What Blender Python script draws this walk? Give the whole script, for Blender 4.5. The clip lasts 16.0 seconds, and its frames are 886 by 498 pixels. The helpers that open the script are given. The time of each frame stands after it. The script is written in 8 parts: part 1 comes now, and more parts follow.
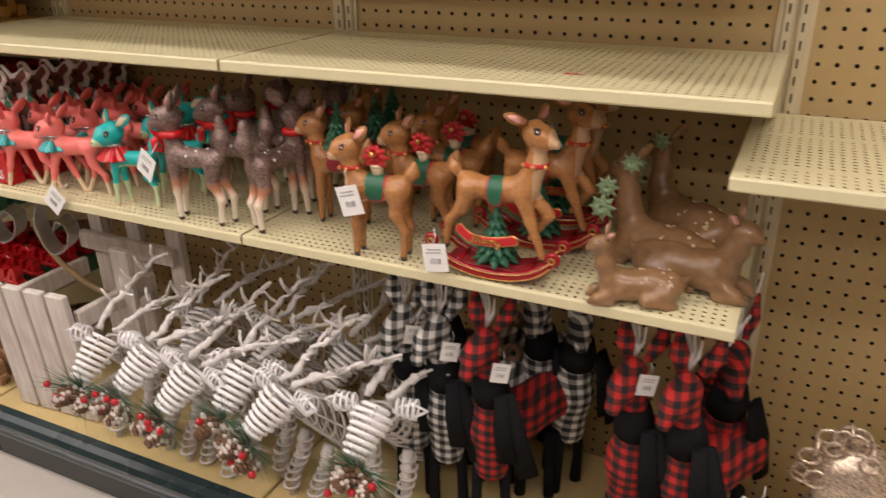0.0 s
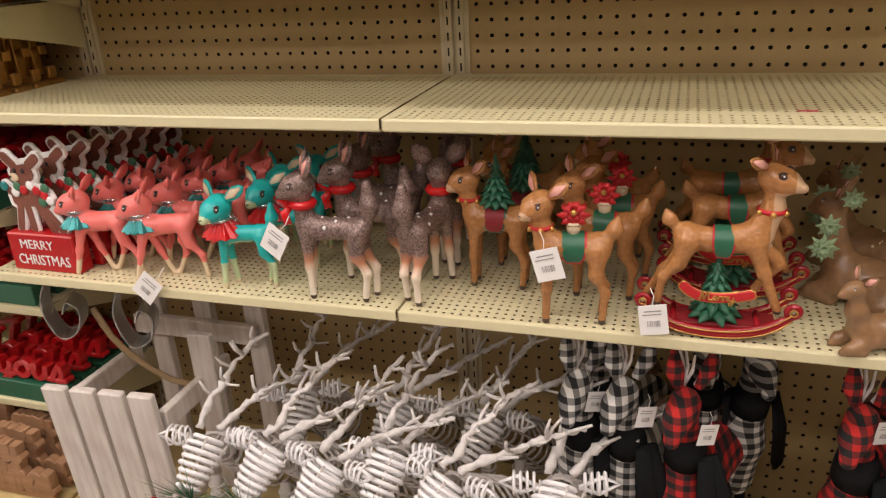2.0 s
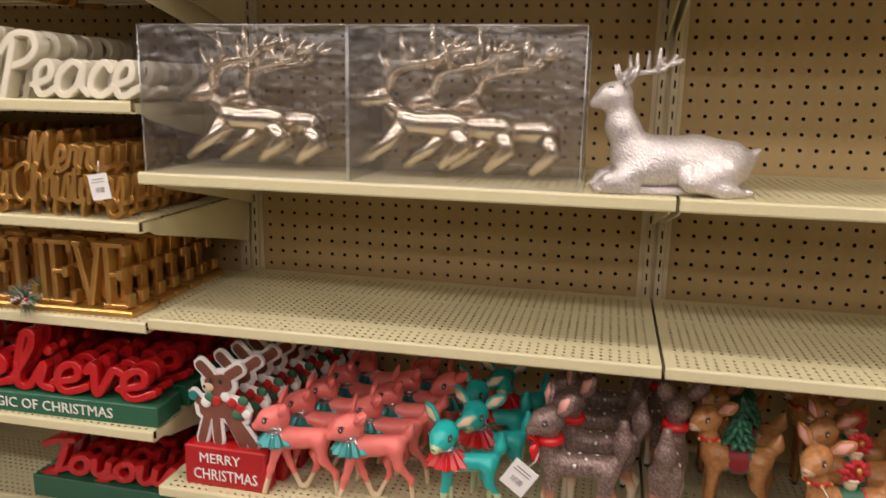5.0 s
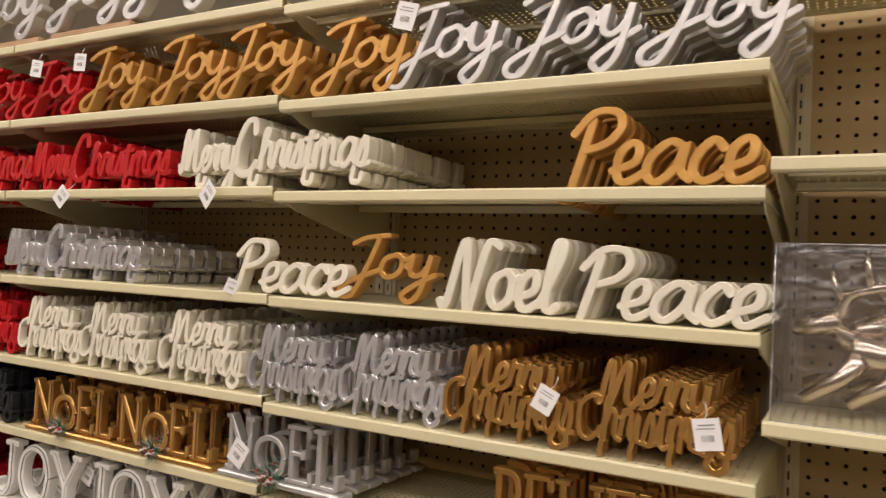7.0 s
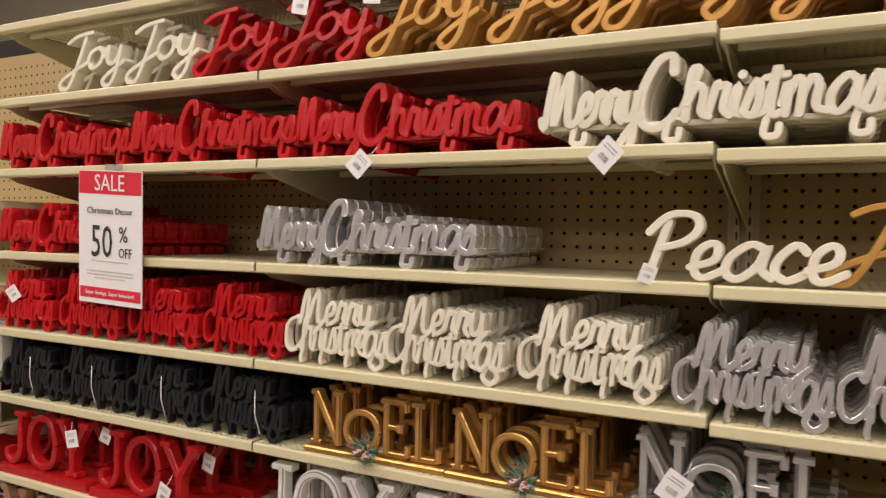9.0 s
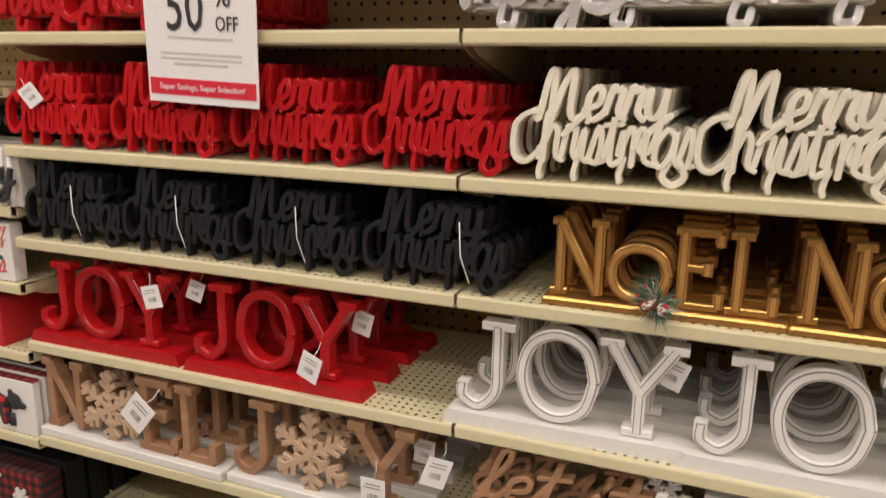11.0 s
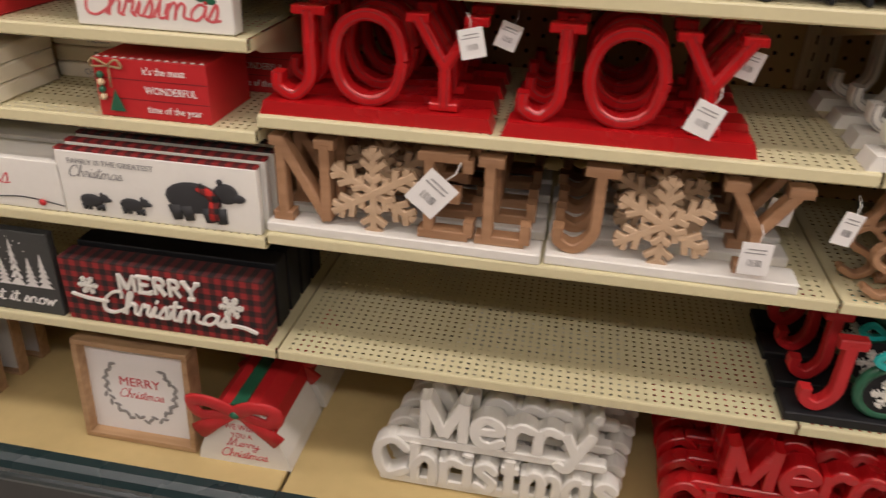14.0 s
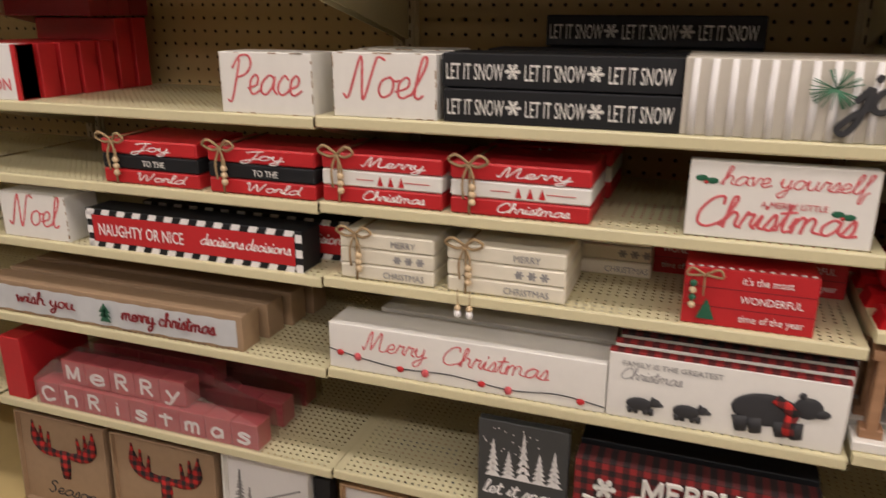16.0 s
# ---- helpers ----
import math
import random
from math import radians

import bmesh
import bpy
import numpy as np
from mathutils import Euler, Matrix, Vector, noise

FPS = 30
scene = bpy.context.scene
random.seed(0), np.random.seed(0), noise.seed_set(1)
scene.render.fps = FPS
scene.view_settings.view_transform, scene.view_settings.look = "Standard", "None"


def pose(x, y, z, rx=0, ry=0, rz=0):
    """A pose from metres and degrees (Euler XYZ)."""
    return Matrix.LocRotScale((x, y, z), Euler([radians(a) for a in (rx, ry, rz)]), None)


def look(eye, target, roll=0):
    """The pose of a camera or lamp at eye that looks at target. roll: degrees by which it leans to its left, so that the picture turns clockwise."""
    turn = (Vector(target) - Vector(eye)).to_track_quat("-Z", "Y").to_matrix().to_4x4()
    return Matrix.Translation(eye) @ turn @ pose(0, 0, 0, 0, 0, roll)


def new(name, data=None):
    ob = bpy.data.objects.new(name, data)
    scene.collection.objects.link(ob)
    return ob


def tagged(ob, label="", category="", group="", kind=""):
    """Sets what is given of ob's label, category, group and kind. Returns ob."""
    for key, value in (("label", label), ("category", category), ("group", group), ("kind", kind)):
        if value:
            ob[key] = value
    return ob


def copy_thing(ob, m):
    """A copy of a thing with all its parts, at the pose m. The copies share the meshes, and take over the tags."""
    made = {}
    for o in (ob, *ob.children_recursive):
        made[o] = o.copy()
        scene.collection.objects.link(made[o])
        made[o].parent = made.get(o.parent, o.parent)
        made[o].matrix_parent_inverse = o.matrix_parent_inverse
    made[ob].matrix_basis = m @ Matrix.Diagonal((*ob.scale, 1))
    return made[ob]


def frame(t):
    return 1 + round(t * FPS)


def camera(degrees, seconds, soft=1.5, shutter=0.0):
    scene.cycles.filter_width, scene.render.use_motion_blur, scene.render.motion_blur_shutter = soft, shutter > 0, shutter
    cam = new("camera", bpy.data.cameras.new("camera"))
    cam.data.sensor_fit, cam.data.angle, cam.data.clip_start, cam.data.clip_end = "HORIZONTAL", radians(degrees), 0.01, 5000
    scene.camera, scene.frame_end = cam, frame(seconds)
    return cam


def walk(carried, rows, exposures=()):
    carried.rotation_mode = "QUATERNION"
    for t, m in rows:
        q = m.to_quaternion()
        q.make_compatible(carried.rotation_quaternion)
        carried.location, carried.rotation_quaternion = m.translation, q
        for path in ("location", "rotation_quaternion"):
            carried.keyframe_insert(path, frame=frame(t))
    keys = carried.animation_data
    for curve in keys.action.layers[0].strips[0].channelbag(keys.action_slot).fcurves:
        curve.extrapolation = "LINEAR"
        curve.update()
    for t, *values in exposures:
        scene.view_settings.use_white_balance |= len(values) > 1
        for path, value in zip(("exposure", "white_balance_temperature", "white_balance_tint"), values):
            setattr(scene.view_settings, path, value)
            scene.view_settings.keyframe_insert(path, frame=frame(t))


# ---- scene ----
# ---- camera ----
cam = camera(61.6, 16.0, soft=1.3, shutter=0.25)
PATH = [
    (0, (0.938, -1.035, 1.34), (0.141, 0.613, 0.533), -0.9),
    (0.5, (0.772, -1.011, 1.354), (-0.105, 0.617, 0.592), -1.7),
    (1, (0.645, -1.003, 1.357), (-0.164, 0.666, 0.609), -2.5),
    (1.5, (0.521, -1.04, 1.37), (-0.163, 0.685, 0.624), -3.1),
    (2, (0.45, -1.065, 1.371), (-0.14, 0.688, 0.61), -3.3),
    (2.5, (0.347, -1.028, 1.358), (-0.157, 0.746, 0.585), -3.4),
    (3, (0.217, -0.972, 1.362), (-0.231, 0.821, 0.597), -3.2),
    (3.2, (0.196, -0.964, 1.369), (-0.24, 0.836, 0.614), -2.9),
    (5.3, (-0.18, -1.19, 1.579), (-0.62, 0.733, 1.247), 2.1),
    (5.5, (-0.235, -1.212, 1.593), (-0.741, 0.705, 1.329), 2.8),
    (6, (-0.443, -1.275, 1.562), (-1.066, 0.624, 1.485), 3.0),
    (6.5, (-0.625, -1.192, 1.581), (-1.478, 0.617, 1.581), 2.0),
    (7, (-0.804, -1.134, 1.58), (-1.773, 0.614, 1.636), 2.7),
    (7.3, (-0.931, -1.132, 1.591), (-1.895, 0.62, 1.631), 2.3),
    (7.5, (-1.058, -1.188, 1.603), (-1.976, 0.589, 1.634), 2.2),
    (8, (-1.261, -1.237, 1.603), (-2.216, 0.521, 1.606), 1.5),
    (8.2, (-1.339, -1.227, 1.597), (-2.311, 0.521, 1.588), 1.2),
    (10.3, (-2.137, -1.129, 1.527), (-2.946, 0.691, 1.354), 1.4),
    (10.5, (-2.201, -1.097, 1.505), (-2.998, 0.718, 1.242), 1.1),
    (11, (-2.368, -0.994, 1.456), (-3.087, 0.814, 0.994), 0.9),
    (11.5, (-2.469, -0.957, 1.381), (-3.002, 0.867, 0.756), 2.7),
    (12, (-2.589, -1.0, 1.352), (-2.872, 0.852, 0.653), 2.6),
    (12.5, (-2.711, -1.074, 1.338), (-2.82, 0.779, 0.593), 2.7),
    (13, (-2.794, -1.117, 1.339), (-2.943, 0.714, 0.547), 2.9),
    (13.5, (-2.974, -1.102, 1.284), (-3.191, 0.688, 0.419), 2.3),
    (14, (-3.172, -1.041, 1.299), (-3.471, 0.691, 0.344), 2.1),
    (14.5, (-3.384, -1.067, 1.291), (-3.812, 0.675, 0.406), 3.0),
    (15, (-3.652, -1.132, 1.333), (-4.058, 0.645, 0.51), 1.8),
    (15.5, (-3.773, -1.174, 1.354), (-4.274, 0.616, 0.617), 1.4),
    (16, (-3.914, -1.154, 1.371), (-4.558, 0.636, 0.754), 0.1),
]
walk(cam, [(t, look(eye, target, roll)) for t, eye, target, roll in PATH],
     [(0, -0.52), (3.2, -0.55), (5.3, -0.76), (8.2, -0.84), (10.3, -0.82), (11.5, -0.88), (13, -0.82), (16, -0.84)])

# ---- world and light: a shop ceiling with rows of fluorescent troffers ----
world = bpy.data.worlds.new("world")
scene.world = world
world.use_nodes = True
world.node_tree.nodes["Background"].inputs["Color"].default_value = (1.0, 0.86, 0.68, 1)
world.node_tree.nodes["Background"].inputs["Strength"].default_value = 0.004
# continuous strip rows over this aisle and the ones beyond it
LAMPS = [(-1.8, -0.95), (-1.8, -3.3), (-1.8, -5.7), (-1.8, -8.1)]
LAMP_Z, LAMP_LEN = 3.95, 11.0
for lx, ly in LAMPS:
    lamp = bpy.data.lights.new("strip_light", "AREA")
    lamp.shape, lamp.size, lamp.size_y = "RECTANGLE", LAMP_LEN, 0.4
    lamp.energy, lamp.color = (195 if ly > -2 else 265), (1.0, 0.905, 0.91)
    new("strip_light", lamp).matrix_world = pose(lx, ly, LAMP_Z - 0.03)


# ---- materials ----
def mat(name, color, rough=0.5, metal=0.0, vary=0.08, grain=60.0, bump=0.05, stain=0.0, spec=0.5, sheen=0.0, spread=0.0):
    """A surface with fine grain, larger stains, a slight difference from object to object, and a fine relief."""
    m = bpy.data.materials.new(name)
    m.use_nodes = True
    nt = m.node_tree
    b = nt.nodes["Principled BSDF"]
    tc = nt.nodes.new("ShaderNodeTexCoord")
    n1 = nt.nodes.new("ShaderNodeTexNoise")
    n1.inputs["Scale"].default_value, n1.inputs["Detail"].default_value = grain, 5
    n2 = nt.nodes.new("ShaderNodeTexNoise")
    n2.inputs["Scale"].default_value, n2.inputs["Detail"].default_value = 5, 3
    info = nt.nodes.new("ShaderNodeObjectInfo")
    for n in (n1, n2):
        nt.links.new(tc.outputs["Object"], n.inputs["Vector"])

    def math_node(op, a, bb):
        k = nt.nodes.new("ShaderNodeMath")
        k.operation = op
        for i, v in enumerate((a, bb)):
            if isinstance(v, (int, float)):
                k.inputs[i].default_value = v
            else:
                nt.links.new(v, k.inputs[i])
        return k.outputs[0]

    f = math_node("MULTIPLY", n1.outputs["Fac"], 2 * vary)
    f = math_node("ADD", f, math_node("MULTIPLY", n2.outputs["Fac"], 2 * (vary * 0.7 + stain)))
    f = math_node("ADD", f, math_node("MULTIPLY", info.outputs["Random"], spread))
    f = math_node("ADD", f, 1.0 - vary - vary * 0.7 - stain - spread / 2)
    mix = nt.nodes.new("ShaderNodeVectorMath")
    mix.operation = "SCALE"
    mix.inputs[0].default_value = color
    nt.links.new(f, mix.inputs["Scale"])
    nt.links.new(mix.outputs[0], b.inputs["Base Color"])
    r = math_node("ADD", math_node("MULTIPLY", n2.outputs["Fac"], 0.16), max(0.02, rough - 0.08))
    nt.links.new(r, b.inputs["Roughness"])
    b.inputs["Metallic"].default_value = metal
    b.inputs["Specular IOR Level"].default_value = spec
    if sheen:
        b.inputs["Sheen Weight"].default_value = sheen
    if bump:
        bp = nt.nodes.new("ShaderNodeBump")
        bp.inputs["Strength"].default_value, bp.inputs["Distance"].default_value = bump, 0.002
        nt.links.new(n1.outputs["Fac"], bp.inputs["Height"])
        nt.links.new(bp.outputs[0], b.inputs["Normal"])
    return m


def glitter(name, color, metal=0.6, rough=0.35):
    """Small flakes at many angles, with brighter and darker cells."""
    m = bpy.data.materials.new(name)
    m.use_nodes = True
    nt = m.node_tree
    b = nt.nodes["Principled BSDF"]
    tc = nt.nodes.new("ShaderNodeTexCoord")
    v = nt.nodes.new("ShaderNodeTexVoronoi")
    v.inputs["Scale"].default_value = 420
    nt.links.new(tc.outputs["Object"], v.inputs["Vector"])
    ramp = nt.nodes.new("ShaderNodeValToRGB")
    ramp.color_ramp.elements[0].color = tuple(c * 0.45 for c in color) + (1,)
    ramp.color_ramp.elements[1].color = tuple(min(1, c * 1.6) for c in color) + (1,)
    sep = nt.nodes.new("ShaderNodeSeparateColor")
    nt.links.new(v.outputs["Color"], sep.inputs[0])
    nt.links.new(sep.outputs[0], ramp.inputs[0])
    nt.links.new(ramp.outputs[0], b.inputs["Base Color"])
    bp = nt.nodes.new("ShaderNodeBump")
    bp.inputs["Strength"].default_value, bp.inputs["Distance"].default_value = 0.8, 0.002
    nt.links.new(sep.outputs[1], bp.inputs["Height"])
    nt.links.new(bp.outputs[0], b.inputs["Normal"])
    b.inputs["Metallic"].default_value, b.inputs["Roughness"].default_value = metal, rough
    return m


def shaded_paint(name, stops):
    """Airbrushed resin paint that runs through its colours up the figure, in metres."""
    m = mat(name, (0.7, 0.6, 0.5), 0.35, 0, 0.05, 60, 0.05)
    nt = m.node_tree
    tc = nt.nodes.new("ShaderNodeTexCoord")
    sep = nt.nodes.new("ShaderNodeSeparateXYZ")
    ramp = nt.nodes.new("ShaderNodeValToRGB")
    k = nt.nodes.new("ShaderNodeMath")
    k.operation = "DIVIDE"
    k.inputs[1].default_value = 0.1
    while len(ramp.color_ramp.elements) < len(stops):
        ramp.color_ramp.elements.new(0.5)
    for e, (z, c) in zip(ramp.color_ramp.elements, stops):
        e.position, e.color = z / 0.1, tuple(c) + (1,)
    nt.links.new(tc.outputs["Object"], sep.inputs[0])
    nt.links.new(sep.outputs[2], k.inputs[0])
    nt.links.new(k.outputs[0], ramp.inputs[0])
    nt.links.new(ramp.outputs[0], nt.nodes["Principled BSDF"].inputs["Base Color"])
    return m


def plaid(name, light, dark=(0.012, 0.012, 0.012), size=0.023, axes="xz"):
    """Buffalo check: two crossing rows of woven bands."""
    m = bpy.data.materials.new(name)
    m.use_nodes = True
    nt = m.node_tree
    b = nt.nodes["Principled BSDF"]
    tc = nt.nodes.new("ShaderNodeTexCoord")
    sx = nt.nodes.new("ShaderNodeSeparateXYZ")
    nt.links.new(tc.outputs["Object"], sx.inputs[0])
    sums = []
    for a in axes:
        d = nt.nodes.new("ShaderNodeMath")
        d.operation = "DIVIDE"
        nt.links.new(sx.outputs["xyz".index(a)], d.inputs[0])
        d.inputs[1].default_value = size
        fr = nt.nodes.new("ShaderNodeMath")
        fr.operation = "FRACT"
        nt.links.new(d.outputs[0], fr.inputs[0])
        g = nt.nodes.new("ShaderNodeMath")
        g.operation = "GREATER_THAN"
        g.inputs[1].default_value = 0.5
        nt.links.new(fr.outputs[0], g.inputs[0])
        sums.append(g)
    add = nt.nodes.new("ShaderNodeMath")
    nt.links.new(sums[0].outputs[0], add.inputs[0])
    nt.links.new(sums[1].outputs[0], add.inputs[1])
    half = nt.nodes.new("ShaderNodeMath")
    half.operation = "MULTIPLY"
    half.inputs[1].default_value = 0.5
    nt.links.new(add.outputs[0], half.inputs[0])
    ramp = nt.nodes.new("ShaderNodeValToRGB")
    ramp.color_ramp.elements[0].color = light + (1,)
    ramp.color_ramp.elements[1].color = dark + (1,)
    e = ramp.color_ramp.elements.new(0.5)
    e.color = tuple((p * 0.28 + q * 0.72) for p, q in zip(light, dark)) + (1,)
    nt.links.new(half.outputs[0], ramp.inputs[0])
    weave = nt.nodes.new("ShaderNodeTexNoise")
    weave.inputs["Scale"].default_value = 500
    nt.links.new(tc.outputs["Object"], weave.inputs["Vector"])
    bp = nt.nodes.new("ShaderNodeBump")
    bp.inputs["Strength"].default_value, bp.inputs["Distance"].default_value = 0.35, 0.002
    nt.links.new(weave.outputs["Fac"], bp.inputs["Height"])
    nt.links.new(bp.outputs[0], b.inputs["Normal"])
    nt.links.new(ramp.outputs[0], b.inputs["Base Color"])
    b.inputs["Roughness"].default_value = 0.9
    return m


def clear_plastic(name, tint=(0.93, 0.92, 0.9), gloss=0.10, rough=0.06):
    """Thin clear sheet: see-through with a weak mirror gloss."""
    m = bpy.data.materials.new(name)
    m.use_nodes = True
    nt = m.node_tree
    nt.nodes.remove(nt.nodes["Principled BSDF"])
    tr = nt.nodes.new("ShaderNodeBsdfTransparent")
    tr.inputs[0].default_value = tint + (1,)
    gl = nt.nodes.new("ShaderNodeBsdfGlossy")
    gl.inputs["Roughness"].default_value = rough
    no = nt.nodes.new("ShaderNodeTexNoise")
    no.inputs["Scale"].default_value = 9
    bp = nt.nodes.new("ShaderNodeBump")
    bp.inputs["Strength"].default_value, bp.inputs["Distance"].default_value = 0.25, 0.02
    nt.links.new(no.outputs["Fac"], bp.inputs["Height"])
    nt.links.new(bp.outputs[0], gl.inputs["Normal"])
    mx = nt.nodes.new("ShaderNodeMixShader")
    mx.inputs[0].default_value = gloss
    nt.links.new(tr.outputs[0], mx.inputs[1])
    nt.links.new(gl.outputs[0], mx.inputs[2])
    nt.links.new(mx.outputs[0], nt.nodes["Material Output"].inputs[0])
    return m


def wood_mat(name, dark, light, scale=14, rough=0.6, along="x"):
    """Wood with grain that runs along one axis."""
    m = mat(name, light, rough, 0, 0.05, 120, 0.1)
    nt = m.node_tree
    b = nt.nodes["Principled BSDF"]
    tc = nt.nodes["Texture Coordinate"]
    mp = nt.nodes.new("ShaderNodeMapping")
    mp.inputs["Scale"].default_value = tuple(0.12 if a == along else 1 for a in "xyz")
    n = nt.nodes.new("ShaderNodeTexNoise")
    n.inputs["Scale"].default_value, n.inputs["Detail"].default_value = scale * 6, 6
    ramp = nt.nodes.new("ShaderNodeValToRGB")
    ramp.color_ramp.elements[0].color, ramp.color_ramp.elements[1].color = dark + (1,), light + (1,)
    ramp.color_ramp.elements[0].position, ramp.color_ramp.elements[1].position = 0.3, 0.65
    nt.links.new(tc.outputs["Object"], mp.inputs[0])
    nt.links.new(mp.outputs[0], n.inputs["Vector"])
    nt.links.new(n.outputs["Fac"], ramp.inputs[0])
    nt.links.new(ramp.outputs[0], b.inputs["Base Color"])
    return m


M = {}
M["peg"] = mat("tan_hardboard", (0.425, 0.305, 0.138), 0.55, 0, 0.06, 30, 0.06, 0.05)
M["upright"] = mat("almond_painted_steel", (0.56, 0.48, 0.32), 0.4, 0, 0.04, 90, 0.04)
M["shelf"] = mat("almond_shelf_steel", (0.66, 0.60, 0.37), 0.33, 0, 0.04, 120, 0.05, 0.04)
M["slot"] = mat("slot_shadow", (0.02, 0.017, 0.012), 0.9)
M["deck"] = mat("tan_deck_board", (0.55, 0.42, 0.19), 0.5, 0, 0.06, 40, 0.05, 0.06)
M["bumper"] = mat("dark_green_vinyl_bumper", (0.016, 0.035, 0.038), 0.28, 0, 0.1, 90, 0.05)
M["kick"] = mat("dark_grey_kick_plate", (0.045, 0.047, 0.045), 0.45, 0, 0.1, 60, 0.05, 0.1)
M["floor"] = mat("pale_vinyl_floor", (0.52, 0.48, 0.43), 0.3, 0, 0.05, 18, 0.02, 0.05)
M["wall"] = mat("cream_wall_paint", (0.6, 0.55, 0.45), 0.8)
M["ceil"] = mat("white_ceiling_tile", (0.66, 0.64, 0.60), 0.9, 0, 0.06, 200, 0.2)
M["far"] = mat("mixed_shelf_goods", (0.15, 0.10, 0.07), 0.7, 0, 0.3, 9, 0.1, 0.3)
M["red"] = mat("red_gloss_paint", (0.47, 0.009, 0.012), 0.27, 0, 0.06, 80, 0.04, 0, 0.5, 0, 0.2)
M["rocker"] = mat("dark_red_gloss_resin", (0.28, 0.008, 0.014), 0.2, 0, 0.1, 60, 0.06, 0.1)
M["redmatte"] = mat("red_matte_print", (0.50, 0.016, 0.02), 0.5, 0, 0.08, 80, 0.04)
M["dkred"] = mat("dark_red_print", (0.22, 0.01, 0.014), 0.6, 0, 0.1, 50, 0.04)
M["cream"] = mat("cream_painted_wood", (0.74, 0.69, 0.55), 0.45, 0, 0.04, 60, 0.05, 0, 0.5, 0, 0.1)
M["white"] = mat("white_paint", (0.78, 0.76, 0.70), 0.42, 0, 0.04, 60, 0.04, 0.03)
M["black"] = mat("black_matte_paint", (0.010, 0.0105, 0.012), 0.6, 0, 0.15, 90, 0.06, 0, 0.35)
M["gold"] = mat("gold_leaf_paint", (0.64, 0.37, 0.11), 0.32, 0.8, 0.10, 70, 0.12, 0.04)
M["goldwood"] = mat("gold_painted_wood", (0.55, 0.29, 0.07), 0.38, 0.35, 0.08, 60, 0.08, 0.03)
M["silver"] = mat("silver_metallic_paint", (0.76, 0.75, 0.74), 0.27, 0.68, 0.06, 70, 0.1)
M["silverwood"] = mat("worn_silver_paint", (0.56, 0.54, 0.51), 0.35, 0.5, 0.14, 70, 0.12, 0.1)
M["wood"] = wood_mat("brown_mdf_wood", (0.30, 0.155, 0.075), (0.42, 0.235, 0.125), 8, 0.55)
M["lightwood"] = wood_mat("pale_mdf_fretwork", (0.47, 0.32, 0.195), (0.55, 0.39, 0.25), 8, 0.6)
M["framewood"] = wood_mat("natural_box_frame_wood", (0.33, 0.19, 0.09), (0.47, 0.30, 0.16), 8, 0.6)
M["whitewash"] = wood_mat("whitewashed_wood", (0.55, 0.47, 0.41), (0.74, 0.68, 0.62), 10, 0.7, "z")
M["paper"] = mat("white_card", (0.80, 0.78, 0.75), 0.7, 0, 0.02, 200, 0.02)
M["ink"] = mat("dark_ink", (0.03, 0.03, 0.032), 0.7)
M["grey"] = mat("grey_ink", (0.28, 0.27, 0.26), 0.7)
M["pinkink"] = mat("soft_red_ink", (0.60, 0.10, 0.11), 0.6)
M["green"] = mat("dark_green_paint", (0.02, 0.115, 0.06), 0.4, 0, 0.12, 90, 0.1)
M["teal"] = mat("teal_resin", (0.015, 0.42, 0.40), 0.3, 0, 0.06, 40, 0.04)
M["lime"] = mat("lime_green_paint", (0.24, 0.42, 0.06), 0.4)
M["pink"] = mat("coral_pink_resin", (0.82, 0.19, 0.165), 0.32, 0, 0.05, 40, 0.04)
M["fawn"] = mat("fawn_resin", (0.40, 0.18, 0.062), 0.25, 0, 0.4, 140, 0.8, 0.35)
M["fawn2"] = mat("taupe_resin", (0.26, 0.145, 0.07), 0.25, 0, 0.35, 70, 0.35, 0.45)
M["tan"] = mat("cream_resin", (0.72, 0.57, 0.38), 0.35, 0, 0.06, 40, 0.05)
M["earpink"] = mat("pink_ear_resin", (0.68, 0.33, 0.27), 0.4)
M["hoof"] = mat("dark_hoof_resin", (0.06, 0.035, 0.025), 0.3)
M["glit"] = glitter("grey_brown_glitter", (0.22, 0.15, 0.13), 0.35, 0.4)
M["legpaint"] = shaded_paint("airbrushed_leg_paint", ((0.0, (0.74, 0.66, 0.55)), (0.058, (0.74, 0.62, 0.48)), (0.078, (0.48, 0.20, 0.10)), (0.1, (0.22, 0.13, 0.11))))
M["muzzle"] = mat("pale_fawn_paint", (0.56, 0.36, 0.21), 0.36, 0, 0.1, 90, 0.2)
M["cutbrown"] = mat("printed_chestnut_deer", (0.20, 0.07, 0.045), 0.5, 0, 0.25, 60, 0.03, 0.2)
M["mintleg"] = mat("pale_mint_resin", (0.52, 0.62, 0.36), 0.35, 0, 0.1, 40, 0.05, 0.1)
# the white wicker again, greyed to carry the shade behind the heads
M["wickershade"] = mat("white_wicker_shaded", (0.60, 0.55, 0.51), 0.85, 0, 0.12, 160, 0.5, 0.08)
M["silvglit"] = mat("silver_white_glitter", (0.66, 0.61, 0.59), 0.32, 0.6, 0.5, 300, 1.0, 0.1)
M["rosegold"] = glitter("rose_gold_glitter", (0.80, 0.54, 0.42), 0.7, 0.32)
M["champagne"] = mat("champagne_chrome", (0.84, 0.74, 0.62), 0.26, 1.0, 0.05, 20, 0.05)
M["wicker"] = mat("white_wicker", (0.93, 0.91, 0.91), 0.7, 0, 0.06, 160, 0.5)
M["twig"] = mat("frosted_twig", (0.74, 0.70, 0.67), 0.9, 0, 0.3, 90, 0.8, 0.1)
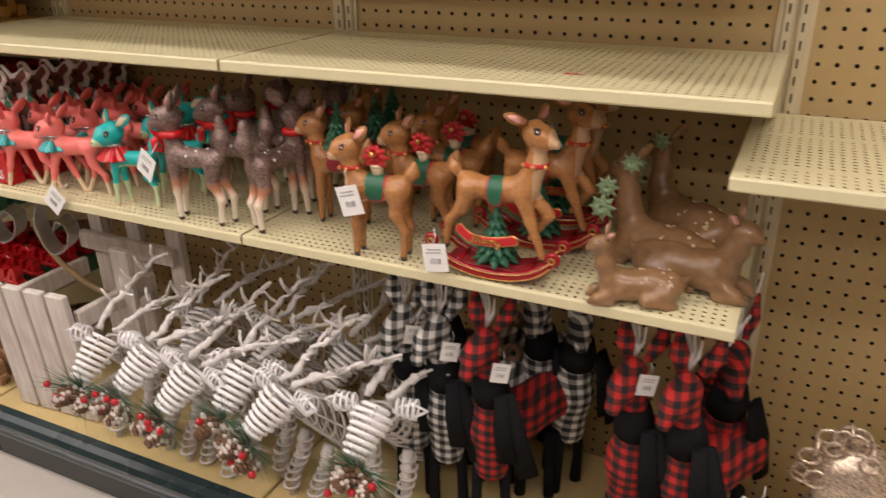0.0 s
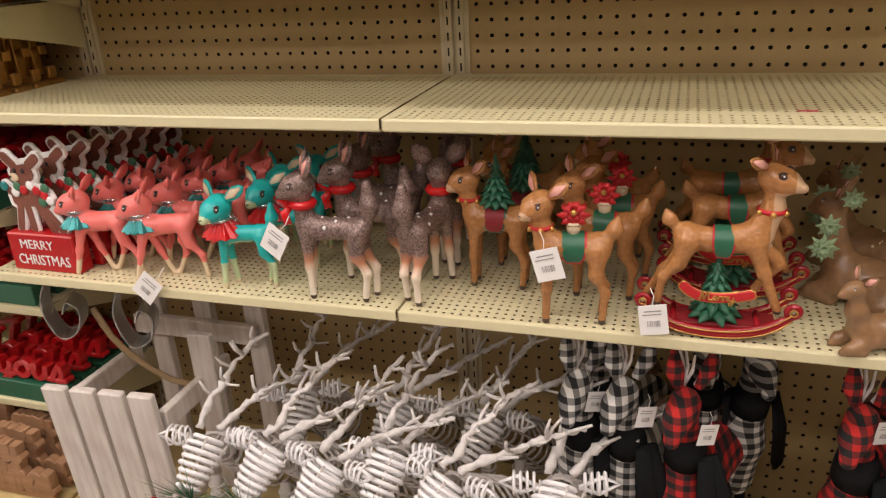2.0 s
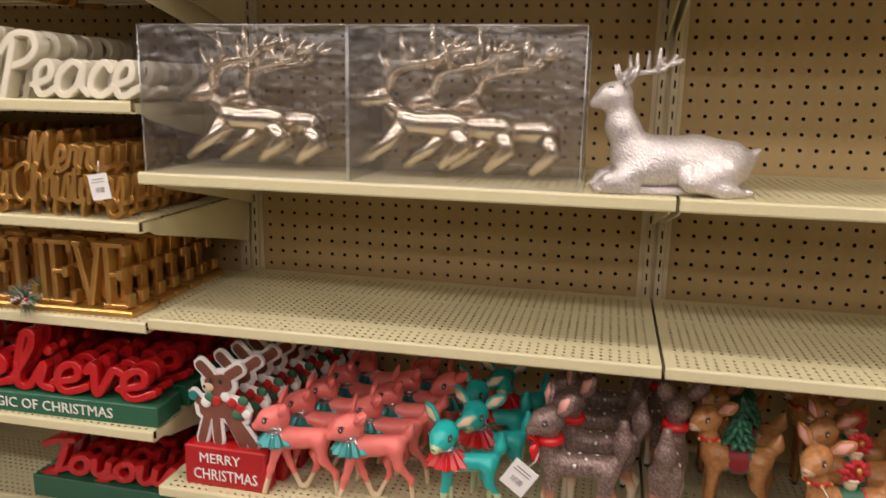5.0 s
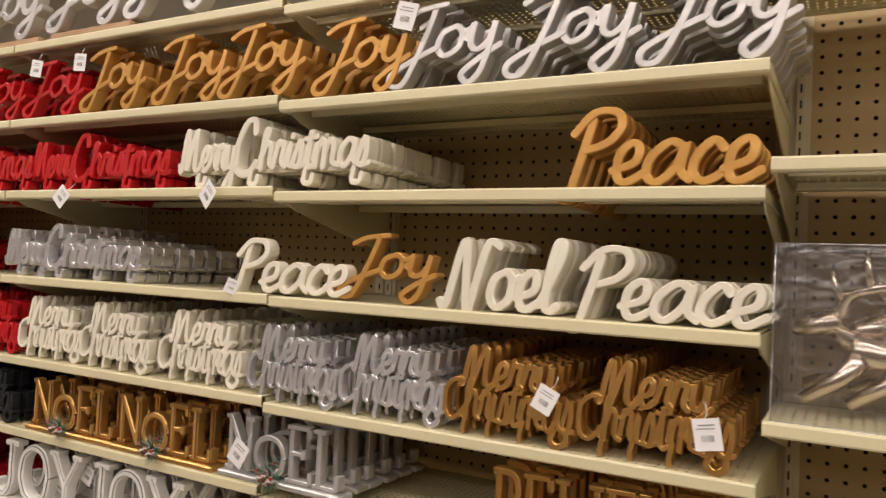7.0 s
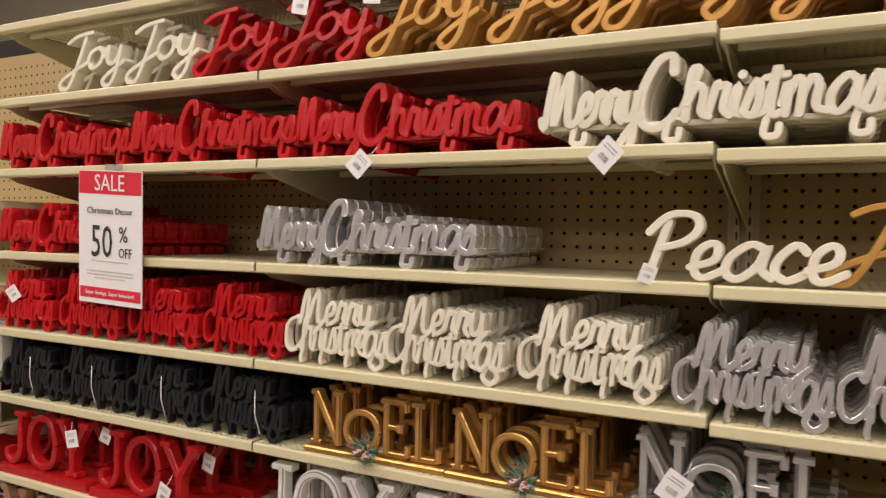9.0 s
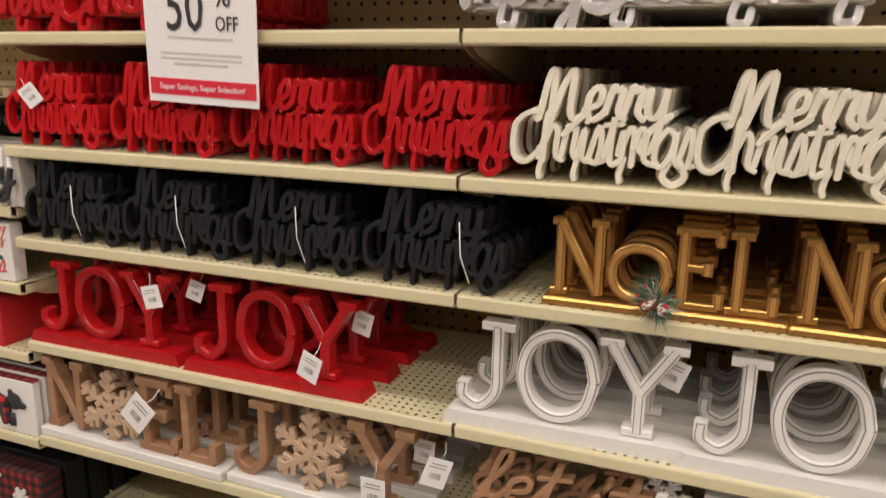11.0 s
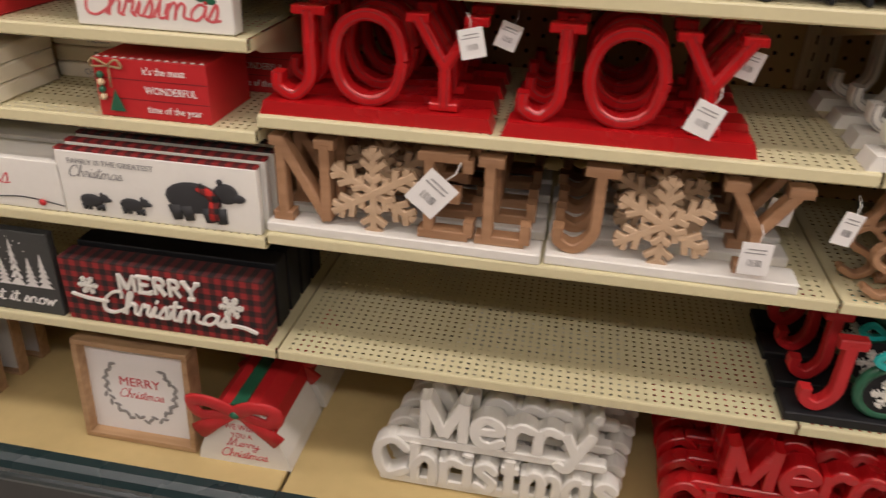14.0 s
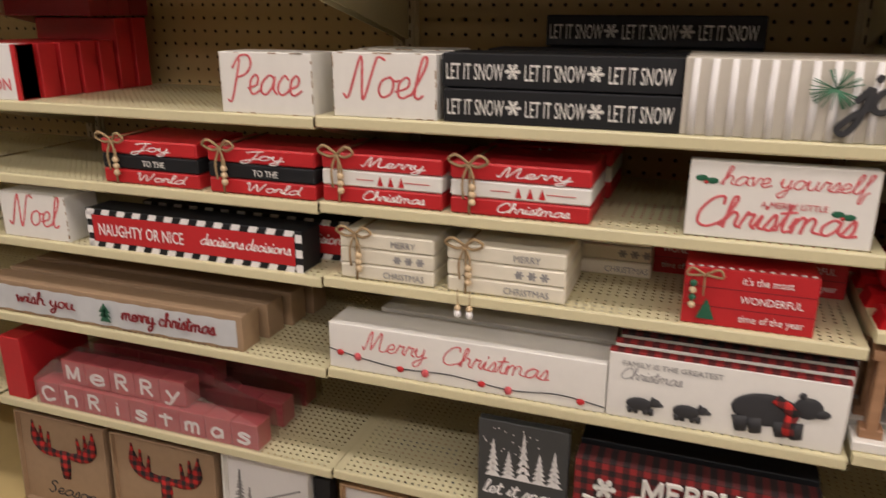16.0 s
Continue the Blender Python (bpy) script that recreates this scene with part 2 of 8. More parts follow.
M["needle"] = mat("frosted_pine_needles", (0.05, 0.16, 0.085), 0.7, 0, 0.3, 60, 0, 0.1)
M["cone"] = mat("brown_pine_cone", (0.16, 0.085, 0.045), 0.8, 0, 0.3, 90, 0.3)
M["frost"] = mat("frosted_cone_tip", (0.62, 0.55, 0.5), 0.85)
M["berry"] = mat("red_berry", (0.5, 0.02, 0.03), 0.2)
M["plaidr"] = plaid("red_black_plaid_fabric", (0.50, 0.02, 0.016))
M["plaidw"] = plaid("white_black_plaid_fabric", (0.66, 0.64, 0.60))
M["plaidflat"] = plaid("red_black_plaid_print", (0.30, 0.022, 0.022), (0.02, 0.012, 0.012), 0.024)
M["felt"] = mat("black_felt", (0.012, 0.012, 0.013), 0.95, 0, 0.2, 200, 0.3, 0, 0.1)
M["feltleg"] = mat("black_felt_leg", (0.012, 0.012, 0.013), 0.95, 0, 0.2, 200, 0.3, 0, 0.1)
M["clear"] = clear_plastic("clear_acrylic_sheet", (0.95, 0.95, 0.95), 0.13, 0.25)
M["clearstrip"] = clear_plastic("clear_plastic_strip", (0.84, 0.84, 0.84), 0.5, 0.32)
M["film"] = clear_plastic("clear_shrink_film", (0.95, 0.93, 0.93), 0.2, 0.3)
M["salered"] = mat("bright_red_print", (0.66, 0.025, 0.05), 0.5, 0, 0.03, 80, 0.02)
M["dustyred"] = mat("dusty_red_block_paint", (0.46, 0.085, 0.095), 0.5, 0, 0.1, 70, 0.05, 0.08)
M["rope"] = mat("jute_rope", (0.36, 0.25, 0.13), 0.95, 0, 0.25, 220, 0.6)
M["beadwood"] = mat("pale_wood_bead", (0.66, 0.50, 0.30), 0.5)
M["ribbon"] = mat("red_satin_ribbon", (0.55, 0.01, 0.012), 0.25, 0, 0.08, 50, 0.05)
M["tinsel"] = glitter("silver_tinsel", (0.55, 0.58, 0.58), 0.9, 0.2)
M["tealfab"] = mat("teal_metallic_fabric", (0.04, 0.26, 0.26), 0.3, 0.4, 0.15, 50, 0.2)
M["kraft"] = mat("kraft_brown_board", (0.36, 0.24, 0.14), 0.75, 0, 0.1, 60, 0.08)
M["corrug"] = mat("galvanised_corrugated_tin", (0.66, 0.68, 0.69), 0.4, 0.3, 0.08, 40, 0.05)
M["birch"] = mat("birch_grey_print", (0.55, 0.51, 0.43), 0.7, 0, 0.06, 60, 0.03)
M["lampdiff"] = bpy.data.materials.new("lit_acrylic_diffuser")
M["lampdiff"].use_nodes = True
M["lampdiff"].node_tree.nodes["Principled BSDF"].inputs["Emission Color"].default_value = (1, 0.86, 0.68, 1)
M["lampdiff"].node_tree.nodes["Principled BSDF"].inputs["Emission Strength"].default_value = 4.0


# ---- mesh building ----
class Shape:
    """Gathers vertices and faces, with a material slot for each face."""

    def __init__(self):
        self.v, self.f, self.m, self.mats, self.smooth = [], [], [], [], []

    def slot(self, key):
        if key not in self.mats:
            self.mats.append(key)
        return self.mats.index(key)

    def add(self, verts, faces, key, smooth=False):
        o, k = len(self.v), self.slot(key)
        self.v.extend(tuple(p) for p in verts)
        for f in faces:
            self.f.append(tuple(i + o for i in f))
            self.m.append(k)
            self.smooth.append(smooth)
        return self

    def box(self, x0, x1, y0, y1, z0, z1, key, bevel=0.0):
        c = min(bevel, (x1 - x0) * 0.45, (y1 - y0) * 0.45, (z1 - z0) * 0.45)
        if c <= 0:
            vs = [(x, y, z) for x in (x0, x1) for y in (y0, y1) for z in (z0, z1)]
            fs = [(0, 1, 3, 2), (4, 6, 7, 5), (0, 4, 5, 1), (2, 3, 7, 6), (0, 2, 6, 4), (1, 5, 7, 3)]
            return self.add(vs, fs, key)
        bm = bmesh.new()
        bmesh.ops.create_cube(bm, size=1.0)
        for q in bm.verts:
            q.co = ((x0 + x1) / 2 + q.co.x * (x1 - x0), (y0 + y1) / 2 + q.co.y * (y1 - y0), (z0 + z1) / 2 + q.co.z * (z1 - z0))
        bmesh.ops.bevel(bm, geom=list(bm.edges), offset=c, segments=1, affect="EDGES", profile=0.5)
        bm.verts.index_update()
        self.add([q.co for q in bm.verts], [[w.index for w in f.verts] for f in bm.faces], key)
        bm.free()
        return self

    def tube(self, pts, radii, key, n=8, flat=1.0, smooth=True, wob=0.0, seed=0, side=None):
        """A round limb through pts; flat squeezes it along side."""
        pts = [Vector(p) for p in pts]
        if isinstance(radii, (int, float)):
            radii = [radii] * len(pts)
        rnd = random.Random(seed)
        ref = Vector(side).normalized() if side else None
        rings, vs, fs = [], [], []
        for i, p in enumerate(pts):
            d = (pts[min(i + 1, len(pts) - 1)] - pts[max(i - 1, 0)])
            d = d.normalized() if d.length > 1e-9 else Vector((0, 0, 1))
            if ref is None:
                ref = Vector((0, 1, 0)) if abs(d.y) < 0.9 else Vector((1, 0, 0))
            a = (ref - d * ref.dot(d))
            a = a.normalized() if a.length > 1e-6 else d.orthogonal().normalized()
            b = d.cross(a)
            if not side:
                ref = a
            ring = []
            for k in range(n):
                w = 2 * math.pi * k / n
                r = radii[i] * (1 + wob * rnd.uniform(-1, 1))
                ring.append(len(vs))
                vs.append(p + a * (math.cos(w) * r * flat) + b * (math.sin(w) * r))
            rings.append(ring)
        for r0, r1 in zip(rings, rings[1:]):
            for k in range(n):
                fs.append((r0[k], r0[(k + 1) % n], r1[(k + 1) % n], r1[k]))
        fs.append(tuple(reversed(rings[0])))
        fs.append(tuple(rings[-1]))
        return self.add(vs, fs, key, smooth)

    def blob(self, c, r, key, seg=12, rings=8, rot=None):
        """An ellipsoid of half sizes r round c."""
        vs, fs = [], []
        for i in range(rings + 1):
            th = math.pi * i / rings
            for k in range(seg):
                ph = 2 * math.pi * k / seg
                q = Vector((r[0] * math.sin(th) * math.cos(ph), r[1] * math.sin(th) * math.sin(ph), r[2] * math.cos(th)))
                vs.append((rot @ q if rot else q) + Vector(c))
        for i in range(rings):
            for k in range(seg):
                fs.append((i * seg + k, (i + 1) * seg + k, (i + 1) * seg + (k + 1) % seg, i * seg + (k + 1) % seg))
        return self.add(vs, fs, key, True)

    def ring(self, c, r, thick, key, axis="y", n=20, m=6, rz=None):
        """A torus with half sizes r, rz round c."""
        rz = rz or r
        vs, fs = [], []
        for i in range(n):
            w = 2 * math.pi * i / n
            for k in range(m):
                u = 2 * math.pi * k / m
                e = (thick * math.cos(u), thick * math.sin(u))
                q = ((r + e[0]) * math.cos(w), e[1], (rz + e[0]) * math.sin(w))
                if axis == "z":
                    q = (q[0], q[2], q[1])
                if axis == "x":
                    q = (q[1], q[0], q[2])
                vs.append(Vector(q) + Vector(c))
        for i in range(n):
            for k in range(m):
                a, b2 = i * m, ((i + 1) % n) * m
                fs.append((a + k, a + (k + 1) % m, b2 + (k + 1) % m, b2 + k))
        return self.add(vs, fs, key, True)

    def moved(self, mtx, start=0):
        for i in range(start, len(self.v)):
            self.v[i] = tuple(mtx @ Vector(self.v[i]))
        return self

    def mesh(self, name):
        me = bpy.data.meshes.new(name)
        me.from_pydata(self.v, [], self.f)
        for k in self.mats:
            me.materials.append(M[k])
        me.polygons.foreach_set("material_index", self.m)
        me.polygons.foreach_set("use_smooth", self.smooth)
        me.update()
        return me


def part(name, shape, parent=None, label="", at=None):
    """One mesh object, under its thing if one is given."""
    ob = new(name, shape.mesh(name) if isinstance(shape, Shape) else shape)
    if parent is not None:
        ob.parent = parent
    if at is not None:
        ob.matrix_basis = at
    if label:
        tagged(ob, label)
    return ob


def thing(name, at, label, category, group="", shape=None):
    ob = new(name, shape.mesh(name) if shape is not None else None)
    ob.matrix_basis = at
    return tagged(ob, label, category, group)


# ---- lettering: strokes on a small grid, x to the right, baseline 0, small letters 1 high ----
SCRIPT = {
    "a": "1.05: .85,.8 .5,1 .1,.6 .1,.15 .4,0 .75,.4 .85,.95 .85,.3 1.1,.05", "c": ".75: .65,.8 .4,1 .1,.6 .1,.2 .4,0 .8,.25",
    "d": "1.1: .85,.8 .5,1 .1,.6 .1,.15 .4,0 .8,.5 .95,2 .85,.4 1.1,.05", "e": ".75: 0,.3 .5,.5 .55,.85 .35,1 .1,.7 .15,.15 .4,0 .8,.25",
    "f": ".65: 0,.1 .4,1.2 .55,1.9 .35,2 .25,1.2 .2,-.8 .4,-.9 .45,-.1 .7,.2", "g": ".95: .8,.8 .45,1 .1,.6 .15,.15 .45,.05 .8,.9 .75,-.6 .4,-1 .15,-.7 .5,-.2 1,.15",
    "h": "1: 0,.1 .4,1.4 .45,1.95 .25,1.9 .2,1 .2,0 / .2,.5 .5,1 .75,.8 .75,.2 1.05,.05", "i": ".5: 0,.2 .25,.95 .2,.2 .5,.05 / .3,1.38 .33,1.48",
    "j": ".5: .05,.5 .35,1 .3,-.4 .05,-.95 -.2,-.7 .15,-.1 .55,.2 / .42,1.38 .45,1.48",
    "l": ".55: 0,.15 .4,1.4 .4,1.95 .2,1.8 .15,.3 .35,0 .55,.15", "m": "1.45: 0,.3 .15,.95 .15,0 / .15,.5 .4,1 .6,.8 .6,0 / .6,.5 .85,1 1.1,.8 1.1,.2 1.5,.05",
    "n": "1.05: 0,.3 .15,.95 .15,0 / .15,.5 .45,1 .7,.8 .7,.2 1.1,.05", "o": ".9: .5,1 .15,.8 .08,.3 .35,0 .7,.25 .7,.75 .5,1 .75,.8 .95,.85",
    "p": "1: 0,.3 .2,1 .15,-1 / .15,.6 .45,1 .75,.7 .6,.1 .2,.1 / .6,.1 1,.1", "r": ".7: 0,.2 .2,1.05 .3,.9 .55,.95 .5,.3 .75,.05",
    "s": ".65: 0,.15 .35,1.05 .5,.5 .35,.02 .05,.1 / .35,.02 .7,.1", "t": ".6: 0,.2 .3,1.2 .3,1.7 .25,.3 .4,0 .65,.1 / -.05,1.15 .65,1.28",
    "u": "1: 0,.5 .12,1 .12,.3 .35,0 .65,.3 .7,1 .7,.2 1,.05", "v": ".8: 0,.8 .15,1 .3,0 .6,.9 .8,.85", "w": "1.2: 0,.8 .12,1 .25,0 .55,.8 .7,0 1,.9 1.2,.85",
    "y": ".95: 0,.5 .12,1 .15,.3 .4,.1 .65,.4 .7,1 .65,-.5 .35,-1 .1,-.7 .5,-.2 1,.2",
    "M": "1.9: .0,.25 .2,0 .4,1.8 .55,1.9 .65,.3 .75,.2 1.15,1.85 1.3,1.8 1.35,.3 1.6,0 1.95,.2", "C": "1.35: 1.2,1.5 1.1,1.95 .6,1.8 .15,1 .2,.2 .7,-.05 1.2,.2 1.4,.4",
    "J": "1.2: .1,1.5 .5,1.8 1.25,1.95 / .95,1.85 .8,.5 .5,-.8 .1,-.9 .05,-.5 .6,-.05 1.25,.3", "P": "1.15: .4,1.75 .3,.6 .15,-.4 -.1,-.35 / 0,1.35 .4,1.95 .95,1.95 1.15,1.5 .9,1.05 .4,.85",
    "N": "1.6: 0,.1 .25,0 .45,1.7 .6,1.8 .9,.1 1.05,0 1.25,1.6 1.4,1.95 1.7,1.8", "B": "1.25: .3,1.8 .2,0 / 0,1.5 .5,1.95 1,1.8 .95,1.3 .4,1 / .4,1 1.1,.8 1.1,.2 .6,-.05 .1,.15",
    "W": "1.9: 0,1.6 .2,1.9 .45,0 .9,1.6 1.2,0 1.7,1.9", "S": "1: .85,1.6 .5,1.95 .2,1.5 .6,1 .7,.4 .35,-.02 .05,.3", "F": "1.1: .4,1.8 .3,0 / 0,1.75 1.1,1.9 / .35,1 .8,1.05", "T": "1.1: .6,1.8 .5,0 / 0,1.75 1.2,1.9",
}
# capitals with slab feet: straight strokes unless marked with ~
SERIF = {
    "N": ".95: .14,0 .14,1 / .14,1 .78,0 / .78,0 .78,1 / .0,1 .2,1 / .0,0 .28,0 / .64,1 .92,1", "O": "1: ~.92,.5 .8,.86 .48,1 .16,.86 .04,.5 .16,.14 .48,0 .8,.14 .92,.5",
    "E": ".8: .14,0 .14,1 / .0,1 .66,1 / .14,.52 .5,.52 / .0,0 .7,0 / .66,1 .66,.84 / .7,0 .7,.2 / .5,.44 .5,.6", "L": ".8: .16,0 .16,1 / .0,1 .34,1 / .0,0 .68,0 / .68,0 .68,.25",
    "J": ".8: ~.52,1 .52,.55 .5,.2 .3,.0 .08,.08 .07,.26 / .32,1 .74,1", "Y": ".95: .1,1 .45,.46 / .82,1 .45,.46 / .45,.46 .45,0 / -.03,1 .24,1 / .68,1 .96,1 / .27,0 .63,0",
    "B": ".8: .14,0 .14,1 / ~.0,1 .4,1 .62,.9 .62,.64 .4,.54 .14,.54 / ~.3,.54 .6,.46 .7,.26 .6,.06 .35,0 .0,0", "I": ".38: .17,0 .17,1 / .0,1 .34,1 / .0,0 .34,0",
    "V": ".85: .08,1 .42,0 / .76,1 .42,0 / -.04,1 .22,1 / .62,1 .88,1", "S": ".7: ~.58,.82 .35,1 .1,.86 .14,.62 .5,.42 .58,.16 .34,0 .06,.14", "W": "1.25: .05,1 .3,0 / .3,0 .58,.9 / .58,.9 .86,0 / .86,0 1.15,1",
    "M": "1.1: .12,0 .12,1 / .12,1 .52,.1 / .52,.1 .92,1 / .92,1 .92,0", "R": ".8: .14,0 .14,1 / ~.14,1 .45,1 .6,.85 .55,.6 .14,.52 / .35,.52 .66,0", "A": ".9: .05,0 .42,1 / .42,1 .8,0 / .2,.35 .65,.35",
    "C": ".85: ~.75,.8 .45,1 .12,.8 .08,.4 .3,.02 .75,.2", "H": ".9: .12,0 .12,1 / .75,0 .75,1 / .12,.5 .75,.5", "T": ".8: .4,0 .4,1 / .0,1 .8,1", "e": ".7: ~.1,.35 .6,.4 .5,.62 .25,.66 .06,.4 .15,.08 .4,0 .62,.14",
    "r": ".55: .12,0 .12,.62 / ~.12,.4 .3,.64 .52,.58", "y": ".7: .1,.64 .34,.1 / ~.62,.64 .34,.05 .2,-.28 .02,-.22", "h": ".7: .12,0 .12,1 / ~.12,.4 .35,.66 .56,.5 .56,0", "i": ".3: .14,0 .14,.62 / .14,.84 .15,.9",
    "s": ".6: ~.46,.54 .26,.66 .1,.52 .44,.22 .3,.0 .06,.1", "t": ".5: .22,0 .22,.9 / .02,.64 .44,.64", "m": ".95: .1,0 .1,.62 / ~.1,.4 .28,.64 .46,.5 .46,0 / ~.46,.4 .64,.64 .82,.5 .82,0", "a": ".7: ~.5,.52 .26,.64 .08,.34 .22,.02 .46,.16 / .52,.64 .52,0",
}


def strokes_of(font, ch):
    head, body = font[ch].split(":")
    out = []
    for s in body.split("/"):
        s = s.strip()
        curved = s.startswith("~") or font is SCRIPT
        pts = [tuple(float(v) for v in p.split(",")) for p in s.strip("~").split()]
        out.append((curved, pts))
    return float(head), out


def smooth_line(pts, n=4):
    """Catmull-Rom through the points."""
    if len(pts) < 3:
        return pts
    q = [pts[0]] + list(pts) + [pts[-1]]
    out = []
    for i in range(1, len(q) - 2):
        p0, p1, p2, p3 = q[i - 1:i + 3]
        for k in range(n):
            t = k / n
            out.append(tuple(0.5 * (2 * b + (c - a) * t + (2 * a - 5 * b + 4 * c - d) * t * t + (3 * b - a - 3 * c + d) * t ** 3) for a, b, c, d in zip(p0, p1, p2, p3)))
    return out + [pts[-1]]


BANDS = [0]


def band(shape, line, w, y0, y1, key, rounded=True, swell=0.0, edge=0.25):
    """A stroke in the x z plane, from depth y0 (front) to y1 (back), with softened front edges."""
    pts = [Vector((p[0], p[1])) for p in line]
    if len(pts) < 2:
        return
    a, b = (pts[1] - pts[0]).normalized(), (pts[-1] - pts[-2]).normalized()
    if rounded:
        rows = [(pts[0] - a * w * 0.85, 0.45), (pts[0] - a * w * 0.5, 0.85)] + [(p, 1) for p in pts] + [(pts[-1] + b * w * 0.5, 0.85), (pts[-1] + b * w * 0.85, 0.45)]
    else:
        rows = [(p, 1) for p in pts]
    vs, fs = [], []
    BANDS[0] += 1
    amp = min(0.0006, (y1 - y0) * 0.1)
    c = edge * w
    dc = min(c, (y1 - y0) * 0.4)
    for i, (p, k) in enumerate(rows):
        d = rows[min(i + 1, len(rows) - 1)][0] - rows[max(i - 1, 0)][0]
        d = d.normalized() if d.length > 1e-9 else Vector((1, 0))
        nrm = Vector((-d.y, d.x))
        ww = w * k * (1 + swell * abs(d.y) - swell * 0.4)
        # strokes that cross lie a little before or behind one another, as hand-cut ones do
        yf = y0 + amp * (BANDS[0] % 4) * 0.9 + amp * math.sin(0.55 * i)
        for off, y in ((-ww, y1), (-ww, yf + dc), (-ww + c * k, yf), (ww - c * k, yf), (ww, yf + dc), (ww, y1)):
            q = p + nrm * off
            vs.append((q.x, y, q.y))
    for i in range(len(rows) - 1):
        for k in range(6):
            j = (k + 1) % 6
            fs.append((i * 6 + k, i * 6 + j, i * 6 + 6 + j, i * 6 + 6 + k))
    fs.append(tuple(range(6)))
    fs.append(tuple(reversed(range((len(rows) - 1) * 6, len(rows) * 6))))
    shape.add(vs, fs, key)


def word_extent(word, font, gap=0.0):
    return sum((0.6 if ch == " " else strokes_of(font, ch)[0] + gap) for ch in word)


def write(shape, word, x0, z0, width, height, key, weight=0.12, y0=0.0, y1=0.02, font=SCRIPT, slant=0.0, swell=0.25, gap=0.0, rise=1.0, n=4):
    """Lay a word of strokes into a box: x0 to x0 + width, baseline z0, height of a small (script) or capital letter."""
    sx = width / word_extent(word, font, gap)
    x = 0.0
    for ch in word:
        if ch == " ":
            x += 0.6
            continue
        adv, ss = strokes_of(font, ch)
        for curved, pts in ss:
            line = smooth_line(pts, n) if curved else pts
            line = [(q[0], q[1] if q[1] < 1 else 1 + (q[1] - 1) * rise) for q in line]
            line = [(x0 + (x + p[0] + slant * p[1]) * sx, z0 + p[1] * height) for p in line]
            band(shape, line, weight * height, y0, y1, key, font is SCRIPT or curved, swell if font is SCRIPT else 0.0)
        x += adv + gap
    return shape


def letter_parts(t, word, x0, z0, width, height, key, weight, y0, y1, font):
    """A word whose letters are each a part of the sign."""
    sx, x = width / word_extent(word, font), x0
    for ch in word:
        s = Shape()
        adv = strokes_of(font, ch)[0]
        write(s, ch, x, z0, adv * sx, height, key, weight, y0, y1, font)
        part("letter", s, t)
        x += adv * sx


def typed(text, size, key, align="LEFT", depth=0.0006, squeeze=1.0):
    """A mesh of plain type in the built-in font, in the x z plane, facing the aisle."""
    cu = bpy.data.curves.new("type", "FONT")
    cu.body, cu.size, cu.extrude, cu.align_x, cu.resolution_u = text, size, depth, align, 2
    ob = bpy.data.objects.new("type", cu)
    scene.collection.objects.link(ob)
    bpy.context.view_layer.update()
    me = bpy.data.meshes.new_from_object(ob.evaluated_get(bpy.context.evaluated_depsgraph_get()))
    bpy.data.objects.remove(ob)
    s = Shape()
    s.add([(v.co.x * squeeze, -v.co.z, v.co.y) for v in me.vertices], [tuple(p.vertices) for p in me.polygons], key)
    bpy.data.meshes.remove(me)
    return s

# ---- the setting ----
W, BACK = 0.914, 0.43


def bay(k):
    """The left edge of bay k; bays count from right to left along the run."""
    return -(k - 1) * W


s = Shape()
s.box(-9, 4.5, -10, 3, -0.1, 0, "floor")
tagged(part("floor", s), "pale vinyl shop floor", "floor", kind="structure")
s = Shape()
s.box(-9, 4.5, -10, 3, 4.0, 4.1, "ceil")
tagged(part("ceiling", s), "white tiled shop ceiling", "ceiling", kind="structure")
for nm, bx in (("wall_west", (-9.1, -9, -10, 3)), ("wall_east", (4.5, 4.6, -10, 3)), ("wall_south", (-9, 4.5, -10.1, -10)), ("wall_north", (-9, 4.5, 3, 3.1))):
    s = Shape()
    s.box(*bx, 0, 4.0, "wall")
    tagged(part(nm, s), "cream painted shop wall", "wall", kind="structure")
# the run of shelving on the other side of the aisle, seen only in reflections
s = Shape()
s.box(-8, 3.6, -3.1, -2.45, 0, 2.1, "far")
tagged(part("shelving_opposite", s), "full shop shelving across the aisle", "shelving", kind="structure")
for lx, ly in LAMPS:
    t = thing("ceiling_light", pose(lx, ly, LAMP_Z), "long row of lit fluorescent strips on the ceiling", "ceiling light", "ceiling strips")
    f = Shape()
    for q in ((-LAMP_LEN / 2, LAMP_LEN / 2, -0.24, -0.21), (-LAMP_LEN / 2, LAMP_LEN / 2, 0.21, 0.24)):
        f.box(*q, -0.02, 0.05, "white")
    part("frame", f, t)
    d = Shape()
    d.box(-LAMP_LEN / 2, LAMP_LEN / 2, -0.21, 0.21, 0.0, 0.03, "lampdiff")
    part("diffuser", d, t, "glowing acrylic diffuser")


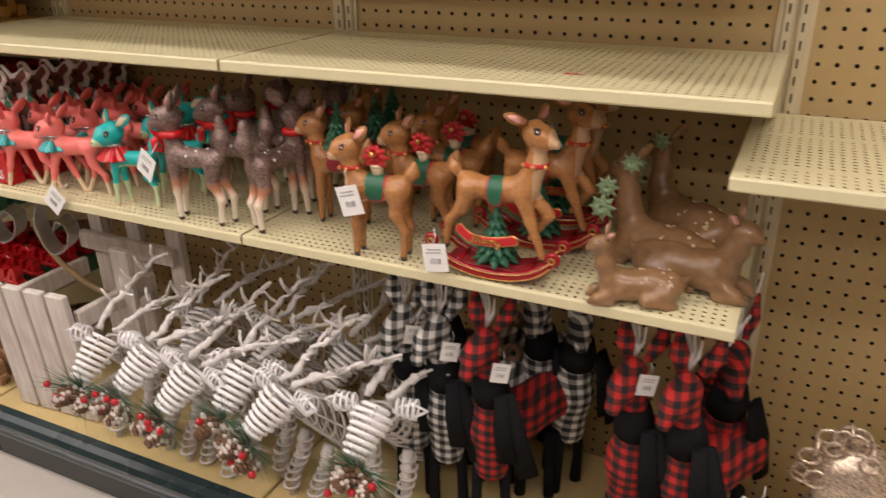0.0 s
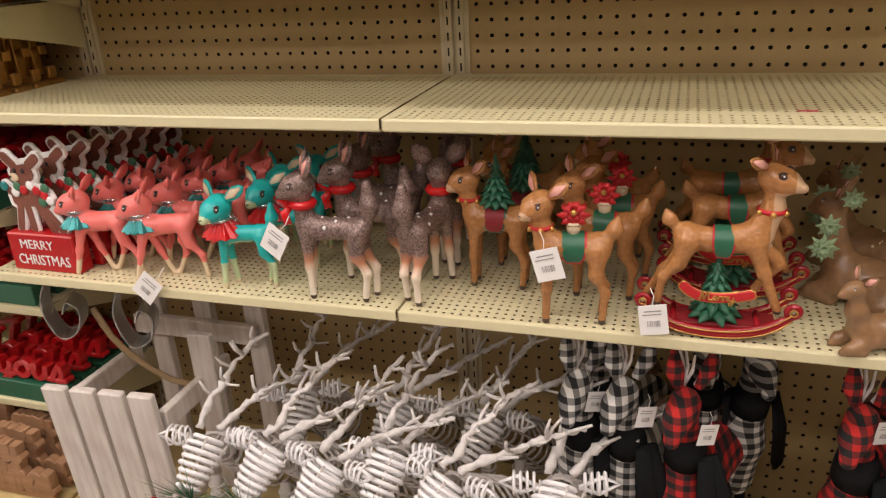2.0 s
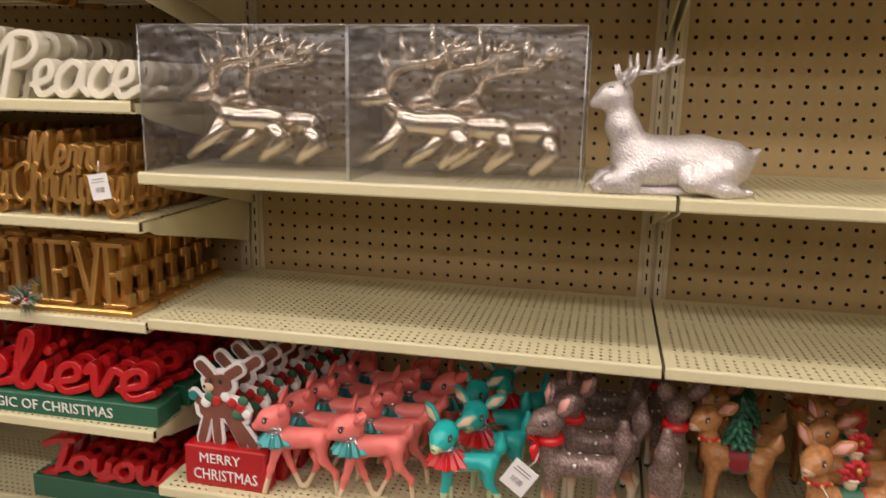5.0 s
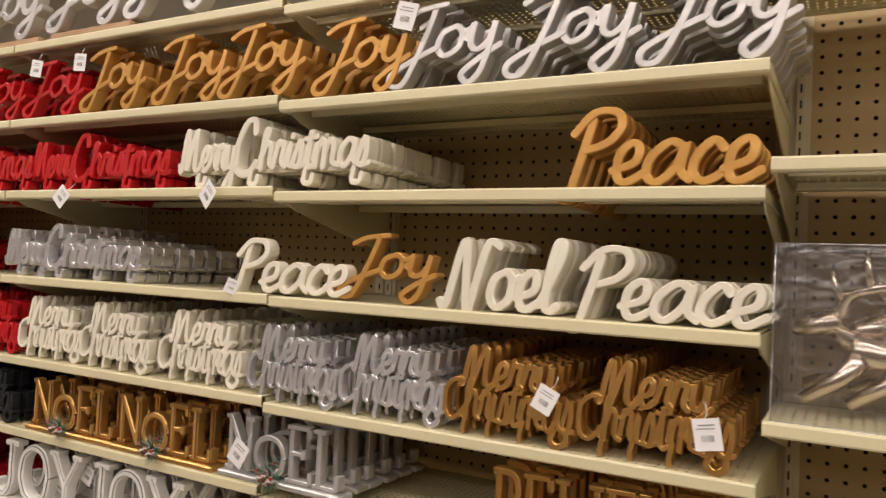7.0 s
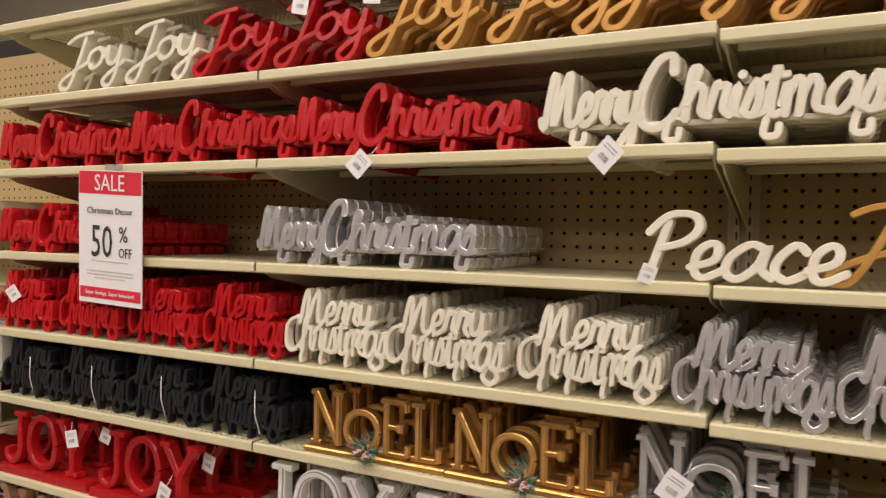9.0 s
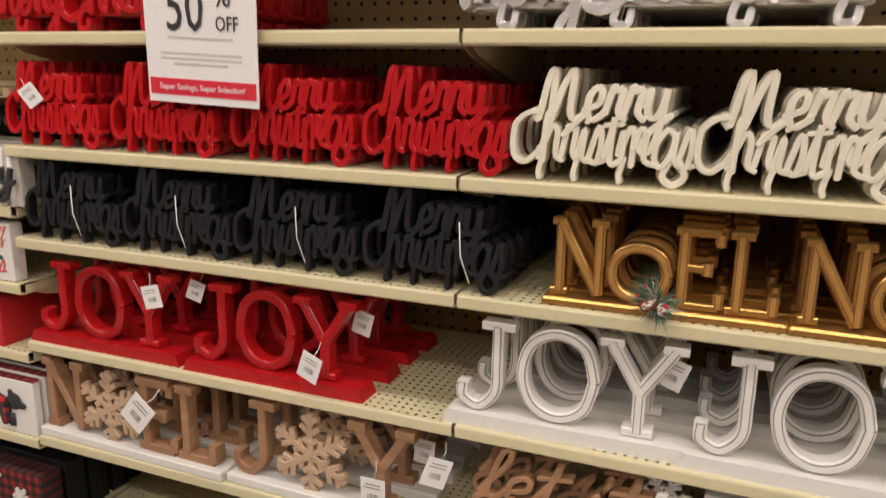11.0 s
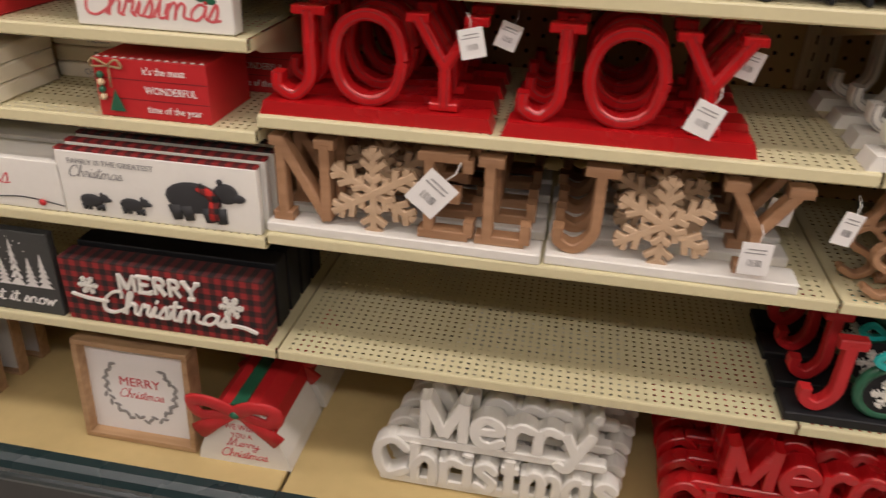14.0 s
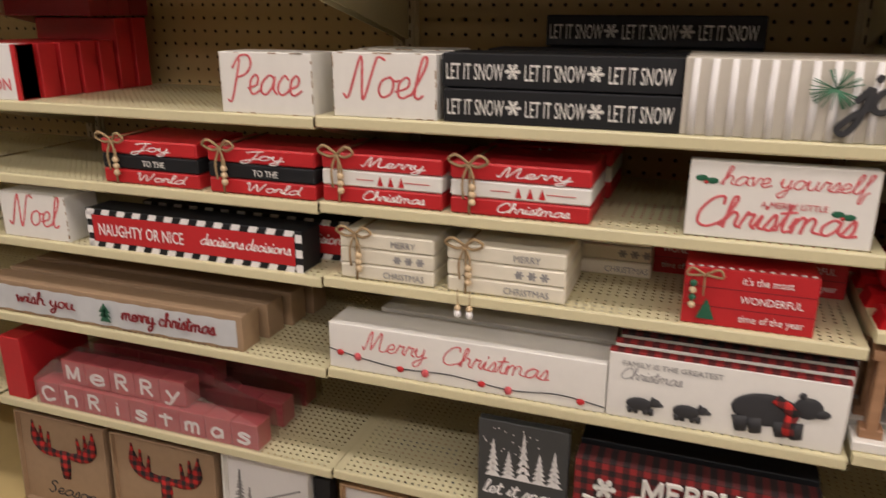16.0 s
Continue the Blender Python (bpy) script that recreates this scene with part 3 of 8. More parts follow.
def holed_sheet(nx, nz, px, pz, rad, key, x0, z0, margin_x, margin_z, slot=1.0, sides=6):
    """A thin sheet in the x z plane with real round holes on a grid; edges filled to the margins."""
    verts, faces = [], []
    ang = [2 * math.pi * (k + 0.5) / sides for k in range(sides)]
    for i in range(nx):
        for j in range(nz):
            cx, cz = x0 + (i + 0.5) * px, z0 + (j + 0.5) * pz
            o = len(verts)
            for w in ang:
                verts.append((cx + rad * slot * math.cos(w), 0, cz + rad * math.sin(w)))
            for w in ang:
                c, sn = math.cos(w), math.sin(w)
                q = min(px / 2 / max(abs(c), 1e-6), pz / 2 / max(abs(sn), 1e-6))
                verts.append((cx + q * c, 0, cz + q * sn))
            cor = [(cx + px / 2, 0, cz + pz / 2), (cx - px / 2, 0, cz + pz / 2), (cx - px / 2, 0, cz - pz / 2), (cx + px / 2, 0, cz - pz / 2)]
            verts.extend(cor)
            for k in range(sides):
                m = (k + 1) % sides
                a, b = verts[o + sides + k], verts[o + sides + m]
                extra = [o + 2 * sides + c for c in range(4) if min(a[0], b[0]) - 1e-9 <= cor[c][0] <= max(a[0], b[0]) + 1e-9 and min(a[2], b[2]) - 1e-9 <= cor[c][2] <= max(a[2], b[2]) + 1e-9
                         and (abs(a[0] - b[0]) > 1e-9 and abs(a[2] - b[2]) > 1e-9)]
                faces.append((o + k, o + sides + k, *extra[:1], o + sides + m, o + m))
    sh = Shape()
    sh.add(verts, faces, key)
    x1, z1 = x0 + nx * px, z0 + nz * pz
    for q in ((x0 - margin_x, x0, z0 - margin_z, z1 + margin_z), (x1, x1 + margin_x, z0 - margin_z, z1 + margin_z), (x0, x1, z0 - margin_z, z0), (x0, x1, z1, z1 + margin_z)):
        if q[1] - q[0] > 1e-6 and q[3] - q[2] > 1e-6:
            sh.add([(q[0], 0, q[2]), (q[1], 0, q[2]), (q[1], 0, q[3]), (q[0], 0, q[3])], [(0, 1, 2, 3)], key)
    return sh


PITCH = W / 30
# pegboard: one mesh for all bays, holes 30 mm apart, with a near-black sheet behind
peg_mesh = holed_sheet(28, 66, PITCH, PITCH, 0.0043, "peg", PITCH, 0.1435, 0.012, 0.03).mesh("pegboard")
# added sheet, coloured near black for the shade behind the holes
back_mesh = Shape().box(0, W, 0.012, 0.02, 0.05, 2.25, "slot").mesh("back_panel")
up = Shape()
up.box(-0.021, -0.004, -0.012, 0.02, 0.0, 2.25, "upright", 0.002).box(0.004, 0.021, -0.012, 0.02, 0.0, 2.25, "upright", 0.002)
up.box(-0.004, 0.004, -0.002, 0.02, 0.0, 2.25, "upright")
# slots are near-black blocks on the face, their inner shade painted in
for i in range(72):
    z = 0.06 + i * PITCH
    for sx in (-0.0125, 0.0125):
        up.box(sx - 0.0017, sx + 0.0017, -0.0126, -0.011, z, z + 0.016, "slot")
upright_mesh = up.mesh("upright")
strip = Shape().box(-0.03, -0.021, -0.006, 0.0, 0.05, 2.25, "upright").box(0.021, 0.03, -0.006, 0.0, 0.05, 2.25, "upright")
strip_mesh = strip.mesh("upright_flange")

for k in range(0, 9):
    g = thing("gondola_bay", pose(bay(k), BACK, 0), "almond steel gondola bay with a tan pegboard back", "shelving bay", "gondola run")
    part("pegboard", peg_mesh, g, "tan perforated hardboard back")
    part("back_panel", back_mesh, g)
    part("upright", upright_mesh, g, "slotted almond steel upright")
    part("upright_flange", strip_mesh, g)
    d = Shape()
    d.box(0.004, W - 0.004, -BACK - 0.055, -0.02, 0.145, 0.163, "deck", 0.003)
    part("base_deck", d, g, "tan base deck")
    d = Shape()
    d.box(0.002, W - 0.002, -BACK - 0.062, -BACK - 0.045, 0.0, 0.1, "kick", 0.003)
    part("kick_plate", d, g, "dark grey kick plate")
    d = Shape()
    prof = [(-0.066, 0.088), (-0.084, 0.094), (-0.09, 0.108), (-0.09, 0.118), (-0.084, 0.123), (-0.084, 0.128), (-0.094, 0.134), (-0.097, 0.148), (-0.09, 0.162), (-0.076, 0.17), (-0.056, 0.172), (-0.056, 0.088)]
    vs = [(x, -BACK + p[0], p[1]) for x in (0.001, W - 0.001) for p in prof]
    n = len(prof)
    d.add(vs, [(i, (i + 1) % n, n + (i + 1) % n, n + i) for i in range(n)] + [tuple(range(n)), tuple(reversed(range(n, 2 * n)))], "bumper", False)
    part("bumper_rail", d, g, "dark green rounded vinyl bumper")


def shelf_shape(depth):
    """A pressed steel shelf: perforated top, rolled front lip, side flanges; origin at the lip's top left."""
    rows = int((depth - 0.02) / 0.0155)
    sh = holed_sheet(59, rows, 0.01497, 0.0155, 0.0029, "shelf", (W - 59 * 0.01497) / 2, 0.0035, (W - 59 * 0.01497) / 2 - 0.003, 0.0, 1.1, 6)
    sh.v = [(x, z, 0.0) for x, y, z in sh.v]
    sh.f = [tuple(reversed(f)) for f in sh.f]
    zf = 0.0035 + rows * 0.0155
    sh.box(0.003, W - 0.003, zf, depth, -0.004, 0.0, "shelf")
    prof = [(0.0035, 0.0), (0.0012, -0.001), (0.0, -0.0035), (0.0, -0.0185), (0.003, -0.0215), (0.016, -0.0225), (0.016, -0.02), (0.0035, -0.0175), (0.0035, -0.004)]
    vs = [(x, p[0], p[1]) for x in (0.003, W - 0.003) for p in prof]
    n = len(prof)
    sh.add(vs, [(i, (i + 1) % n, n + (i + 1) % n, n + i) for i in range(n)] + [tuple(range(n)), tuple(reversed(range(n, 2 * n)))], "shelf")
    for x in (0.003, W - 0.006):
        sh.box(x, x + 0.003, 0.016, depth, -0.022, -0.004, "shelf")
    for y in (0.082, 0.268):
        sh.box(0.02, W - 0.02, y, y + 0.014, -0.018, -0.0045, "shelf")
    return sh


SHELF = {d: shelf_shape(d).mesh("shelf_panel") for d in (0.41, 0.31)}


def bracket_shape(depth, hand):
    """A tapered steel arm under the shelf's end."""
    x0, x1 = (0.006, 0.009) if hand < 0 else (W - 0.009, W - 0.006)
    prof = [(0.03, -0.02), (depth + 0.008, -0.008), (depth + 0.008, -0.115), (depth - 0.05, -0.10), (0.06, -0.034)]
    n = len(prof)
    sh = Shape()
    sh.add([(x, p[0], p[1]) for x in (x0, x1) for p in prof], [(i, (i + 1) % n, n + (i + 1) % n, n + i) for i in range(n)] + [tuple(reversed(range(n))), tuple(range(n, 2 * n))], "shelf")
    return sh


BRACKET = {(d, h): bracket_shape(d, h).mesh("bracket") for d in (0.41, 0.31) for h in (-1, 1)}
Z45 = dict(top=2.115, a=1.918, b=1.733, c=1.515, d=1.311, e=1.134, f=0.922, g=0.715, h=0.472)
Z3 = dict(top=2.10, a=1.905, b=1.722, c=1.512, d=1.30, e=1.112, f=0.895)
Z67 = dict(y=1.65, z=1.42, a=1.192, b=1.037, c=0.893, d=0.703, e=0.472)
Z12 = dict(deer=0.785, top=1.122, box=1.39, up=1.762, high=2.095)
for k, zs, depth in ((0, (1.017,), 0.41), (1, Z12.values(), 0.41), (2, Z12.values(), 0.41), (3, Z3.values(), 0.41), (3, (0.645, 0.375), 0.31), (4, Z45.values(), 0.41), (5, Z45.values(), 0.41), (6, Z67.values(), 0.41), (7, Z67.values(), 0.41), (8, Z67.values(), 0.41)):
    for z in zs:
        y0 = 0.41 - depth
        t = thing("shelf", pose(bay(k) - (0.045 if k == 0 else 0), y0, z - (0.004 if k == 7 else 0)), "almond perforated steel shelf with a rolled front lip", "shelf", "gondola shelves")
        part("shelf_panel", SHELF[depth], t)
        part("bracket", BRACKET[(depth, -1)], t)
        part("bracket", BRACKET[(depth, 1)], t)


# ---- price tags ----
def tag_shape(w=0.042, h=0.05, seed=0):
    s = Shape()
    s.box(-w / 2, w / 2, -0.0006, 0.0006, -h, 0, "paper")
    s.box(-w * 0.3, w * 0.3, -0.0012, -0.0007, -h * 0.22, -h * 0.185, "grey")
    s.box(-w * 0.38, w * 0.3, -0.0012, -0.0007, -h * 0.33, -h * 0.30, "grey")
    r = random.Random(seed)
    x = -w * 0.22
    while x < w * 0.22:
        b = r.choice((0.0005, 0.0008, 0.0012))
        s.box(x, x + b, -0.0012, -0.0007, -h * 0.72, -h * 0.52, "grey")
        x += b + r.choice((0.0009, 0.0016))
    return s


TAG = tag_shape().mesh("card")
STRING = Shape().tube([(0, 0, -0.004), (0.004, 0.004, 0.012), (0.0, 0.012, 0.024)], 0.0007, "paper", 5).mesh("string")


def price_tag(x, y, z, roll=0.0, yaw=0.0, tilt=0.0, size=1.0):
    t = thing("price_tag", pose(x, y, z, tilt, roll, yaw) @ Matrix.Scale(size * 0.9, 4), "white card price tag with a barcode on a thread", "price tag", "hanging price tags")
    part("card", TAG, t)
    part("string", STRING, t, "thin white thread")
    return t


# ---- word signs ----
def deep_rows(make, xs, y, z, n, step, label, group, jitter=0.004, lean=0.0, seed=0, x_step=0.0):
    """One sign built, then copied back along the shelf for each x."""
    r = random.Random(seed)
    first = None
    for x in xs:
        for i in range(n):
            m = pose(x + r.uniform(-jitter, jitter) + x_step * i, y + i * step, z, lean, 0, r.uniform(-1.2, 1.2))
            if first is None:
                first = make(m, label, group)
            else:
                copy_thing(first, m)
    return first


def merry_two_lines(key, w=0.235, h=0.15, depth=0.02, weight=0.115):
    def make(m, label, group):
        s = Shape()
        u = h / 4.6
        top = Shape()
        write(top, "Merry", w * 0.13, u * 2.65, w * 0.70, u * 1.3, key, weight * 0.88, 0, depth, slant=0.16, rise=0.5)
        write(s, "Christmas", 0.0, u * 0.85, w * 0.97, u * 1.5, key, weight * 0.64, 0, depth, slant=0.1, rise=0.38)
        # loops that join the two lines and reach down to the shelf
        for a in (0.17, 0.36, 0.6):
            band(s, smooth_line([(w * (a + 0.02), u * 1.1), (w * a, u * 0.45), (w * (a + 0.005), u * 0.16)]), u * 0.12, 0, depth, key)
        band(s, smooth_line([(w * 0.86, u * 1.2), (w * 0.82, u * 0.5), (w * 0.87, u * 0.14), (w * 0.93, u * 0.5), (w * 0.9, u * 1.1)]), u * 0.15, 0, depth, key)
        band(s, smooth_line([(w * 0.30, u * 2.0), (w * 0.36, u * 2.5), (w * 0.4, u * 2.8)]), u * 0.12, 0, depth, key)
        t = thing("two_line_word_sign", m, label, "word sign", group)
        part("upper_word", top, t)
        part("lower_word", s, t)
        return t
    return make


def script_word(word, key, w, h, depth=0.03, weight=0.16, base=0.0, x_height=None, slant=0.18):
    """A cut-out script word that stands on its lowest strokes."""
    def make(m, label, group):
        u = x_height or h / (2.9 if any(c in "Jyg" for c in word) else 2.2)
        low = u if any(c in "Jyg" for c in word) else 0.0
        t = thing("script_word_sign", m, label, "word sign", group)
        sx, x = w * 0.94 / word_extent(word, SCRIPT), 0.0
        for ch in word:
            s = Shape()
            adv = strokes_of(SCRIPT, ch)[0]
            write(s, ch, x, low + u * weight * 0.9, adv * sx, u, key, weight * 0.76, 0, depth, slant=slant, rise=0.86, n=5)
            part("letter", s, t)
            x += adv * sx
        return t
    return make


def slab_word(word, key, w, h, depth=0.03, weight=0.075, base_key=None, base_h=0.016, base_d=0.06, bevel_base=False, rim=None):
    """Capital letters on a base board: the board with a letter mesh for each letter."""
    def make(m, label, group):
        b = Shape()
        if bevel_base:
            prof = [(-0.008, 0), (w + 0.008, 0), (w, base_h), (0.0, base_h)]
            vs = [(p[0], y, p[1]) for y in (0, base_d) for p in prof]
            b.add(vs, [(0, 1, 2, 3), (7, 6, 5, 4), (0, 4, 5, 1), (1, 5, 6, 2), (2, 6, 7, 3), (3, 7, 4, 0)], base_key or key)
        else:
            b.box(0, w, 0, base_d, 0, base_h, base_key or key, 0.003)
        t = thing("slab_letter_sign", m, label, "word sign", group, b)
        ww = weight * h
        sx = (w * 0.94) / word_extent(word, SERIF)
        x = w * 0.03
        for ch in word:
            s = Shape()
            adv, ss = strokes_of(SERIF, ch)
            lh = (h - base_h - ww * 2) * (0.72 if word == "NOEL" and ch == "O" else 1.0)
            for curved, pts in ss:
                line = [(x + p[0] * sx, base_h + ww * 0.9 + p[1] * lh) for p in (smooth_line(pts, 10) if curved else pts)]
                thin = len(pts) == 2 and abs(pts[0][1] - pts[1][1]) < 0.02
                y0 = (base_d - depth) / 2
                band(s, line, ww * (0.72 if thin else 1.0), y0, y0 + depth, key, False, 0.0, 0.3)
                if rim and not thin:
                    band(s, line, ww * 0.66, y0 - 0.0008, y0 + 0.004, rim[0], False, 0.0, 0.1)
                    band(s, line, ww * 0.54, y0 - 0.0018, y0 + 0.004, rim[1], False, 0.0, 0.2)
            part("letter", s, t)
            x += adv * sx
        return t
    return make


def sprig(t, x, z, y=-0.012, r=0.035, seed=0):
    """Pine needles with a cone and berries, wired to a sign or an animal."""
    rnd = random.Random(seed)
    s = Shape()
    for i in range(110):
        a = rnd.uniform(0, 2 * math.pi)
        ln = r * rnd.uniform(0.6, 1.15)
        d = Vector((math.cos(a), rnd.uniform(-0.55, 0.1), math.sin(a) * 0.75))
        o = Vector((x, y, z)) + d * r * 0.1
        for q in range(3):
            e = o + (d + Vector((rnd.uniform(-.3, .3), rnd.uniform(-.3, .2), rnd.uniform(-.3, .3)))) * ln
            s.add([o, o + Vector((0.0022, 0, 0.0022)), e], [(0, 1, 2)], "needle" if rnd.random() > 0.22 else "frost")
    part("pine_sprig", s, t, "frosted pine needles")
    for ox, oz, sz in ((-0.28, -0.05, 1.0), (0.3, -0.2, 0.85)):
        c = Shape()
        for i in range(6):
            for k in range(8):
                a = 2 * math.pi * (k + i * 0.5) / 8
                rr = r * sz * (0.3 - 0.045 * i)
                p = Vector((x + ox * r + math.cos(a) * rr, y - r * 0.15 - i * r * 0.1, z + oz * r + math.sin(a) * rr))
                c.blob(p, (r * 0.105 * sz, r * 0.06, r * 0.085 * sz), "cone" if rnd.random() > 0.35 else "frost", 6, 4)
        part("pine_cone", c, t, "brown frosted pine cone")
    for i in range(4):
        b = Shape().blob((x + rnd.uniform(-.7, .7) * r, y - r * 0.45, z + rnd.uniform(-.5, .5) * r), (r * 0.1,) * 3, "berry", 8, 6)
        part("berry", b, t, "shiny red berry")


def with_sprig(make, x, z, r=0.035):
    def inner(m, label, group):
        t = make(m, label, group)
        sprig(t, x, z, -0.014, r)
        return t
    return inner


L2 = "two-line cut-out Merry Christmas word sign, "
# row d and e of bays 4 and 5, row d of bay 3
deep_rows(merry_two_lines("red"), (-3.655, -3.405, -3.15, -2.905), 0.012, Z45["d"], 9, 0.043, L2 + "glossy red", "red two-line signs", seed=1)
deep_rows(merry_two_lines("cream", 0.255), (-2.675, -2.425, -2.155), 0.012, Z45["d"], 9, 0.043, L2 + "cream white", "cream two-line signs", seed=2)
deep_rows(merry_two_lines("silver", 0.235), (-1.885, -1.655), 0.012, Z3["d"], 9, 0.043, L2 + "metallic silver", "silver two-line signs", seed=3)
deep_rows(merry_two_lines("gold", 0.245), (-1.425, -1.188), 0.012, Z3["d"], 9, 0.043, L2 + "metallic gold", "gold two-line signs", seed=4)
deep_rows(merry_two_lines("black", 0.24), (-3.635, -3.392, -3.15, -2.905), 0.012, Z45["e"], 9, 0.043, L2 + "matte black", "black two-line signs", seed=5)

L1 = "one-line script Merry Christmas word sign, "


def merry_one_line(key, w=0.5, h=0.125, depth=0.03):
    def make(m, label, group):
        s = Shape()
        u = h / 3.0
        first = Shape()
        write(first, "Merry", 0.0, u * 0.84, w * 0.33, u * 1.18, key, 0.12, 0, depth, slant=0.16, rise=0.7)
        second = Shape()
        write(second, "C", w * 0.315, u * 0.62, w * 0.12, u * 1.32, key, 0.125, 0, depth, slant=0.08)
        write(second, "hristmas", w * 0.45, u * 0.84, w * 0.54, u * 1.2, key, 0.115, 0, depth, slant=0.14, rise=0.55)
        band(s, [(0.02, u * 0.78), (w * 0.97, u * 0.78)], u * 0.1, 0.012, depth - 0.004, key)
        for fx in (0.12, 0.42, 0.7, 0.93):
            band(s, smooth_line([(w * fx, u * 0.9), (w * fx - 0.006, u * 0.2), (w * fx + 0.012, u * 0.14), (w * fx + 0.016, u * 0.5)]), u * 0.13, 0.001, depth, key)
        t = thing("one_line_word_sign", m, label, "word sign", group)
        part("word", first, t)
        part("word", second, t)
        part("foot_rail", s, t)
        return t
    return make


deep_rows(merry_one_line("red"), (-3.66, -3.15, -2.655), 0.012, Z45["b"], 9, 0.042, L1 + "glossy red", "red one-line signs", seed=6)
deep_rows(merry_one_line("cream", 0.515, 0.13), (-2.115,), 0.012, Z45["b"], 9, 0.042, L1 + "cream white", "cream one-line signs", seed=7)
deep_rows(merry_one_line("silver", 0.51, 0.12), (-2.745,), 0.012, Z45["c"], 9, 0.042, L1 + "metallic silver", "silver one-line signs", seed=8)
deep_rows(merry_one_line("red", 0.5, 0.115), (-3.655,), 0.012, Z45["c"], 8, 0.045, L1 + "glossy red", "red one-line signs low", seed=9)
# loose script words of bay 3 and the joy row
deep_rows(script_word("Peace", "goldwood", 0.31, 0.135, 0.03, 0.145), (-1.222,), 0.012, Z3["b"], 7, 0.05, "script Peace word sign in matte gold", "gold peace signs", seed=10)
deep_rows(script_word("Peace", "cream", 0.30, 0.125, 0.03, 0.145), (-1.197,), 0.012, Z3["c"], 7, 0.05, "script Peace word sign in cream white", "cream peace signs", seed=11)
deep_rows(script_word("Noel", "cream", 0.232, 0.135, 0.03, 0.15), (-1.445,), 0.012, Z3["c"], 4, 0.05, "script Noel word sign in cream white", "cream noel signs", seed=12)
deep_rows(script_word("Joy", "goldwood", 0.21, 0.125, 0.03, 0.15), (-1.66,), 0.02, Z3["c"], 1, 0.05, "single script Joy word sign in matte gold", "", seed=13)
deep_rows(script_word("Peace", "cream", 0.31, 0.118, 0.03, 0.15), (-1.94,), 0.015, Z3["c"] + 0.003, 1, 0.05, "single script Peace word sign in cream white", "", seed=14)
deep_rows(script_word("Joy", "goldwood", 0.235, 0.15, 0.03, 0.145), (-2.47, -2.21, -2.0), 0.012, Z45["a"], 6, 0.05, "script Joy word sign in matte gold", "gold joy signs", seed=15)
deep_rows(script_word("Joy", "goldwood", 0.22, 0.145, 0.03, 0.145), (-1.742,), 0.012, Z3["a"], 6, 0.05, "script Joy word sign in matte gold, past the shelf joint", "gold joy signs", seed=16)
deep_rows(script_word("Joy", "silverwood", 0.225, 0.15, 0.03, 0.145), (-1.565, -1.33, -1.10), 0.012, Z3["a"], 7, 0.05, "script Joy word sign in dull silver white", "silver joy signs", seed=17)
deep_rows(script_word("Joy", "red", 0.235, 0.14, 0.03, 0.145), (-2.93, -2.70), 0.012, Z45["a"], 6, 0.05, "script Joy word sign in glossy red", "red joy signs", seed=18)
deep_rows(script_word("Joy", "cream", 0.235, 0.14, 0.03, 0.145), (-3.40, -3.15), 0.012, Z45["a"], 6, 0.05, "script Joy word sign in cream white", "cream joy signs", seed=19)
deep_rows(script_word("Joy", "silverwood", 0.3, 0.17, 0.03, 0.2), (-2.62, -2.32, -2.95), 0.012, Z45["top"] + 0.014, 1, 0.05, "large script word sign in dull silver white on the top shelf", "top shelf signs", seed=20)
for x in (-2.95, -2.6):
    s = Shape().box(0, 0.3, 0, 0.07, 0, 0.014, "framewood", 0.002)
    thing("wooden_base", pose(x, 0.005, Z45["top"]), "pale wooden base board under a script sign", "base board", "top shelf bases", s)

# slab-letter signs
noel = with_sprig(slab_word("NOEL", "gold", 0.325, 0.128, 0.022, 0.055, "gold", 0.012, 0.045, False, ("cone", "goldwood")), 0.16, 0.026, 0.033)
deep_rows(noel, (-2.612, -2.292), 0.01, Z45["e"], 7, 0.055, "gold slab-letter NOEL sign with a pine cone sprig", "gold noel signs", seed=21)
noel = with_sprig(slab_word("NOEL", "silverwood", 0.32, 0.128, 0.022, 0.045, "silverwood", 0.012, 0.045), 0.16, 0.026, 0.033)
deep_rows(noel, (-1.955,), 0.01, Z45["e"], 6, 0.055, "dull silver slab-letter NOEL sign with a pine cone sprig", "silver noel signs", seed=22)
believe = with_sprig(slab_word("BELIEVE", "gold", 0.385, 0.14, 0.022, 0.04, "gold", 0.012, 0.045), 0.17, 0.028, 0.033)
deep_rows(believe, (-1.342,), 0.01, Z3["e"], 7, 0.055, "gold slab-letter BELIEVE sign with a pine sprig", "gold believe signs", seed=23)
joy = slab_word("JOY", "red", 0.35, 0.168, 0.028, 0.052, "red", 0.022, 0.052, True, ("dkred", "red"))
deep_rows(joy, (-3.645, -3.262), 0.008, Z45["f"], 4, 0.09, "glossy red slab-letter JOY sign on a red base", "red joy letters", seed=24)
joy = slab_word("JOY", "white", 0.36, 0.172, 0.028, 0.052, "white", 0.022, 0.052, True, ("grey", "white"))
deep_rows(joy, (-2.755, -2.40), 0.008, Z45["f"], 4, 0.092, "distressed white slab-letter JOY sign on a white base", "white joy letters", seed=25)


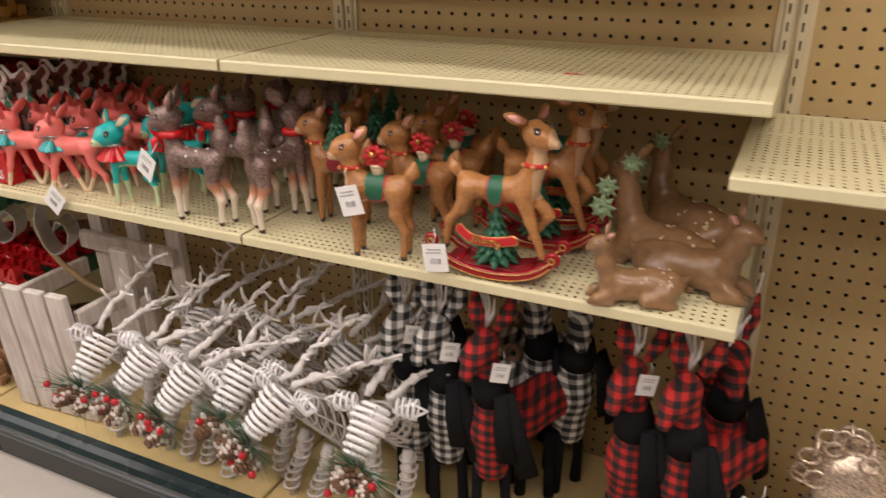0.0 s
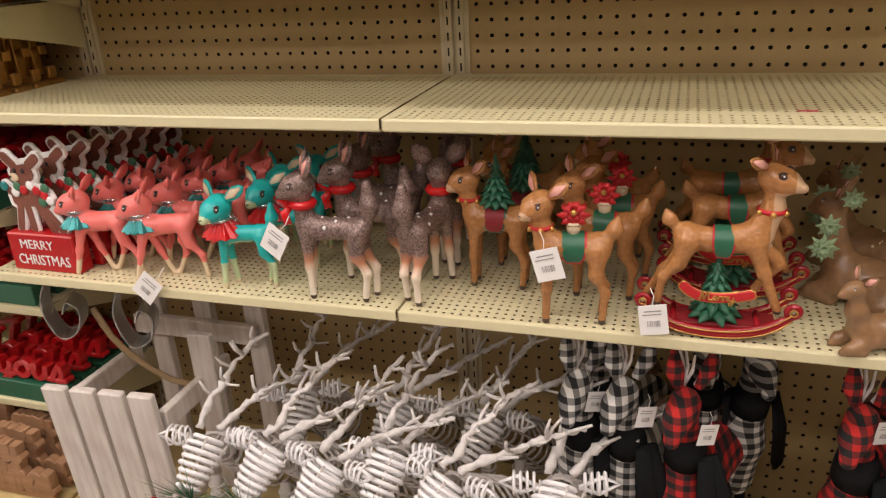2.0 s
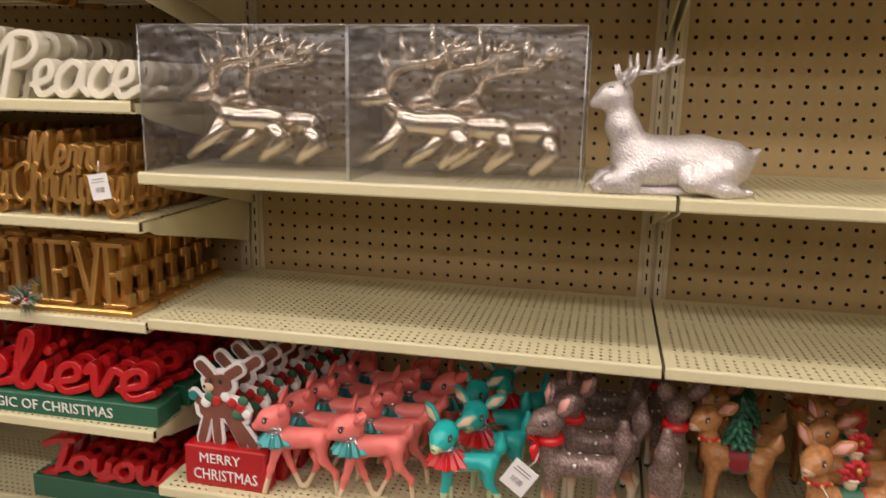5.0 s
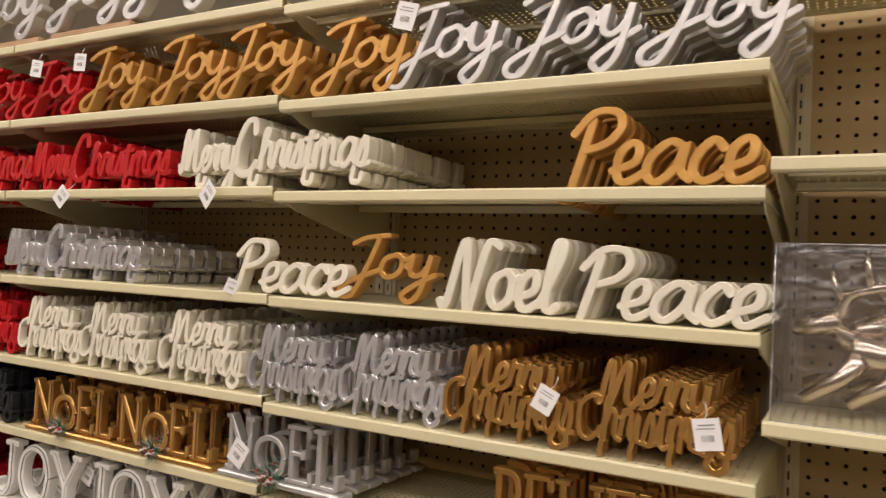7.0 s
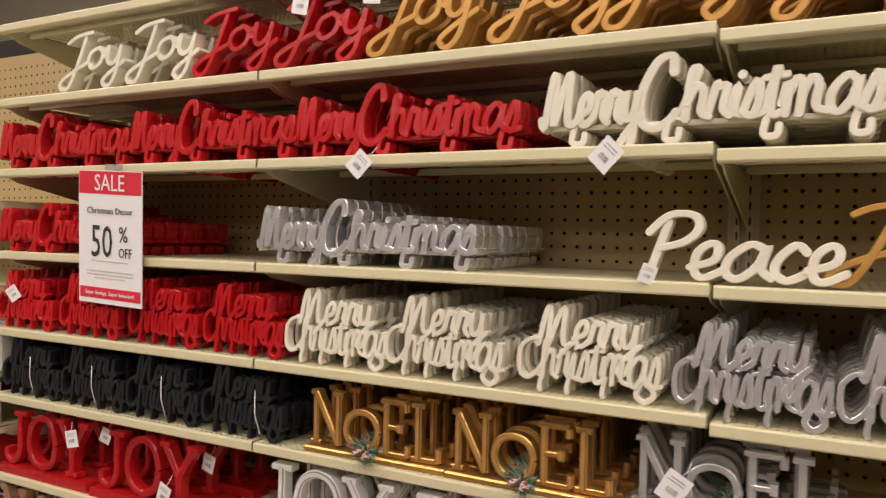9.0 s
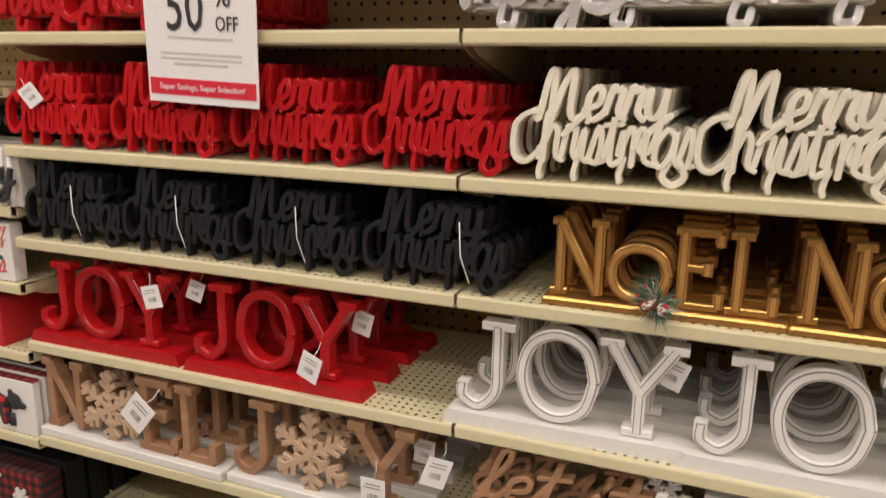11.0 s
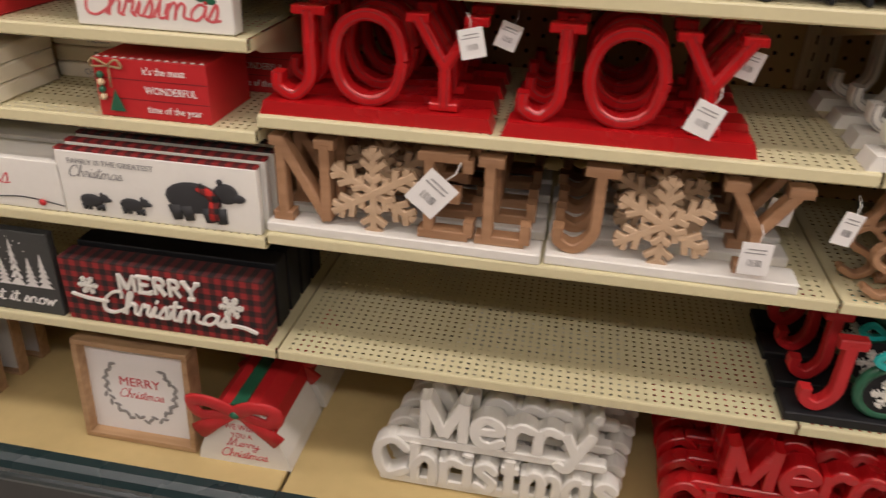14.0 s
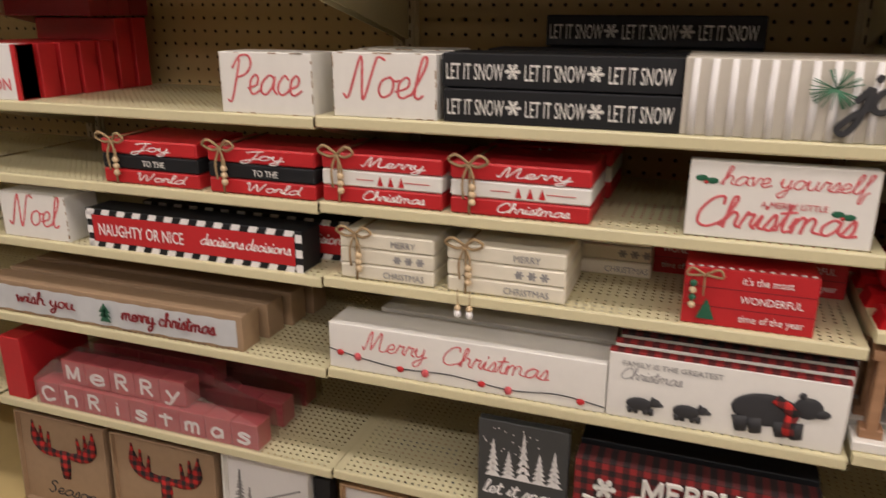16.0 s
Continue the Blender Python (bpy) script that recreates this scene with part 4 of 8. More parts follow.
# ---- fretwork, mixed-letter and painted word signs ----
def snowflake(s, x, z, r, key, y0, y1, w=None, arms=6, turn=0.0):
    w = w or r * 0.06
    for k in range(arms):
        a = turn + 2 * math.pi * k / arms
        d = Vector((math.cos(a), math.sin(a)))
        c = Vector((x, z))
        band(s, [tuple(c), tuple(c + d * r)], w, y0, y1, key, False)
        for f, ln in ((0.27, 0.22), (0.5, 0.32), (0.76, 0.24)):
            for sgn in (-1, 1):
                e = Vector((math.cos(a + sgn * 0.9), math.sin(a + sgn * 0.9)))
                p = c + d * r * f
                band(s, [tuple(p), tuple(p + e * r * ln)], w * 0.85, y0, y1, key, False)


def fret_word(first, last, w, h, key="wood"):
    """Brown slab letters with a fretwork snowflake for the O, on a white base board."""
    def make(m, label, group):
        t = thing("word_sign", m, label, "word sign", group, Shape().box(0, w, 0, 0.055, 0, 0.018, "white", 0.002))
        glyphs = [(c, strokes_of(SERIF, c)) for c in first + "*" + last if c != "*"]
        total = sum(g[1][0] for g in glyphs) + 1.15
        sx, x = (w * 0.95) / total, w * 0.02
        lh = h - 0.018 - 0.014
        for c in first + "*" + last:
            s = Shape()
            if c == "*":
                snowflake(s, x + 0.52 * sx, 0.018 + lh * 0.5, lh * 0.6, "lightwood", 0.012, 0.022, 0.0064, 6, math.pi / 6)
                part("snowflake", s, t, "pale fretwork snowflake")
                x += 1.15 * sx
                continue
            adv, ss = strokes_of(SERIF, c)
            for curved, pts in ss:
                line = [(x + p[0] * sx, 0.026 + p[1] * lh) for p in (smooth_line(pts, 6) if curved else pts)]
                band(s, line, 0.0085, 0.012, 0.04, key, False)
            part("letter", s, t)
            x += adv * sx
        return t
    return make


deep_rows(fret_word("N", "EL", 0.46, 0.165), (-3.652,), 0.008, Z45["g"], 5, 0.075, "brown NOEL sign with a snowflake O on a white base", "brown snowflake signs", seed=31)
deep_rows(fret_word("J", "Y", 0.385, 0.165), (-3.186,), 0.008, Z45["g"], 5, 0.075, "brown JOY sign with a snowflake O on a white base", "brown snowflake joy signs", seed=32)


def let_it_snow(m, label, group):
    t = thing("word_sign", m, label, "word sign", group)
    for word, x, w in (("let", 0.03, 0.125), ("it", 0.185, 0.085)):
        s = Shape()
        write(s, word, x, 0.092, w, 0.042, "wood", 0.105, 0, 0.02, slant=0.2)
        part("script_word", s, t)
    letter_parts(t, "SNOW", 0.015, 0.008, 0.33, 0.086, "wood", 0.058, 0, 0.02, SERIF)
    f = Shape()
    snowflake(f, 0.325, 0.125, 0.042, "white", -0.008, 0.002, 0.0036)
    part("snowflake", f, t, "white painted snowflake")
    return t


deep_rows(let_it_snow, (-2.732,), 0.01, Z45["g"], 2, 0.06, "brown cut-out let it SNOW sign with a white snowflake", "let it snow signs", seed=33, x_step=-0.02)


def wreath_joy(m, label, group):
    t = slab_word("JOY", "white", 0.36, 0.168, 0.03, 0.07, "white", 0.004, 0.035)(m, label, group)
    s = Shape()
    for k in range(34):
        a = 2 * math.pi * k / 34
        s.blob((0.176 + 0.062 * math.cos(a), -0.004, 0.084 + 0.072 * math.sin(a)), (0.008,) * 3, "white", 6, 5)
    part("bead_rim", s, t, "white beaded ring")
    g = Shape()
    r = random.Random(5)
    for i in range(160):
        a = r.uniform(0.15 * math.pi, 0.85 * math.pi)
        o = Vector((0.176 + 0.068 * math.cos(a), -0.012, 0.084 + 0.075 * math.sin(a)))
        e = o + Vector((r.uniform(-1, 1), r.uniform(-0.6, 0.1), r.uniform(-1, 1))) * 0.022
        g.add([o, o + Vector((0.0015, 0, 0.0015)), e], [(0, 1, 2)], "needle")
    part("greenery", g, t, "dark green pine needles")
    b = Shape()
    for sgn in (-1, 1):
        band(b, smooth_line([(0.18, 0.150), (0.18 + sgn * 0.03, 0.165), (0.18 + sgn * 0.045, 0.148), (0.18 + sgn * 0.02, 0.142), (0.18, 0.150)]), 0.006, -0.026, -0.02, "plaidw")
        band(b, smooth_line([(0.18, 0.15), (0.18 + sgn * 0.03, 0.13), (0.18 + sgn * 0.045, 0.105)]), 0.007, -0.024, -0.02, "plaidw")
    part("bow", b, t, "black and white checked bow")
    return t


deep_rows(wreath_joy, (-2.418, -2.055), 0.01, Z45["g"], 3, 0.07, "white JOY sign with beaded ring, greenery and checked bow", "wreath joy signs", seed=34)


def ornament_joy(m, label, group):
    t = thing("word_sign", m, label, "word sign", group, Shape().box(0, 0.31, 0, 0.07, 0, 0.018, "black", 0.002))
    for ch, x, key in (("J", 0.0, "redmatte"), ("Y", 0.2, "redmatte")):
        s = Shape()
        adv, ss = strokes_of(SERIF, ch)
        for curved, pts in ss:
            line = [(x + 0.02 + p[0] * 0.105, 0.03 + p[1] * 0.125) for p in (smooth_line(pts, 6) if curved else pts)]
            band(s, line, 0.0095, 0.008, 0.03, key, False)
        part("letter", s, t, "red wooden letter")
    o = Shape()
    o.ring((0.152, 0.018, 0.072), 0.047, 0.009, "green", "y", 28, 8)
    part("ornament_ring", o, t, "green wooden ring")
    d = Shape()
    d.tube([(0.152, 0.012, 0.072), (0.152, 0.026, 0.072)], 0.042, "black", 24, smooth=False)
    part("ornament_disc", d, t, "black disc")
    f = Shape()
    snowflake(f, 0.152, 0.072, 0.03, "white", 0.005, 0.011, 0.0018)
    part("snowflake", f, t, "white snowflake")
    b = Shape()
    for sgn in (-1, 1):
        band(b, smooth_line([(0.152, 0.132), (0.152 + sgn * 0.025, 0.15), (0.152 + sgn * 0.04, 0.136), (0.152 + sgn * 0.02, 0.126), (0.152, 0.132)]), 0.005, 0.0, 0.008, "teal")
    part("bow", b, t, "teal ribbon bow")
    return t


deep_rows(ornament_joy, (-2.768,), 0.01, Z45["h"], 4, 0.085, "red letter JOY sign with green ornament, black base", "ornament joy signs", seed=35)


def two_tone_merry(m, label, group):
    s = Shape()
    write(s, "M", 0.0, 0.02, 0.15, 0.068, "red", 0.13, 0, 0.03, slant=0.1)
    band(s, [(0.0, 0.008), (0.34, 0.008)], 0.007, 0.01, 0.03, "red")
    t = thing("word_sign", m, label, "word sign", group, s)
    x = 0.135
    for ch, key in (("e", "lime"), ("r", "green"), ("r", "redmatte"), ("y", "lime")):
        q = Shape()
        adv = strokes_of(SERIF, ch)[0]
        write(q, ch, x, 0.03, adv * 0.075, 0.105, key, 0.1, -0.004, 0.02, SERIF)
        part("letter", q, t, "painted letter in green or red")
        x += adv * 0.08
    return t


deep_rows(two_tone_merry, (-2.475,), 0.012, Z45["h"], 7, 0.05, "Merry word sign in bright red and green letters", "two-tone merry signs", seed=36)


def teal_merry(m, label, group):
    s = Shape()
    s.blob((0.12, 0.012, 0.075), (0.135, 0.01, 0.07), "teal", 20, 8)
    t = thing("word_sign", m, label, "word sign", group, s)
    q = Shape()
    write(q, "Merry", 0.05, 0.085, 0.14, 0.022, "white", 0.32, -0.006, 0.004, slant=0.2)
    write(q, "Christmas", 0.01, 0.035, 0.21, 0.022, "white", 0.32, -0.006, 0.004, slant=0.2)
    write(q, "Merry", 0.05, 0.085, 0.14, 0.022, "redmatte", 0.17, -0.009, 0.004, slant=0.2)
    write(q, "Christmas", 0.01, 0.035, 0.21, 0.022, "redmatte", 0.17, -0.009, 0.004, slant=0.2)
    part("lettering", q, t, "red letters with a white outline")
    return t


deep_rows(teal_merry, (-2.11,), 0.012, Z45["h"], 6, 0.055, "teal plaque sign with red Merry Christmas letters", "teal merry signs", seed=37)


def deck_merry(key):
    def make(m, label, group):
        t = thing("word_sign", m, label, "word sign", group)
        for z, w in ((0.014, 0.012), (0.118, 0.01)):
            bar = Shape()
            band(bar, [(0.02, z), (0.46, z)] if z < 0.1 else [(0.05, z), (0.44, z)], w, 0.005, 0.03, key)
            part("bar", bar, t)
        letter_parts(t, "Merry", 0.09, 0.135, 0.33, 0.092, key, 0.115, 0, 0.035, SERIF)
        letter_parts(t, "Christmas", 0.0, 0.02, 0.48, 0.095, key, 0.105, 0, 0.035, SERIF)
        return t
    return make


deep_rows(deck_merry("white"), (-3.48,), 0.02, 0.163, 6, 0.06, "chunky white Merry Christmas sign on the base deck", "chunky white signs", seed=38, x_step=0.012)
deep_rows(deck_merry("red"), (-2.92, -2.40), 0.02, 0.163, 6, 0.06, "chunky red Merry Christmas sign on the base deck", "chunky red signs", seed=39)


def believe_red(m, label, group):
    t = thing("word_sign", m, label, "word sign", group, Shape().box(0, 0.54, 0, 0.045, 0, 0.042, "green", 0.002))
    s = Shape()
    write(s, "Believe", 0.02, 0.05, 0.5, 0.058, "red", 0.13, 0.008, 0.03, slant=0.12, n=5)
    part("lettering", s, t, "red cut-out script")
    q = typed("IN THE MAGIC OF CHRISTMAS", 0.03, "white", "LEFT")
    q.moved(Matrix.Translation((0.035, -0.0008, 0.011)))
    part("base_lettering", q, t, "white printed capitals")
    return t


deep_rows(believe_red, (-1.456,), 0.01, Z3["f"], 7, 0.055, "red script Believe sign on a green base", "red believe signs", seed=40)


def red_green_words(m, label, group):
    t = thing("word_sign", m, label, "word sign", group, Shape().box(0, 0.36, 0, 0.05, 0, 0.05, "green", 0.002))
    s = Shape()
    write(s, "Joyous", 0.01, 0.06, 0.34, 0.04, "red", 0.18, 0.01, 0.035, slant=0.15)
    part("lettering", s, t, "red cut-out script")
    return t


deep_rows(red_green_words, (-1.30,), 0.112, 0.645, 5, 0.058, "red script sign on a dark green base", "red and green signs", seed=41)
deep_rows(red_green_words, (-1.285,), 0.112, 0.375, 5, 0.058, "red script sign on a dark green base, lower shelf", "red and green signs", seed=42)


def brown_merry(m, label, group):
    s = Shape()
    write(s, "Merry", 0.03, 0.11, 0.2, 0.045, "wood", 0.2, 0, 0.025, slant=0.1)
    write(s, "Christmas", 0.0, 0.025, 0.3, 0.05, "wood", 0.2, 0, 0.025, slant=0.1)
    band(s, [(0.0, 0.012), (0.29, 0.012)], 0.011, 0.004, 0.022, "wood")
    return thing("word_sign", m, label, "word sign", group, s)


deep_rows(brown_merry, (-1.24, -1.56), 0.0, 0.163, 7, 0.052, "brown wooden Merry Christmas sign on the base deck", "brown merry signs", seed=43)


# ---- printed blocks and boxes of bays 6 and 7 ----
FRONT = 0.01


def block(name, x0, x1, z0, z1, depth, key, label, category, group="", y=FRONT, bevel=0.0015):
    """A block whose front left foot is its origin."""
    t = thing(name, pose(x0, y, z0), label, category, group, Shape().box(0, x1 - x0, 0, depth, 0, z1 - z0, key, bevel))
    return t, x1 - x0, z1 - z0


def script_on(t, word, x, z, w, u, key, weight=0.1, slant=0.2, label="painted script"):
    s = Shape()
    write(s, word, x, z, w, u, key, weight * 0.78, -0.0012, 0.0004, slant=slant)
    return part("lettering", s, t, label)


def type_on(t, text, x, z, size, key, align="LEFT", squeeze=1.0, label="printed capitals"):
    s = typed(text, size, key, align, 0.0004, squeeze)
    s.moved(Matrix.Translation((x, -0.0012, z)))
    return part("lettering", s, t, label)


def rough_edge(t, w, h, key="kraft", seed=0):
    """Worn spots along the front edges."""
    r = random.Random(seed)
    s = Shape()
    for i in range(26):
        side = r.randrange(4)
        ln, th = r.uniform(0.004, 0.014), r.uniform(0.0008, 0.0022)
        if side < 2:
            x, z = r.uniform(0, w - ln), (0.0 if side == 0 else h - th)
            s.box(x, x + ln, -0.0007, 0.001, z, z + th, key)
        else:
            x, z = (0.0 if side == 2 else w - th), r.uniform(0, h - ln)
            s.box(x, x + th, -0.0007, 0.001, z, z + ln, key)
    part("worn_edge", s, t, "rubbed brown edge")


Z6, Z7 = Z67, {k: v - 0.004 for k, v in Z67.items()}
# row a
for i, (x0, x1, wd, zz) in enumerate(((-4.765, -4.575, "Peace", Z7["a"]), (-4.535, -4.345, "Noel", Z6["a"]))):
    t, w, h = block("block_sign", x0, x1, zz, zz + 0.108, 0.09, "white", "distressed white wooden block sign, red script " + wd, "block sign", "small block signs")
    script_on(t, wd, 0.02, 0.035, w - 0.045, 0.034, "pinkink", 0.07)
    rough_edge(t, w, h, seed=i)
t2 = copy_thing(t, pose(-4.545, 0.13, Z6["a"]))
for x0, z0, y in ((-4.333, Z6["a"], 0.012), (-4.337, Z6["a"] + 0.056, 0.018), (-4.30, Z6["a"] + 0.001, 0.15), (-4.30, Z6["a"] + 0.057, 0.15), (-4.22, Z6["a"] + 0.113, 0.26), (-4.22, Z6["a"] + 0.057, 0.262), (-4.22, Z6["a"] + 0.001, 0.262)):
    t, w, h = block("long_block", x0, x0 + 0.378, z0, z0 + 0.054, 0.1, "black", "long black wooden block printed LET IT SNOW in white", "block sign", "black let it snow blocks", y)
    x = 0.006
    for k in range(3):
        type_on(t, "LET IT SNOW", x, 0.013, 0.037, "white", "LEFT", 0.43)
        if k < 2:
            s = Shape()
            snowflake(s, x + 0.112, 0.027, 0.013, "white", -0.0012, 0.0004, 0.0009)
            part("snowflake", s, t, "white snowflake")
        x += 0.131
t, w, h = block("birch_sign", -3.958, -3.635, Z6["a"], Z6["a"] + 0.112, 0.035, "birch", "birch trunk patterned panel with the black word joy", "panel sign", "birch joy panels")
s = Shape()
r = random.Random(4)
for i in range(12):
    x = 0.012 + i * 0.0262
    s.tube([(x + 0.004, -0.001, 0.001), (x + r.uniform(-.002, .002) + 0.004, -0.002, 0.05), (x + 0.004, -0.001, 0.111)], [0.0065, 0.006, 0.0055], "paper", 6, 1.0)
part("birch_trunk", s, t, "white birch trunk relief")
s = Shape()
for i in range(40):
    a = r.uniform(0, 2 * math.pi)
    s.tube([(0.2, -0.008, 0.074), (0.2 + 0.034 * math.cos(a), -0.012, 0.074 + 0.028 * math.sin(a))], 0.0008, "needle", 3)
part("pine_sprig", s, t, "green pine sprig")
s = Shape()
write(s, "joy", 0.222, 0.044, 0.095, 0.032, "ink", 0.13, -0.014, -0.008, slant=0.2)
part("lettering", s, t, "raised black script")
for y in (0.055, 0.1, 0.145):
    copy_thing(t, pose(-3.958, FRONT + y, Z6["a"]))


# row b: stacks of three wooden books tied with a bow
def book_stack(x0, x1, z0, cols, lines, label, group, y=FRONT, bow=True):
    w, h = x1 - x0, 0.03
    t = new("book_stack")
    t.matrix_basis = pose(x0, y, z0)
    tagged(t, label, "book stack", group)
    for i, (key, txt) in enumerate(zip(cols, lines)):
        s = Shape()
        s.box(0, w, 0, 0.16, i * h + 0.0006, (i + 1) * h - 0.0006, key, 0.003)
        b = part("wooden_book", s, t)
        q = Shape()
        if txt.startswith("@"):
            for k in range(3):
                x = w * 0.5 + k * 0.02
                q.add([(x - 0.006, -0.001, i * h + 0.006), (x + 0.006, -0.001, i * h + 0.006), (x, -0.001, i * h + 0.024)], [(0, 1, 2)], txt[1:])
            q.box(w * 0.3, w * 0.44, -0.001, 0.0003, i * h + 0.014, i * h + 0.0152, txt[1:])
            q.box(w * 0.7, w * 0.9, -0.001, 0.0003, i * h + 0.014, i * h + 0.0152, txt[1:])
        elif txt.startswith("*"):
            for k in range(3):
                snowflake(q, w * 0.62 + k * 0.022, i * h + h / 2, 0.008, "grey", -0.001, 0.0003, 0.001)
        elif txt.isupper():
            q = typed(txt, 0.017, "grey" if key == "cream" else "white", "CENTER", 0.0004, 0.9)
            q.moved(Matrix.Translation((w * (0.68 if key == "cream" else 0.55), -0.001, i * h + 0.008)))
        elif txt:
            write(q, txt, w * 0.34, i * h + 0.009, w * (0.38 if len(txt) < 4 else 0.52), 0.0082, "paper", 0.13, -0.001, 0.0003, slant=0.2)
        if q.v:
            part("lettering", q, b, "printed words or figures")
    if bow:
        rp = Shape()
        for sgn in (-1, 1):
            rp.tube(smooth_line([(0.035, -0.006, 0.088), (0.035 + sgn * 0.02, -0.014, 0.104), (0.035 + sgn * 0.034, -0.012, 0.094), (0.035 + sgn * 0.016, -0.008, 0.084), (0.035, -0.006, 0.088)]), 0.0026, "rope", 6)
            rp.tube(smooth_line([(0.035, -0.008, 0.088), (0.035 + sgn * 0.01, -0.01, 0.06), (0.033 + sgn * 0.007, -0.008, 0.028)]), 0.0022, "rope", 6)
        rp.tube([(0.035, -0.003, 0.0), (0.035, -0.003, 0.09), (0.035, 0.03, 0.092), (0.035, 0.16, 0.092)], 0.0022, "rope", 6)
        part("jute_bow", rp, t, "jute twine bow")
        bd = Shape()
        for i in range(3):
            bd.blob((0.042, -0.009, 0.05 - i * 0.013), (0.0065,) * 3, "beadwood", 8, 6)
        part("bead", bd, t, "pale wooden beads")
    return t


JM = (("redmatte", "white", "redmatte"), ("Christmas", "@redmatte", "Merry"))
for x0, x1 in ((-4.565, -4.335), (-4.32, -4.082)):
    book_stack(x0, x1, Z6["b"], *JM, "stack of three red and white wooden books with a jute bow", "red and white book stacks")
book_stack(-4.31, -4.075, Z6["b"], *JM, "red and white wooden book stack behind another", "red and white book stacks", 0.2, False)
JW = (("redmatte", "black", "redmatte"), ("World", "TO THE", "Joy"))
for x0, x1 in ((-5.065, -4.835), (-4.81, -4.58)):
    book_stack(x0, x1, Z7["b"], *JW, "stack of red and black wooden books with a jute bow", "red and black book stacks")
WB = (("cream", "cream", "cream"), ("CHRISTMAS", "*", "MERRY"))
for x0, x1, y in ((-4.535, -4.35, FRONT), (-4.325, -4.115, FRONT), (-4.13, -3.99, 0.19)):
    book_stack(x0, x1, Z6["c"], *WB, "stack of three cream wooden books tied with jute", "cream book stacks", y, y < 0.1)
# the hanging bead tassels of one cream stack
s = Shape()
for dx in (0.0, 0.022):
    s.tube([(dx, 0, 0), (dx, 0, -0.03)], 0.001, "rope", 5).blob((dx, 0, -0.035), (0.006,) * 3, "beadwood", 8, 6).blob((dx, 0, -0.046), (0.007, 0.007, 0.008), "paper", 8, 6)
thing("bead_tassel", pose(-4.30, -0.006, Z6["c"] + 0.012), "pale wooden bead tassels hanging over the shelf lip", "tassel", "", s)
t, w, h = block("panel_sign", -3.937, -3.68, Z6["b"] + 0.001, Z6["b"] + 0.118, 0.03, "white", "white panel with red script have yourself a merry little Christmas", "panel sign")
script_on(t, "have yourself", 0.045, 0.083, w - 0.06, 0.014, "pinkink", 0.09)
type_on(t, "A MERRY LITTLE", 0.105, 0.053, 0.013, "pinkink", "LEFT", 0.95)
script_on(t, "Christmas", 0.012, 0.018, w - 0.035, 0.024, "pinkink", 0.11)
s = Shape()
for x, z in ((0.025, 0.085), (0.215, 0.045)):
    for a in (0.3, 2.4):
        s.blob((x + 0.009 * math.cos(a), -0.0008, z + 0.009 * math.sin(a)), (0.009, 0.0005, 0.005), "green", 10, 6)
    s.blob((x, -0.001, z), (0.003, 0.0008, 0.003), "redmatte", 8, 4)
part("holly_print", s, t, "green holly leaves with berries")
# row c
t, w, h = block("gift_block", -3.928, -3.735, Z6["c"], Z6["c"] + 0.096, 0.15, "redmatte", "bright red wooden block it's the most wonderful time of the year", "block sign")
for i, (txt, sz) in enumerate((("time of the year", 0.017), ("WONDERFUL", 0.017), ("it's the most", 0.017))):
    type_on(t, txt, 0.085, 0.012 + i * 0.031, sz, "paper", "LEFT", 0.85)
s = Shape()
for z in (0.031, 0.063):
    s.box(0.0, w, -0.0006, 0.0004, z, z + 0.0015, "dkred")
for i in range(13):
    s.blob((0.008 + i * 0.0147, 0.006, h), (0.0045, 0.0045, 0.0014), "paper", 8, 4)
part("groove", s, t, "grooves and white dots")
s = Shape()
for sgn in (-1, 1):
    s.tube(smooth_line([(0.03, -0.006, 0.085), (0.03 + sgn * 0.02, -0.012, 0.097), (0.03 + sgn * 0.026, -0.01, 0.084), (0.03, -0.006, 0.085)]), 0.002, "rope", 6)
s.tube([(0.03, -0.004, 0.085), (0.03, -0.006, 0.05)], 0.0015, "rope", 5)
part("jute_bow", s, t, "jute twine bow")
s = Shape()
s.add([(0.022, -0.006, 0.012), (0.05, -0.006, 0.012), (0.036, -0.006, 0.048), (0.036, 0.0, 0.02)], [(0, 1, 2), (0, 2, 3), (1, 3, 2)], "green")
for i in range(4):
    s.blob((0.014, -0.006, 0.07 - i * 0.012), (0.006,) * 3, "beadwood" if i % 2 else "green", 8, 6)
part("bead_tree", s, t, "green tree charm with wooden beads")
copy_thing(t, pose(-4.06, 0.24, Z6["c"]))
copy_thing(t, pose(-3.86, 0.2, Z6["c"]))

t, w, h = block("block_sign", -5.37, -5.185, Z7["c"], Z7["c"] + 0.10, 0.09, "white", "distressed white block sign, red word Noel, lower shelf", "block sign", "small block signs")
script_on(t, "Noel", 0.02, 0.03, w - 0.045, 0.034, "pinkink", 0.07)
rough_edge(t, w, h, seed=7)
t, w, h = block("box_sign", -5.13, -4.615, Z7["c"], Z7["c"] + 0.083, 0.07, "black", "long red NAUGHTY OR NICE box sign with striped edges", "box sign", "naughty or nice boxes")
s = Shape()
for k in range(26):
    x = k * w / 26
    for z0, z1 in ((0, 0.012), (h - 0.012, h)):
        if k % 2 == 0:
            s.add([(x, -0.0006, z0), (x + w / 26, -0.0006, z0), (x + w / 26 + 0.006, -0.0006, z1), (x + 0.006, -0.0006, z1)], [(0, 1, 2, 3)], "paper")
for z in (0.0, 0.03, 0.06):
    for x0, x1 in ((0.0, 0.014), (w - 0.014, w)):
        s.box(x0, x1, -0.0006, 0.0003, z, z + 0.016, "paper")
